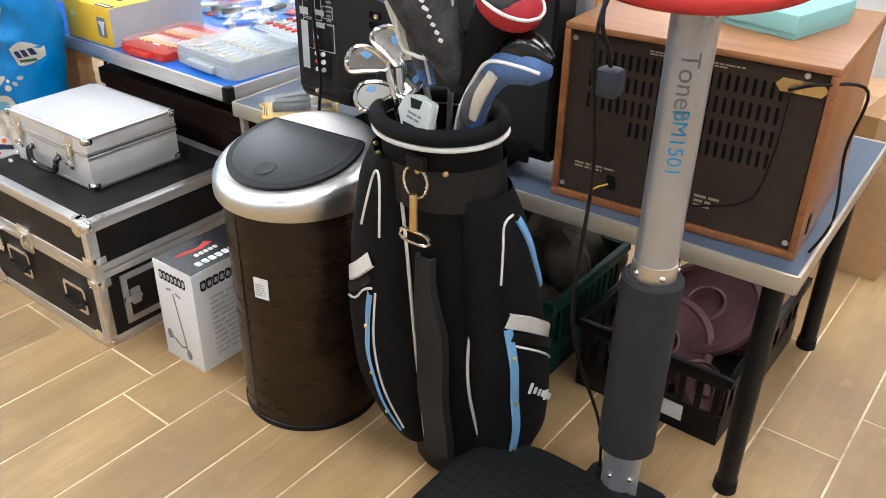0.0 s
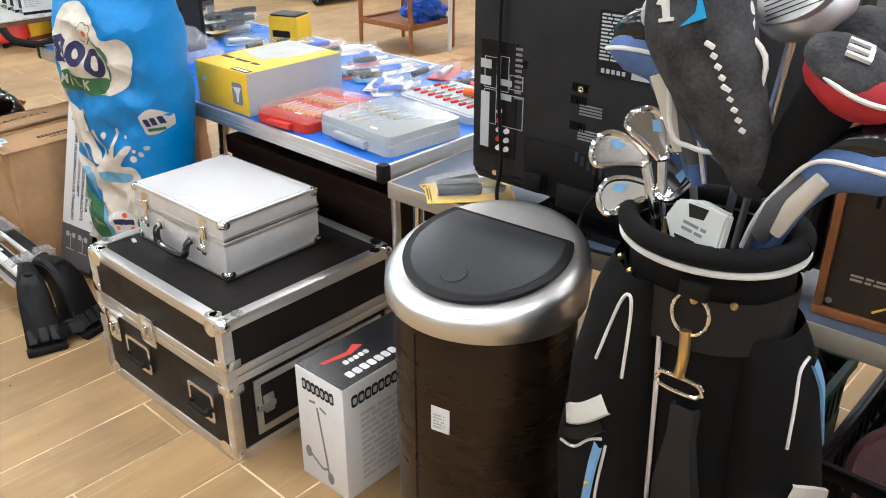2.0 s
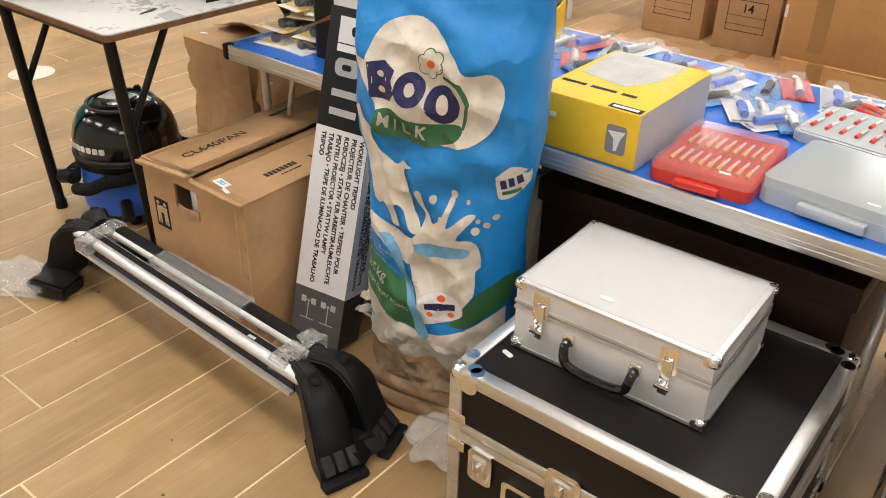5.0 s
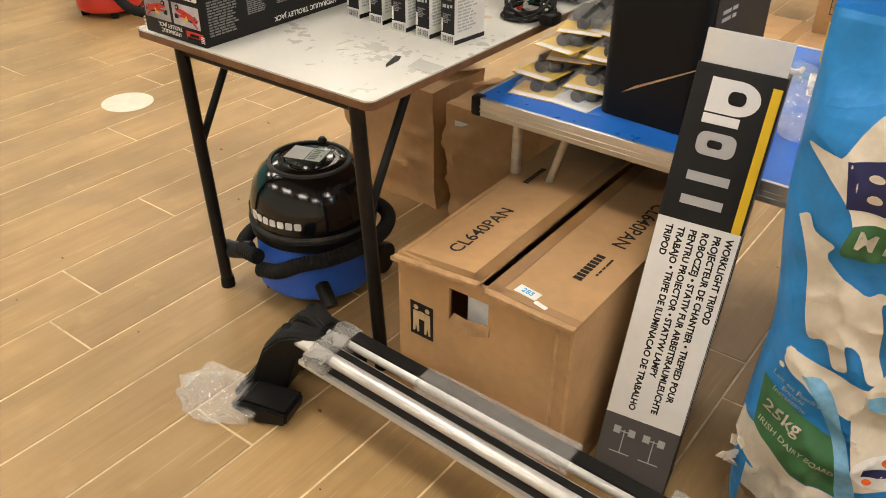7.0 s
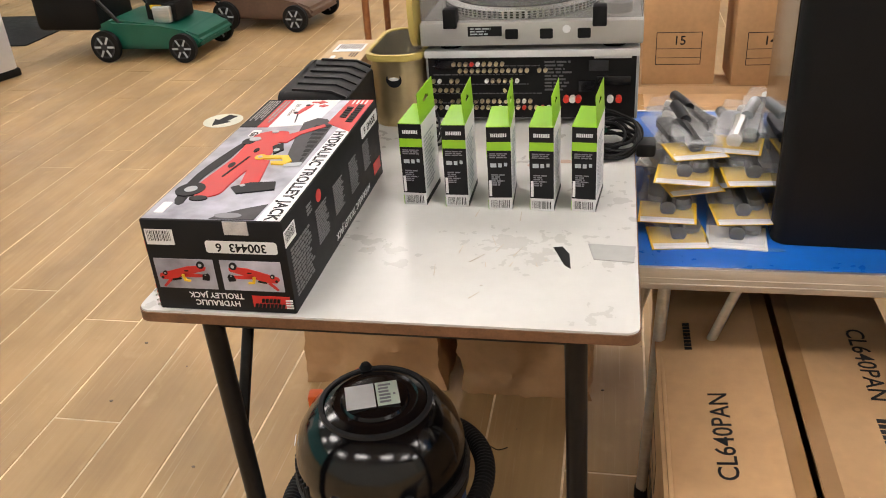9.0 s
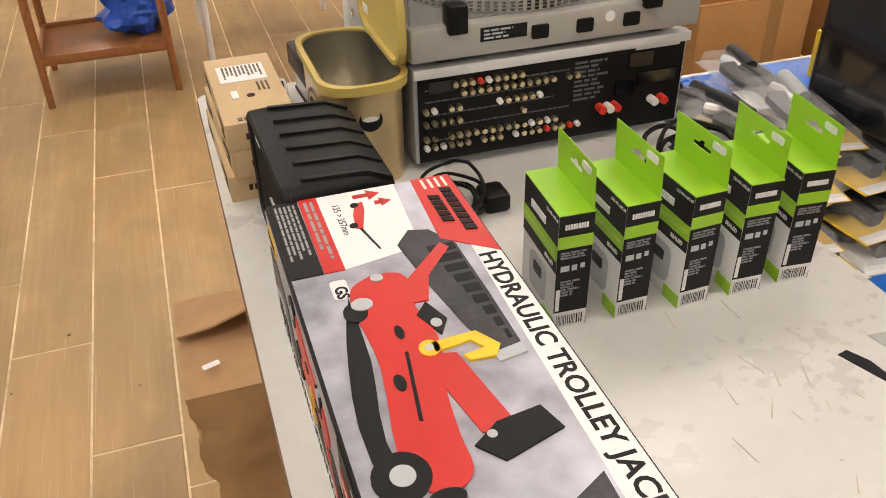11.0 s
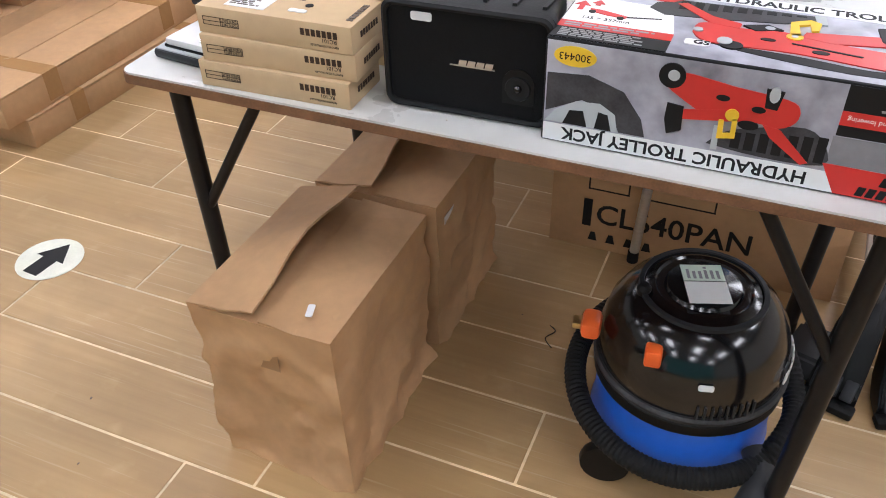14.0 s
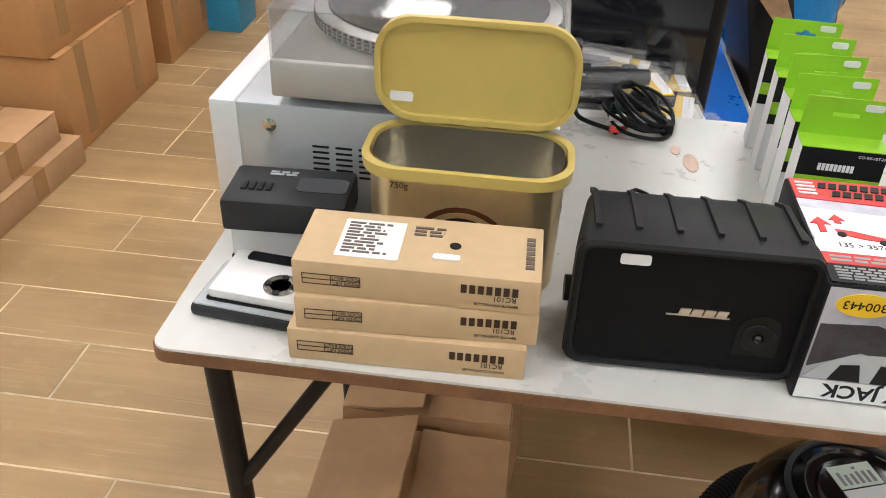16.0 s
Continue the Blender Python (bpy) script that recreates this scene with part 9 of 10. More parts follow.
    studs(right, ((0.242, 0.14), (0.25, 0.34), (0.248, 0.52)))
    band("white_panel", right, [(0.24, 0.645), (0.40, 0.61), (0.60, 0.54), (0.82, 0.45)], 0.032, VINYL)
    band("dark_band", right, [(0.26, 0.59), (0.45, 0.545), (0.65, 0.47), (0.84, 0.385)], 0.022, BLK)
    line(right, [(0.28, 0.555), (0.45, 0.505), (0.62, 0.43), (0.82, 0.345)])
    line(right, [(0.23, 0.76), (0.28, 0.86), (0.33, 0.93), (0.46, 0.945)])
    band("side_trim", right, [(0.50, 0.93), (0.60, 0.82), (0.68, 0.68)], 0.016, TRIMBLUE)
    left = pocket(168, 258, 0.08, 0.80, 0.122)
    band("trim_strip", left, [(0.87, 0.06), (0.82, 0.22), (0.81, 0.42), (0.85, 0.60)], 0.018, TRIMBLUE)
    studs(left, ((0.845, 0.14), (0.815, 0.30), (0.82, 0.48)))
    band("white_panel", left, [(0.62, 0.615), (0.74, 0.655), (0.86, 0.71)], 0.034, VINYL)
    band("dark_band", left, [(0.62, 0.565), (0.74, 0.60), (0.86, 0.655)], 0.020, BLK)
    line(left, [(0.60, 0.53), (0.72, 0.555), (0.80, 0.60), (0.86, 0.615)])
    line(left, [(0.76, 0.80), (0.80, 0.93), (0.86, 0.965), (0.90, 0.93), (0.91, 0.78)])
    line(left, [(0.905, 0.07), (0.86, 0.24), (0.85, 0.42), (0.88, 0.60)])
    # stitched mark as plain slanted bars
    for k in range(8):
        p = right(0.36 + 0.034 * k, 0.385 - 0.016 * k, 0.003)
        bm = BM()
        box(bm, -0.0035, -0.0018, -0.013 if k in (0, 4) else -0.008, 0.0035, 0.0018, 0.013 if k in (0, 4) else 0.008, 0.0012, 1, Matrix.Translation(p) @ pose(0, 0, 0, 0, 14, 60))
        part("stitched_mark", bm, WHITETRIM, t)
    # long piping down the body
    for angs in ((263, 262, 260, 258, 257, 257, 257), (356, 345, 332, 320, 316, 320, 328)):
        part("white_piping", tube(BM(), [tuple(at(a, 0.72 - 0.108 * k, 1, 0.006)) for k, a in enumerate(angs)], 0.0036, 8, 4), WHITETRIM, t)
    # shoulder strap with clip
    bm = BM()
    prev = None
    for k in range(13):
        z = 0.62 - 0.045 * k
        wd = 0.022 if k < 2 else (0.028 + 0.013 * min(1, (k - 2) / 2))
        c = at(285 - 0.7 * k, z, 1, 0.016 + 0.006 * math.sin(k))
        row = [bm.verts.new(c + Vector((dx * wd, dy, 0))) for dx, dy in ((-1, 0.006), (-0.8, -0.007), (0.8, -0.007), (1, 0.006))]
        if prev:
            for i in range(3):
                bm.faces.new((prev[i], prev[i + 1], row[i + 1], row[i]))
        prev = row
    bmesh.ops.recalc_face_normals(bm, faces=bm.faces)
    bmesh.ops.solidify(bm, geom=list(bm.faces), thickness=0.006)
    part("shoulder_strap", bm, mat("black strap vinyl", (0.020, 0.020, 0.021), 0.5, var=0.2), t)
    c = at(285, 0.800, 1, 0.014)
    part("d_ring", tube(BM(), [tuple(c + Vector((0.026 * math.cos(a), -0.004, 0.030 * math.sin(a) - 0.018))) for a in [k * math.tau / 24 for k in range(24)]], 0.0028, 8, 3, closed=True), CHROME, t)
    part("clip", tube(BM(), [tuple(c + Vector((0, -0.010, -0.040))), tuple(c + Vector((0.004, -0.014, -0.075))), tuple(c + Vector((0.0, -0.010, -0.110)))], 0.0075, 10), BRASS, t, "brass swivel clip")
    part("strap_buckle", tube(BM(), [tuple(c + Vector((x, -0.008, z))) for x, z in ((-0.028, -0.115), (0.028, -0.115), (0.028, -0.135), (-0.028, -0.135))], 0.0036, 8, 3, closed=True), CHROME, t)
    part("strap_loop", box(BM(), c.x - 0.02, c.y - 0.008, c.z + 0.005, c.x + 0.02, c.y + 0.004, c.z + 0.03, 0.003), BLK, t)
    bm = BM()
    for a in (215, 236, 285, 308):
        blob(bm, at(a, 0.80, 1, 0.012), (0.006, 0.006, 0.006), 1)
    part("rivets", bm, BRASS, t)
    return t


golf_bag()


def club(name, label, foot, neck, head_parts, shaft=STEEL):
    t = thing(name, label, "golf club", None, "clubs in the golf bag")
    t.location = foot
    o = Vector(foot)
    part("shaft", cyl(BM(), (0, 0, 0), Vector(neck) - o, 0.005, 0.006, 10), shaft, t)
    for nm, bm, m, lb in head_parts(o):
        part(nm, bm, m, t, lb)
    return t


def sock(o, pts, radii, n=16, flat=0.75):
    """A soft knitted cover swept along points, with a radius at each."""
    bm = BM()
    S = spline(pts, 5)
    rings = []
    for i, p in enumerate(S):
        f = i / (len(S) - 1) * (len(radii) - 1)
        k = min(int(f), len(radii) - 2)
        r = radii[k] + (radii[k + 1] - radii[k]) * (f - k)
        d = (S[min(i + 1, len(S) - 1)] - S[max(i - 1, 0)]).normalized()
        s = d.cross(Vector((0, 1, 0))).normalized()
        u = s.cross(d)
        rings.append([bm.verts.new(p - o + r * (math.cos(a) * s + flat * math.sin(a) * u)) for a in [q * math.tau / n for q in range(n)]])
    for a, b in zip(rings, rings[1:]):
        for k in range(n):
            bm.faces.new((a[k], a[(k + 1) % n], b[(k + 1) % n], b[k]))
    bm.faces.new(rings[0][::-1])
    bm.faces.new(rings[-1])
    return bm


def head(o, c, r, rx=0, ry=0, rz=0, jitter=0.05):
    m = pose(0, 0, 0, rx, ry, rz)
    return blob(BM(), Vector(c) - o, r, 3, jitter, m)


WELL = (2.75, 0.13, 0.81)


def club_big(o):
    c = Vector((2.700, 0.085, 1.125))
    yield "plush_cover", sock(o, [c + Vector((-0.01, 0, 0.078)), c + Vector((-0.003, -0.005, 0.055)), c + Vector((0.004, -0.008, 0.0)), c + Vector((0.045, -0.01, -0.075)), c + Vector((0.085, 0.0, -0.150)), c + Vector((0.095, 0.02, -0.20))], [0.020, 0.066, 0.074, 0.058, 0.036, 0.026], 22, 0.62), CLGREY, "worn grey plush cover"
    yield "blue_gusset", sock(o, [c + Vector((-0.055, 0.035, 0.03)), c + Vector((-0.045, 0.025, -0.05)), c + Vector((0.025, 0.03, -0.12)), c + Vector((0.075, 0.03, -0.17))], [0.03, 0.045, 0.045, 0.025], 16, 0.6), CLBLUE, "blue mesh gusset"
    bm = BM()
    loop = []
    for k in range(14):
        a = k * math.tau / 14
        loop.append(tuple(c - o + Vector((0.073 * math.cos(a) + (0.03 if math.sin(a) < -0.3 else 0), -0.012, 0.078 * math.sin(a) - (0.075 if math.sin(a) < -0.5 else 0)))))
    yield "white_piping", tube(bm, loop, 0.0035, 8, 4, closed=True), WHITETRIM, ""
    P = plane(tuple(c - o + Vector((0, -0.0515, 0.0))), (1, 0, 0.25), (-0.25, 0, 1))
    yield "number_mark", prism(prism(BM(), [(-0.026, 0.038), (-0.018, 0.048), (-0.012, 0.048), (-0.012, 0.020), (-0.019, 0.020), (-0.019, 0.036)], -0.004, 0.004, P), rect(-0.025, 0.016, -0.006, 0.020), -0.004, 0.004, P), WHITETRIM, "white figure one"
    yield "blue_tick", prism(BM(), [(0.002, 0.008), (0.034, 0.014), (0.030, 0.040), (0.024, 0.022)], -0.004, 0.004, P), CYAN, ""
    bm = BM()
    for k in range(9):
        p = c - o + Vector((0.040 + 0.006 * k, -0.052 + 0.0025 * k, -0.008 - 0.0125 * k))
        box(bm, -0.0065 if k in (0, 4) else -0.004, -0.002, -0.0032, 0.0065 if k in (0, 4) else 0.004, 0.002, 0.0032, 0.001, 1, Matrix.Translation(p) @ pose(0, 0, 0, 0, 28, 25))
    yield "logo_text", bm, WHITETRIM, ""


def club_driver(o):
    c = Vector((2.800, 0.165, 1.150))
    yield "driver_head", head(o, c, (0.060, 0.045, 0.036), 20, -25, 20, 0.08), mat("silver grey driver head", (0.55, 0.56, 0.58), 0.32, 0.6, var=0.06), "silver driver head"
    m = pose(*(c - o), 62, -28, 0) @ Matrix.Translation((0, 0, 0.0))
    yield "face_plate", prism(BM(), oval(0, 0, 0.055, 0.030), 0.030, 0.042, m), STEEL, "grooved face plate"
    bm = BM()
    for k in range(7):
        box(bm, -0.035, -0.020 + 0.0065 * k, 0.042, 0.035, -0.019 + 0.0065 * k, 0.0428, m=m)
    yield "face_grooves", bm, INK, ""


def club_blue(c, flip, s=1.0):
    def gen(o):
        c2 = Vector(c)
        F = Matrix.Diagonal((flip, 1, s))
        yield "blue_mesh_cover", sock(o, [c2 + F @ Vector((-0.060, -0.01, 0.012)), c2 + F @ Vector((-0.030, -0.012, 0.010)), c2 + F @ Vector((0.020, -0.005, -0.005)), c2 + F @ Vector((0.050, 0, -0.050)), c2 + F @ Vector((0.068, 0.004, -0.105)), c2 + F @ Vector((0.082, 0.008, -0.160))], [0.010, 0.027, 0.028, 0.022, 0.018, 0.015], 18, 0.8), CLBLUE, "blue mesh cover"
        yield "clear_cap", sock(o, [c2 + F @ Vector((-0.058, -0.005, 0.026)), c2 + F @ Vector((-0.02, -0.002, 0.040)), c2 + F @ Vector((0.03, 0.002, 0.020))], [0.010, 0.030, 0.014], 14, 0.8), BLKGLOSS, "glossy black cap"
        yield "cream_stripe", sock(o, [c2 + F @ Vector((0.022, -0.030, -0.010)), c2 + F @ Vector((0.046, -0.026, -0.060)), c2 + F @ Vector((0.062, -0.018, -0.110))], [0.010, 0.012, 0.008], 10, 0.5), mat("cream vinyl stripe", (0.58, 0.54, 0.46), 0.5, var=0.1), ""
        yield "grey_panel", sock(o, [c2 + F @ Vector((0.040, -0.012, -0.020)), c2 + F @ Vector((0.066, -0.012, -0.075)), c2 + F @ Vector((0.080, -0.008, -0.125))], [0.014, 0.017, 0.012], 12, 0.9), mat("dark grey mesh", (0.085, 0.085, 0.09), 0.6, var=0.2, bump=0.3, bscale=400), ""
        yield "white_piping", tube(BM(), [tuple(c2 - o + F @ Vector(p)) for p in ((-0.055, -0.034, 0.014), (-0.02, -0.040, 0.020), (0.03, -0.030, 0.012), (0.060, -0.020, -0.030), (0.086, -0.014, -0.09), (0.100, -0.008, -0.15))], 0.003, 8), WHITETRIM, ""
    return gen


def club_red(c, tilt, num):
    def gen(o):
        c2 = Vector(c)
        yield "red_mesh_cover", head(o, c2, (0.062, 0.048, 0.036), 10, tilt, 0), CLRED, "red mesh cover"
        yield "plush_top", head(o, c2 + Vector((-0.006, -0.006, 0.018)), (0.056, 0.044, 0.026), 14, tilt, 0), CLGREY, "grey plush top"
        yield "white_piping", tube(BM(), [tuple(c2 - o + pose(0, 0, 0, 12, tilt, 0) @ Vector((0.060 * math.cos(k * math.tau / 14), 0.047 * math.sin(k * math.tau / 14), 0.012))) for k in range(14)], 0.003, 8, 3, closed=True), WHITETRIM, ""
        yield "black_neck", sock(o, [c2 + Vector((-0.02, 0, -0.015)), c2 + Vector((-0.045, 0.005, -0.070)), c2 + Vector((-0.075, 0.01, -0.150))], [0.040, 0.034, 0.026], 14), FABRIC, "black knitted neck"
        if num:
            P = pose(0, 0, 0, 14, tilt, 0)
            m = Matrix.Translation(c2 - o + Vector((-0.006, -0.014, 0.018))) @ P @ pose(0, 0, 0.0245, 0, 0, 20)
            yield "number_mark", prism(prism(prism(prism(BM(), rect(-0.014, 0.012, 0.014, 0.017), -0.002, 0.0025, m), rect(-0.014, -0.002, 0.012, 0.003), -0.002, 0.0025, m), rect(-0.014, -0.016, 0.014, -0.011), -0.002, 0.0025, m), rect(0.010, -0.011, 0.015, 0.012), -0.002, 0.002, m), WHITETRIM, "white figure three"
    return gen


club("driver", "golf club in a worn grey plush cover with blue gusset", WELL, (2.77, 0.11, 0.94), club_big)
club("driver", "golf driver with bare silver head", (2.76, 0.16, 0.81), (2.79, 0.16, 1.13), club_driver)
club("fairway_wood", "golf club in a pale blue mesh cover", (2.72, 0.13, 0.81), (2.70, 0.12, 0.92), club_blue((2.625, 0.115, 1.065), 1))
club("fairway_wood", "golf club in a blue and grey mesh cover", (2.80, 0.09, 0.81), (2.81, 0.09, 0.88), club_blue((2.915, 0.090, 0.988), -1.15, 0.9))
club("fairway_wood", "golf club in a red and grey cover", (2.79, 0.13, 0.81), (2.81, 0.13, 0.94), club_red((2.895, 0.085, 1.090), 24, True))
club("fairway_wood", "golf club in a dark red mesh cover", (2.80, 0.17, 0.81), (2.82, 0.17, 0.96), club_red((2.880, 0.19, 1.110), 8, False))


def iron_head(c, ang, lean):
    """A blade seen on its back: ang turns the toe round, lean tips it."""
    def gen(o):
        r = Vector((0.815, 0.578, 0)).normalized()
        n = (Vector((0.53, -0.75, 0.36)) + lean * Vector((0, 0, 1))).normalized()
        u = n.cross(r).normalized()
        q = radians(ang)
        m = plane(Vector(c) - o, math.cos(q) * r + math.sin(q) * u, math.cos(q) * u - math.sin(q) * r)
        out = [(-0.036, -0.012), (-0.030, -0.020), (0.000, -0.030), (0.026, -0.028), (0.040, -0.014), (0.043, 0.006), (0.036, 0.022), (0.024, 0.027), (0.000, 0.014), (-0.026, 0.002), (-0.036, -0.002)]
        bm = prism(BM(), out, -0.008, 0.003, m)
        bmesh.ops.bevel(bm, geom=list(bm.edges), offset=0.0035, segments=3, affect="EDGES")
        yield "iron_blade", bm, CHROME, "polished iron blade"
        rim = [(x * 0.93 + 0.002, y * 0.88 - 0.001) for x, y in out]
        bm = BM()
        tube(bm, [tuple(m @ Vector((x, y, 0.003))) for x, y in rim], 0.0045, 8, 3, closed=True)
        yield "cavity_rim", bm, CHROME, ""
        yield "cavity_badge", prism(BM(), [(0.002, -0.019), (0.018, -0.020), (0.024, -0.012), (0.008, -0.008)], 0.003, 0.0045, m), TRIMBLUE, "pale blue badge"
        yield "hosel", cyl(BM(), m @ Vector((-0.034, -0.007, -0.002)), Vector((2.690, 0.075, 0.820)) - o, 0.0075, 0.0065, 12), CHROME, ""
        yield "ferrule", cyl(BM(), m @ Vector((-0.034, -0.007, -0.002)) * 0.35 + (Vector((2.690, 0.075, 0.820)) - o) * 0.65, Vector((2.690, 0.075, 0.820)) - o, 0.0082, 0.0082, 12), BRASS, ""
    return gen


for c, ang, lean in (((2.620, 0.063, 0.938), 158, 0.0), ((2.648, 0.085, 0.966), 112, 0.15), ((2.634, 0.070, 0.880), 184, -0.1), ((2.675, 0.098, 0.912), 60, 0.5)):
    club("iron_club", "polished steel iron golf club standing in the bag", (2.715, 0.09, 0.80), (2.690, 0.075, 0.82), iron_head(c, ang, lean))


def putter_head(o):
    m = Matrix.Translation(Vector((2.762, 0.022, 0.885)) - o) @ plane((0, 0, 0), (0.97, -0.25, -0.05), (0.10, 0.25, 0.96))
    ring = [(-0.050, 0.000), (-0.040, 0.028), (-0.005, 0.040), (0.040, 0.038), (0.045, -0.020), (0.030, -0.045), (0.008, -0.045), (0.0, -0.030), (-0.030, -0.024)]
    bm = prism(BM(), ring, -0.010, 0.006, m)
    bmesh.ops.bevel(bm, geom=list(bm.edges), offset=0.003, segments=2, affect="EDGES")
    yield "putter_head", bm, PUTTER, "pearl grey mallet head"
    yield "head_cutout", prism(prism(BM(), [(-0.020, 0.030), (0.012, 0.033), (0.010, 0.018), (-0.012, 0.014)], 0.004, 0.0068, m), [(-0.026, -0.014), (0.008, -0.012), (0.002, -0.026), (-0.018, -0.024)], 0.004, 0.0068, m), INK, ""
    yield "head_print", textbars(BM(), m, -0.018, -0.006, 0.025, 0.010, 2, seed=131, z=0.0072), MIDGREY, ""


club("putter", "pearl grey mallet putter standing head up", (2.765, 0.06, 0.80), (2.775, 0.035, 0.862), putter_head)


# ---- crates under the steel edged table ----
def crate(name, label, x, y, w, d, h, material, rz=0):
    t = thing(name, label, "crate", pose(x, y, 0, 0, 0, rz))
    part("crate_floor", box(BM(), -w / 2, -d / 2, 0, w / 2, d / 2, 0.008, 0.002), material, t)
    for sy in (-1, 1):
        for z0, z1 in ((0.008, h * 0.42), (h * 0.80, h)):
            ya, yb = sorted((sy * d / 2, sy * (d / 2 - 0.008)))
            part("side_wall", box(BM(), -w / 2, ya, z0, w / 2, yb, z1, 0.002), material, t)
        for k in range(9):
            xx = -w / 2 + 0.02 + k * (w - 0.04) / 8
            ya, yb = sorted((sy * d / 2, sy * (d / 2 - 0.007)))
            part("slat", box(BM(), xx - 0.008, ya, h * 0.42, xx + 0.008, yb, h * 0.80), material, t)
    for sx in (-1, 1):
        for z0, z1 in ((0.008, h * 0.42), (h * 0.80, h)):
            xa, xb = sorted((sx * w / 2, sx * (w / 2 - 0.008)))
            part("side_wall", box(BM(), xa, -d / 2 + 0.008, z0, xb, d / 2 - 0.008, z1, 0.002), material, t)
        for k in range(11):
            yy = -d / 2 + 0.02 + k * (d - 0.04) / 10
            xa, xb = sorted((sx * w / 2, sx * (w / 2 - 0.007)))
            part("slat", box(BM(), xa, yy - 0.009, h * 0.42, xb, yy + 0.009, h * 0.80), material, t)
    bm = BM()
    for a in ((-w / 2 - 0.012, -d / 2 - 0.012, w / 2 + 0.012, -d / 2), (-w / 2 - 0.012, d / 2, w / 2 + 0.012, d / 2 + 0.012), (-w / 2 - 0.012, -d / 2, -w / 2, d / 2), (w / 2, -d / 2, w / 2 + 0.012, d / 2)):
        box(bm, a[0], a[1], h - 0.022, a[2], a[3], h + 0.002, 0.002)
    part("crate_rim", bm, material, t)
    return t


cr = crate("black_crate", "black slatted plastic crate holding maroon dishes", 3.035, 0.865, 0.385, 0.56, 0.205, BLK)
decal("paper_label", [rect(0.02, 0.03, 0.10, 0.075)], PAPER, cr, plane((0, -0.28, 0), (1, 0, 0), (0, 0, 1)), 2)
crate("green_crate", "dark green plastic crate full of stones and pots", 2.585, 0.745, 0.38, 0.40, 0.24, CRATEG)


def dish(x, y, z, r, rx, ry):
    t = thing("ceramic_lid", "round dusty maroon ceramic dish lid in the crate", "dish", pose(x, y, z, rx, ry, 0), "maroon dishes")
    part("disc", lathe(BM(), [(r, 0.0), (r * 1.02, 0.008), (r, 0.020), (r * 0.88, 0.026), (r * 0.84, 0.020), (r * 0.5, 0.016), (0.001, 0.020)], 40), PUCE, t)
    part("knob_ring", lathe(BM(), [(r * 0.35, 0.014), (r * 0.37, 0.024), (r * 0.32, 0.028), (r * 0.30, 0.016)], 28), PUCE, t)


dish(2.99, 0.76, 0.10, 0.135, 38, 12)
dish(3.05, 0.90, 0.16, 0.150, 30, -10)
dish(3.13, 0.70, 0.05, 0.075, 10, 40)
dish(3.12, 1.02, 0.10, 0.11, 60, -20)
for k, (x, y, z, r) in enumerate(((2.63, 0.66, 0.14, 0.085), (2.50, 0.70, 0.15, 0.10), (2.66, 0.84, 0.17, 0.10), (2.56, 0.62, 0.10, 0.07), (2.72, 0.63, 0.10, 0.055), (2.54, 0.86, 0.16, 0.09))):
    t = thing("stone", "rounded grey brown garden stone in the crate", "stone", pose(x, y, z, 20 * k, 33 * k, 50 * k), "stones in the crate")
    part("stone_body", blob(BM(), (0, 0, 0), (r * 1.35, r * 0.85, r * 0.62), 3, 0.25, seed=k * 2.3), STONE, t)
t = thing("vase", "dark upright pot lying under the table", "pot", pose(2.62, 0.93, 0.20, 60, 0, -50))
part("pot_body", lathe(BM(), [(0.05, -0.16), (0.075, -0.10), (0.085, 0.0), (0.06, 0.10), (0.045, 0.14)], 30), STONE, t)


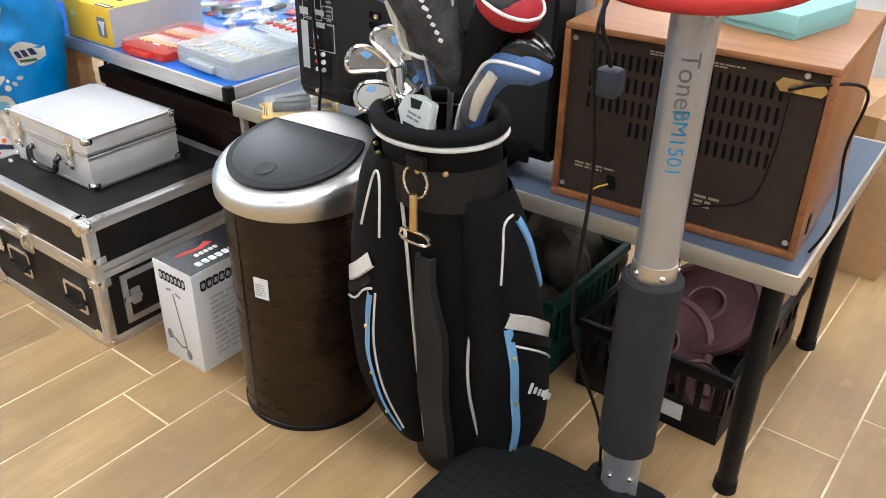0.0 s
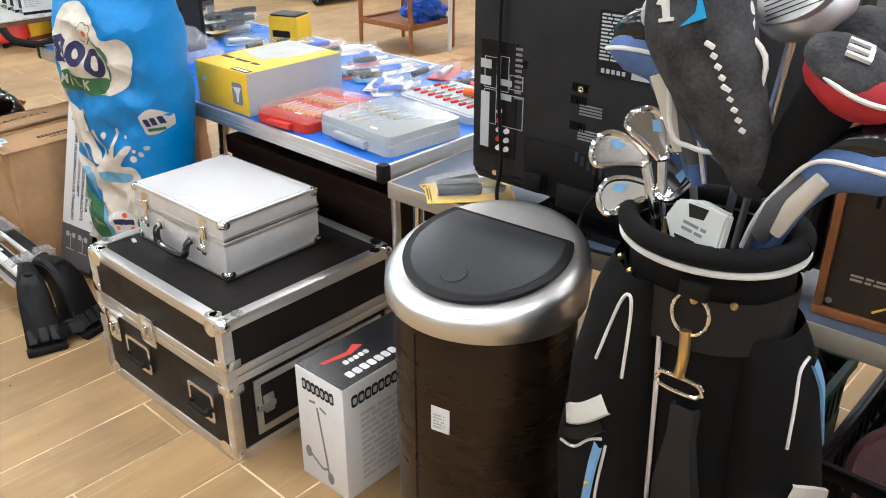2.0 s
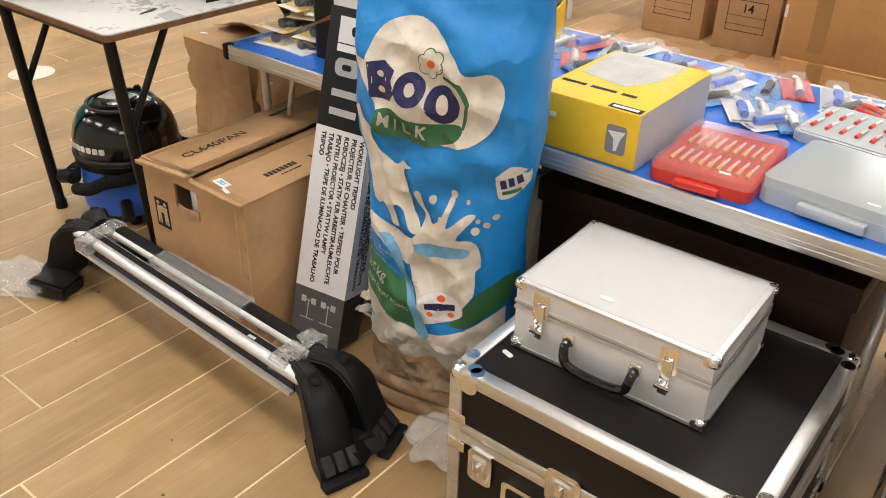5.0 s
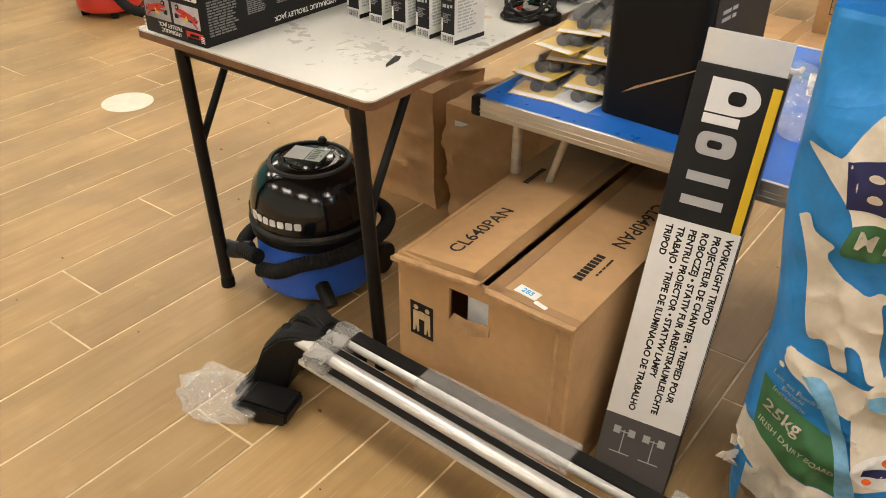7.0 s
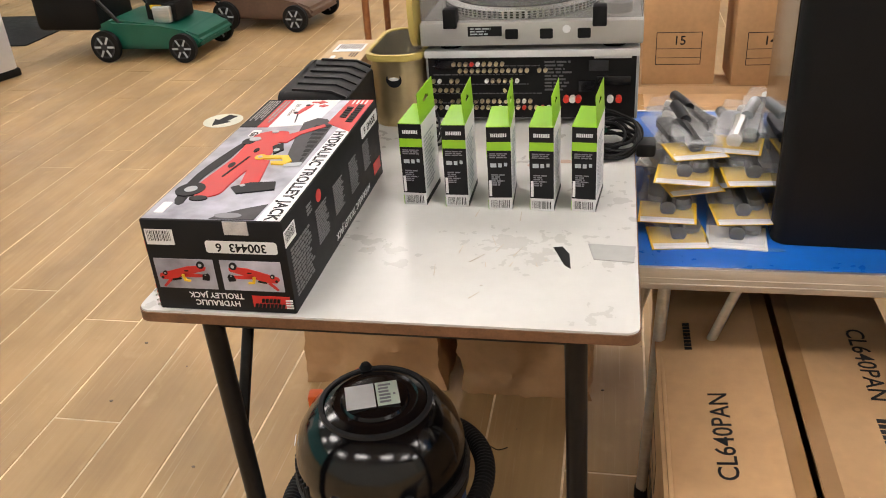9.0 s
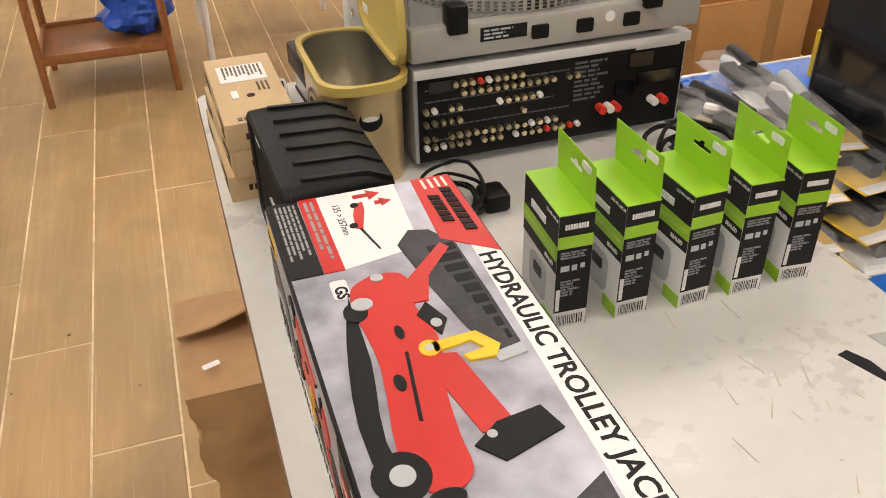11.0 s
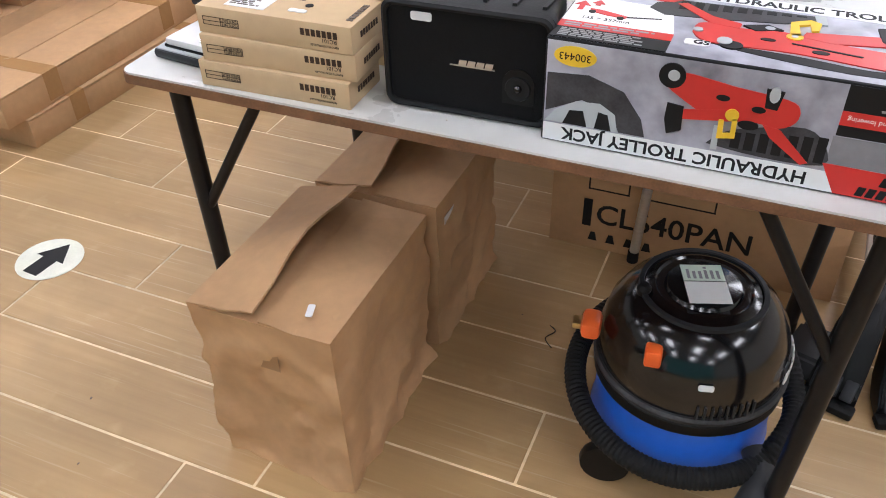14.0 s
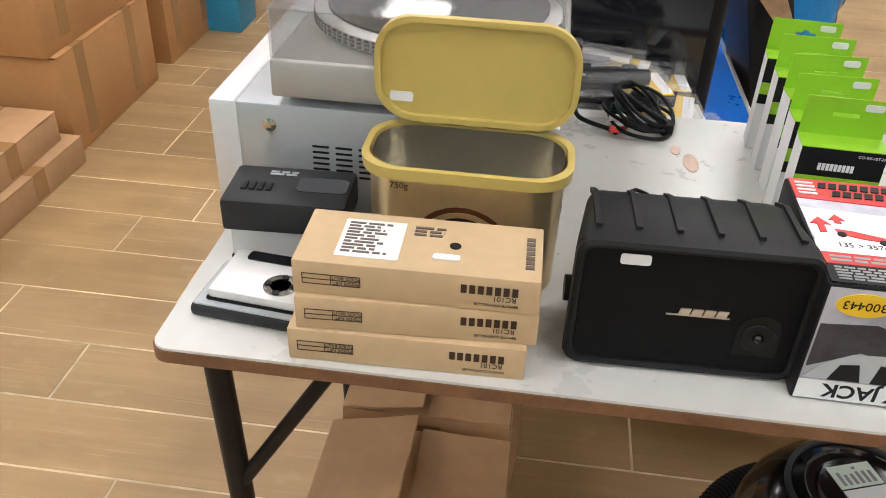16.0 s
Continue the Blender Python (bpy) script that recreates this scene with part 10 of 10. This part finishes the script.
# ---- cartons behind the tables ----
def simple_carton(name, label, x, y, z, w, d, h, rz=0, tape=True, mark="", group="", dots=False, mt=None):
    t = thing(name, label, "cardboard box", pose(x, y, z, 0, 0, rz), group)
    bm = box(BM(), -w / 2, -d / 2, 0, w / 2, d / 2, h - 0.005, 0.004)
    part("carton_body", bm, mt or CARD, t)
    for s in (-1, 1):
        along = w > d
        if along:
            b = box(BM(), -w / 2, min(s * 0.002, s * d / 2), h - 0.0045, w / 2, max(s * 0.002, s * d / 2), h, 0.001)
        else:
            b = box(BM(), min(s * 0.002, s * w / 2), -d / 2, h - 0.0045, max(s * 0.002, s * w / 2), d / 2, h, 0.001)
        part("flap", b, mt or CARD, t)
    T = Matrix.Translation((0, 0, h))
    F = plane((0, -d / 2, 0), (1, 0, 0), (0, 0, 1))
    if tape:
        decal("tape_strip", [rect(-w * 0.3 - 0.03, -d / 2, -w * 0.3 + 0.03, d / 2), rect(w * 0.25 - 0.03, -d / 2, w * 0.25 + 0.03, d / 2)] if w > d else [rect(-0.03, -d / 2, 0.03, d / 2)], TAPE, t, T, 1)
        decal("tape_strip", [rect(-w * 0.3 - 0.03, h * 0.1, -w * 0.3 + 0.03, h), rect(w * 0.25 - 0.03, h * 0.1, w * 0.25 + 0.03, h)] if w > d else [rect(-0.03, h * 0.6, 0.03, h)], TAPE, t, F, 1)
    if mark:
        bm = BM()
        x0, x1, z0, z1 = -w * 0.32, w * 0.30, h * 0.18, h * 0.46
        for a in ((x0, z0, x1, z0 + 0.003), (x0, z1, x1, z1 + 0.003), (x0, z0, x0 + 0.003, z1), (x1 - 0.003, z0, x1, z1), (x0, (z0 + z1) / 2, x1, (z0 + z1) / 2 + 0.002), (x0, z0 + 0.03, x1, z0 + 0.032)):
            prism(bm, rect(*a), 0.0002, 0.0008, F)
        part("printed_frame", bm, INK, t)
        letters(mark, 0.055, INK, t, F @ Matrix.Translation((0, z1 - 0.035, 0)), bold=0.0006)
    if dots:
        decal("fragile_tape", [rect(-w / 2, h * 0.80, w / 2, h * 0.80 + 0.055)], PAPER, t, F, 1)
        decal("red_dots", [oval(-w / 2 + 0.035 + 0.062 * i, h * 0.80 + 0.027, 0.019, 0.019, 20) for i in range(int((w - 0.05) / 0.062) + 1)], RED, t, F, 2)
        decal("fragile_tape", [rect(-0.03, -d / 2, 0.03, d / 2)], PAPER, t, T, 1)
    return t


simple_carton("flat_carton", "long flat brown taped carton lying on the floor", 0.42, 2.43, 0, 1.00, 0.34, 0.095, -1.5, group="flat cartons")
simple_carton("flat_carton", "long flat brown taped carton on top of another", 0.36, 2.45, 0.096, 1.02, 0.33, 0.10, 0.5, group="flat cartons")
simple_carton("flat_carton", "long flat brown carton beside its stack", 0.36, 2.80, 0, 1.10, 0.34, 0.17, 0, group="flat cartons")
simple_carton("packing_carton", "tall brown carton with fragile tape and stock frame", 0.235, 2.95, 0.171, 0.31, 0.26, 0.50, 0, False, "15", "numbered cartons", True)
simple_carton("packing_carton", "tall brown carton with fragile tape and stock frame", 0.600, 2.93, 0.171, 0.29, 0.26, 0.50, 2, False, "14", "numbered cartons", True)
simple_carton("packing_carton", "short brown carton with red dotted fragile tape", 0.930, 2.93, 0.0, 0.32, 0.28, 0.46, 0, False, "", "numbered cartons", True)
film("black_bag", "heap of black plastic bags on a carton", 0.95, 2.93, (0.13, 0.11), 21, BLKGLOSS, 0.06, 0.461)
simple_carton("brown_carton", "large orange brown carton with black strapping mark", 1.275, 2.56, 0, 0.67, 0.53, 0.34, 1, True, "", "stacked cartons", mt=mat("orange brown cardboard", (0.46, 0.235, 0.085), 0.75, var=0.12, scale=5, bump=0.1, bscale=35))
simple_carton("brown_carton", "large orange brown carton stacked on another", 1.26, 2.57, 0.341, 0.67, 0.52, 0.36, 0, True, "", "stacked cartons", mt=bpy.data.materials["orange brown cardboard"])
simple_carton("brown_carton", "plain brown carton standing on the floor", 2.03, 2.56, 0, 0.52, 0.50, 0.62, 0, True, "", "stacked cartons", mt=bpy.data.materials["orange brown cardboard"])
t = thing("washing_machine", "white washing machine with round door behind the goods", "washing machine", pose(2.72, 2.75, 0))
part("cabinet", box(BM(), -0.30, -0.28, 0.01, 0.30, 0.28, 0.80, 0.010), WHITEP, t)
part("door_ring", lathe(BM(), [(0.17, 0), (0.18, 0.012), (0.165, 0.026), (0.135, 0.026), (0.13, 0.01), (0.13, 0)], 40, m=plane((0, -0.28, 0.46), (1, 0, 0), (0, 0, 1))), mat("pale grey plastic", (0.55, 0.55, 0.54), 0.4), t)
part("door_glass", lathe(BM(), [(0.13, 0.012), (0.08, 0.022), (0.001, 0.026)], 40, m=plane((0, -0.28, 0.46), (1, 0, 0), (0, 0, 1))), DKSCREEN, t)
part("control_strip", box(BM(), -0.29, -0.286, 0.70, 0.29, -0.279, 0.79, 0.002), LTGREY, t)
for x, w in ((2.52, 0.24), (2.80, 0.30)):
    t = thing("black_tray", "black plastic crate standing on a white appliance", "crate", pose(x, 2.72, 0.8005, 0, 0, 3))
    for a in ((-w / 2, -0.15, w / 2, -0.14), (-w / 2, 0.14, w / 2, 0.15), (-w / 2, -0.14, -w / 2 + 0.01, 0.14), (w / 2 - 0.01, -0.14, w / 2, 0.14)):
        part("tray_wall", box(BM(), a[0], a[1], 0, a[2], a[3], 0.13, 0.002), BLK, t)
    part("tray_floor", box(BM(), -w / 2 + 0.01, -0.14, 0, w / 2 - 0.01, 0.14, 0.008), BLK, t)
film("bundled_goods", "bundle of brown and white goods in a tray", 2.53, 2.72, (0.09, 0.10), 31, mat("mixed brown goods", (0.25, 0.18, 0.13), 0.6, var=0.6, scale=25), 0.08, 0.809)
film("bundled_goods", "bundle of pale goods in a tray", 2.80, 2.72, (0.11, 0.10), 37, mat("mixed pale goods", (0.45, 0.42, 0.36), 0.6, var=0.5, scale=25), 0.07, 0.809)
t = thing("orange_case", "bright orange plastic case behind the television", "case", pose(2.05, 2.55, 0.6205, 0, 0, 8))
part("case_body", box(BM(), -0.17, -0.10, 0, 0.17, 0.10, 0.22, 0.02), ORANGE, t)
part("carry_handle", tube(BM(), [(-0.07, 0, 0.215), (-0.06, 0, 0.255), (0.06, 0, 0.255), (0.07, 0, 0.215)], 0.010, 8), BLK, t)
t = thing("printed_carton", "blue and yellow printed carton behind the television", "box", pose(2.30, 2.25, 0))
part("carton_body", box(BM(), -0.11, -0.09, 0, 0.11, 0.09, 0.62, 0.003), mat("bright blue card", (0.03, 0.28, 0.50), 0.45, var=0.15), t)
decal("yellow_band", [rect(-0.11, 0.40, 0.11, 0.46)], YEL, t, plane((0, -0.09, 0), (1, 0, 0), (0, 0, 1)), 1)
simple_carton("brown_carton", "brown carton on the floor behind the old television", 3.05, 1.85, 0, 0.60, 0.40, 0.52, -4, True, "", "stacked cartons")
simple_carton("brown_carton", "brown carton on the floor behind the old television", 3.75, 2.30, 0, 0.50, 0.50, 0.66, 6, True, "", "stacked cartons")


# ---- far side of the hall ----
def wheel(parent, x, y, z, r, w, hub):
    m = plane((x, y + w / 2, z), (1, 0, 0), (0, 0, 1))
    wh = part("wheel", lathe(BM(), [(r * 0.72, 0), (r, w * 0.15), (r, w * 0.85), (r * 0.72, w)], 32, m=m), RUBBER, parent)
    part("rim", lathe(BM(), [(r * 0.74, w * 0.1), (r * 0.70, w + 0.003), (r * 0.25, w * 0.8), (r * 0.22, w + 0.006), (0.001, w + 0.006)], 32, m=m), hub, wh)
    bm = BM()
    for k in range(6):
        a = k * math.tau / 6
        box(bm, r * 0.22, -r * 0.06, w * 0.82, r * 0.70, r * 0.06, w + 0.004, m=m @ Matrix.Rotation(a, 4, "Z"))
    part("spokes", bm, LTGREY, wh)


def mower(x, y, rz, deck, label, s=1.0):
    t = thing("lawn_mower", label, "lawn mower", pose(x, y, 0, 0, 0, rz))
    bm = prism(BM(), [(-0.30, 0.07), (0.34, 0.07), (0.40, 0.10), (0.39, 0.15), (0.28, 0.19), (0.12, 0.22), (-0.22, 0.26), (-0.32, 0.22)], -0.22, 0.22, plane((0, 0, 0), (1, 0, 0), (0, 0, 1)))
    bmesh.ops.bevel(bm, geom=list(bm.edges), offset=0.02, segments=2, affect="EDGES")
    part("deck", bm, deck, t)
    for xx, yy in ((-0.26, -0.25), (0.28, -0.25), (-0.26, 0.25), (0.28, 0.25)):
        wheel(t, xx, yy, 0.10 if xx < 0 else 0.09, 0.10 if xx < 0 else 0.09, 0.045, GREYP)
    part("engine", box(BM(), -0.02, -0.11, 0.22, 0.20, 0.11, 0.34, 0.02), BLK, t)
    part("engine_cover", lathe(BM(), [(0.12, 0.33), (0.12, 0.38), (0.08, 0.42), (0.001, 0.43)], 28, (0.07, 0, 0)), BLK, t)
    part("silver_guard", box(BM(), 0.05, -0.15, 0.22, 0.17, -0.108, 0.32, 0.01), ALU, t)
    part("grass_box", box(BM(), -0.78, -0.20, 0.18, -0.30, 0.20, 0.50, 0.04), BLK, t, "black fabric grass box")
    for sy in (-1, 1):
        part("handle_tube", tube(BM(), [(-0.15, sy * 0.20, 0.22), (-0.40, sy * 0.20, 0.50), (-0.85, sy * 0.20, 0.95)], 0.013, 8), BLACKM, t)
    part("handle_bar", tube(BM(), [(-0.85, -0.2, 0.95), (-0.88, 0, 0.98), (-0.85, 0.2, 0.95)], 0.013, 8), BLACKM, t)
    decal("yellow_label", [rect(0.02, 0.30, 0.10, 0.325)], YEL, t, plane((0, -0.1105, 0), (1, 0, 0), (0, 0, 1)), 1)
    return t


mower(-2.93, 4.12, -3, MOWG, "green petrol lawn mower with black grass box")
mower(-2.42, 4.85, -8, mat("dull brown deck", (0.12, 0.07, 0.045), 0.5, var=0.25), "dull brown old petrol lawn mower")
mower(-3.35, 5.70, -5, RED, "red petrol lawn mower standing far off")


def tea_trolley():
    t = thing("tea_trolley", "two tier teak tea trolley with a box on top", "trolley", pose(-1.0, 3.27, 0, 0, 0, 1))
    for x in (-0.235, 0.235):
        for y in (-0.21, 0.21):
            part("leg", cyl(BM(), (x * 1.02, y, 0), (x * 0.98, y, 0.66), 0.014, 0.019, 14), WOOD, t)
    for z in (0.185, 0.605):
        part("shelf", box(BM(), -0.23, -0.20, z - 0.008, 0.23, 0.20, z, 0.002), WOOD, t)
        for sy in (-1, 1):
            part("rail", box(BM(), -0.235, sy * 0.205 - 0.009, z - 0.018, 0.235, sy * 0.205 + 0.009, z + 0.018, 0.003), WOOD, t)
        for sx in (-1, 1):
            part("rail", box(BM(), sx * 0.235 - 0.009, -0.2, z - 0.018, sx * 0.235 + 0.009, 0.2, z + 0.018, 0.003), WOOD, t)


tea_trolley()
t = thing("storage_box", "black and clear storage box on the tea trolley", "box", pose(-0.98, 3.26, 0.6055))
part("box_body", box(BM(), -0.20, -0.14, 0, 0.20, 0.14, 0.22, 0.006), BLK, t)
part("clear_panel", box(BM(), -0.14, -0.143, 0.03, 0.06, -0.139, 0.19, 0.002), LTGREY, t)
film("shopping_bag", "crumpled blue tarpaulin shopping bag on trolley shelf", -0.86, 3.30, (0.12, 0.13), 41, BLUEBAG, 0.09, 0.1855)
t = thing("side_table", "small pale topped table with white legs", "table", pose(-0.30, 3.55, 0))
part("tabletop", box(BM(), -0.34, -0.32, 0.62, 0.34, 0.32, 0.645, 0.004), mat("pale wood", (0.55, 0.47, 0.37), 0.5, var=0.1), t)
for x in (-0.30, 0.30):
    for y in (-0.28, 0.28):
        part("leg", cyl(BM(), (x, y, 0), (x * 0.96, y, 0.62), 0.014, 0.014, 12), WHITEP, t)
film("white_bundle", "white and blue plastic wrapped bundle on a small table", -0.36, 3.42, (0.14, 0.12), 47, mat("white and blue wrap", (0.50, 0.56, 0.62), 0.3, var=0.3, scale=12), 0.08, 0.6455)
t = thing("cool_box", "silver grey hard storage box with rounded corners", "box", pose(-3.95, 3.45, 0, 0, 0, -18))
part("box_body", box(BM(), -0.22, -0.25, 0.02, 0.22, 0.25, 0.56, 0.03), SILVER, t)
part("box_lid", box(BM(), -0.23, -0.26, 0.565, 0.23, 0.26, 0.66, 0.03), SILVER, t)
part("base_trim", box(BM(), -0.225, -0.255, 0.0, 0.225, 0.255, 0.05, 0.01), BLK, t)
t = thing("floor_mat", "flat dark grey rubber entrance mat", "mat", pose(-4.85, 4.75, 0))
part("mat_body", box(BM(), -0.75, -0.45, 0, 0.75, 0.45, 0.010, 0.004), RUBBER, t)


def generator():
    t = thing("petrol_generator", "red petrol generator in a black tube frame", "generator", pose(-3.28, 2.22, 0, 0, 0, 62))
    for sy in (-1, 1):
        part("tube_frame", tube(BM(), [(-0.30, sy * 0.20, 0.02), (-0.31, sy * 0.20, 0.20), (-0.28, sy * 0.20, 0.42), (0.0, sy * 0.20, 0.45), (0.28, sy * 0.20, 0.42), (0.31, sy * 0.20, 0.20), (0.30, sy * 0.20, 0.02), (0.0, sy * 0.20, 0.015)], 0.014, 8, 5, closed=True), BLACKM, t)
    for x in (-0.28, 0.28):
        C("cross_tube", BLACKM, t, (x, -0.2, 0.42), (x, 0.2, 0.42), 0.013)
        C("cross_tube", BLACKM, t, (x, -0.2, 0.03), (x, 0.2, 0.03), 0.013)
    part("fuel_tank", box(BM(), -0.24, -0.17, 0.31, 0.22, 0.17, 0.42, 0.03), REDP, t)
    part("engine_block", box(BM(), -0.22, -0.14, 0.05, 0.05, 0.14, 0.30, 0.02), GREYP, t)
    part("alternator", cyl(BM(), (0.04, 0, 0.17), (0.26, 0, 0.17), 0.11, 0.10, 24), BLK, t)
    part("recoil_cover", lathe(BM(), [(0.085, 0), (0.088, 0.02), (0.07, 0.035), (0.03, 0.038), (0.001, 0.038)], 28, m=plane((-0.08, -0.14, 0.16), (1, 0, 0), (0, 0, 1))), REDP, t)
    decal("yellow_label", [rect(0.05, 0.375, 0.18, 0.405)], YEL, t, plane((0, -0.1705, 0), (1, 0, 0), (0, 0, 1)), 1)
    return t


generator()
t = thing("spirit_level", "long yellow spirit level lying across the generator", "level", pose(-3.28, 2.32, 0.468, 0, 0, 8))
part("level_body", box(BM(), -0.35, -0.012, 0, 0.35, 0.012, 0.05, 0.003), YEL, t)
part("black_stripe", box(BM(), -0.35, -0.0135, 0.015, 0.35, -0.0122, 0.035), INK, t)
rv = tub_vacuum(-3.12, 1.40, 20, REDP, "red tub vacuum cleaner with black dome and long hose", "tub_vacuum", False)
part("floor_hose", tube(BM(), [(0.12, -0.12, 0.16), (0.26, -0.16, 0.08), (0.42, -0.05, 0.05), (0.42, 0.12, 0.14), (0.30, 0.20, 0.30), (0.12, 0.16, 0.36)], 0.024, 12, 12, ribs=0.1), RUBBER, rv, "looped black hose")
t = thing("covered_stand", "tall stand draped with black fabric", "stand", pose(-3.02, 1.80, 0))
part("drape", prism(BM(), [(0.11 * math.cos(a) * (1 + 0.18 * math.cos(5 * a)), 0.09 * math.sin(a) * (1 + 0.18 * math.cos(5 * a))) for a in [k * math.tau / 40 for k in range(40)]], 0.0, 0.82), FABRIC, t)
t = thing("fire_basket", "small rusty fire basket with yellow side", "basket", pose(-3.24, 1.62, 0, 0, 0, 15))
for k in range(6):
    part("bar", box(BM(), -0.13 + 0.05 * k, -0.11, 0.03, -0.115 + 0.05 * k, -0.10, 0.22, 0.002), mat("rusty red metal", (0.20, 0.04, 0.02), 0.6, var=0.3) if k == 0 else bpy.data.materials["rusty red metal"], t)
part("tray", box(BM(), -0.15, -0.12, 0.0, 0.15, 0.12, 0.03, 0.003), bpy.data.materials["rusty red metal"], t)
part("yellow_side", box(BM(), 0.14, -0.12, 0.03, 0.152, 0.10, 0.20, 0.003), YEL, t)
t = thing("white_cabinet", "white kitchen appliance standing far across the hall", "appliance", pose(-4.35, 1.95, 0, 0, 0, 10))
part("cabinet", box(BM(), -0.28, -0.28, 0.0, 0.28, 0.28, 0.84, 0.01), WHITEP, t)
part("door_panel", box(BM(), -0.26, -0.292, 0.12, 0.26, -0.281, 0.80, 0.006), WHITEP, t)


# ---- marks on the floor ----
def floor_sticker(x, y, r, ang, arrow):
    t = thing("floor_sticker", "round white floor sticker with black arrow" if arrow else "round plain white worn floor sticker", "sticker", pose(x, y, 0.0005, 0, 0, ang), "floor stickers")
    part("disc", prism(BM(), oval(0, 0, r, r, 40), 0, 0.0008), mat("worn white sticker", (0.66, 0.66, 0.56), 0.5, var=0.12, scale=20), t)
    if arrow:
        part("arrow", prism(BM(), [(-r * 0.28, -r * 0.78), (r * 0.28, -r * 0.78), (r * 0.28, 0.0), (r * 0.55, 0.0), (0, r * 0.80), (-r * 0.55, 0.0), (-r * 0.28, 0.0)], 0.0008, 0.0013), INK, t)


floor_sticker(-1.99, 0.705, 0.103, 0, False)
floor_sticker(-1.96, 2.81, 0.10, 160, True)
floor_sticker(-0.495, 1.838, 0.084, -95, True)
rnd = random.Random(12)
t = thing("floor_litter", "scattered small crumbs and scraps of paper on the floor", "litter", None, kind="stuff")
bm = BM()
for k in range(60):
    x, y = rnd.uniform(-1.5, 2.5), rnd.uniform(-0.9, 1.6)
    s = rnd.uniform(0.002, 0.006)
    blob(bm, (x, y, s * 0.4), (s, s * 0.7, s * 0.4), 1, 0.5, seed=k)
part("crumbs", bm, mat("dark crumbs", (0.16, 0.12, 0.09), 0.8, var=0.4, scale=50), t)
t = thing("wire_scrap", "thin dark scrap of wire on the floor", "scrap", pose(-0.30, 0.56, 0.002))
part("wire", tube(BM(), [(-0.03, 0, 0), (-0.01, 0.02, 0.004), (0.015, 0.005, 0.008), (0.035, 0.022, 0.002)], 0.0013, 6), INK, t)

# ---- floor planks ----
PW, GAP = 0.19, 0.0055
plank_meshes = {}


def plank_mesh(length):
    if length not in plank_meshes:
        bm = box(BM(), -PW / 2 + GAP / 2, -length / 2 + GAP / 2, -0.010, PW / 2 - GAP / 2, length / 2 - GAP / 2, 0.0, 0.0)
        top = [e for e in bm.edges if all(v.co.z > -0.005 for v in e.verts)]
        bmesh.ops.bevel(bm, geom=top, offset=0.0009, segments=1, affect="EDGES")
        me = bpy.data.meshes.new("plank")
        bm.to_mesh(me)
        bm.free()
        me.materials.append(PLANK)
        plank_meshes[length] = me
    return plank_meshes[length]


rnd = random.Random(3)
far = []
FIX = {-4: 0.517, -7: 0.24, -5: -0.31, -2: -0.286, -1: 1.806}   # known end joints, by column
LEN = 1.28
i0, i1 = math.floor(X0 / PW), math.ceil(X1 / PW)
for i in range(i0, i1):
    xc = 0.060 + PW * (i + 0.5)
    if xc - PW / 2 < X0 or xc + PW / 2 > X1:
        continue
    y = FIX.get(i, rnd.uniform(0, LEN))
    y -= LEN * math.ceil((y - Y0) / LEN)
    while y < Y1:
        a, b = max(y, Y0), min(y + LEN, Y1)
        y += LEN
        if b - a < 0.05:
            continue
        if -2.6 < xc < 3.4 and b > -1.6 and a < 3.1:
            ob = new("plank", plank_mesh(round(b - a, 3)))
            ob.location = (xc, (a + b) / 2, 0)
            ob.parent = floor
        else:
            far.append((xc, a, b))
verts, faces = [], []
for xc, a, b in far:
    n = len(verts)
    e = GAP / 2
    verts += [(xc - PW / 2 + e, a + e, 0), (xc + PW / 2 - e, a + e, 0), (xc + PW / 2 - e, b - e, 0), (xc - PW / 2 + e, b - e, 0)]
    verts += [(xc - PW / 2 + e, a + e, -0.01), (xc + PW / 2 - e, a + e, -0.01), (xc + PW / 2 - e, b - e, -0.01), (xc - PW / 2 + e, b - e, -0.01)]
    faces += [(n, n + 1, n + 2, n + 3), (n, n + 4, n + 5, n + 1), (n + 1, n + 5, n + 6, n + 2), (n + 2, n + 6, n + 7, n + 3), (n + 3, n + 7, n + 4, n)]
me = bpy.data.meshes.new("far_planks")
me.from_pydata(verts, [], faces)
me.materials.append(PLANK)
ob = new("far_planks", me)
ob.parent = floor
tagged(ob, kind="stuff")
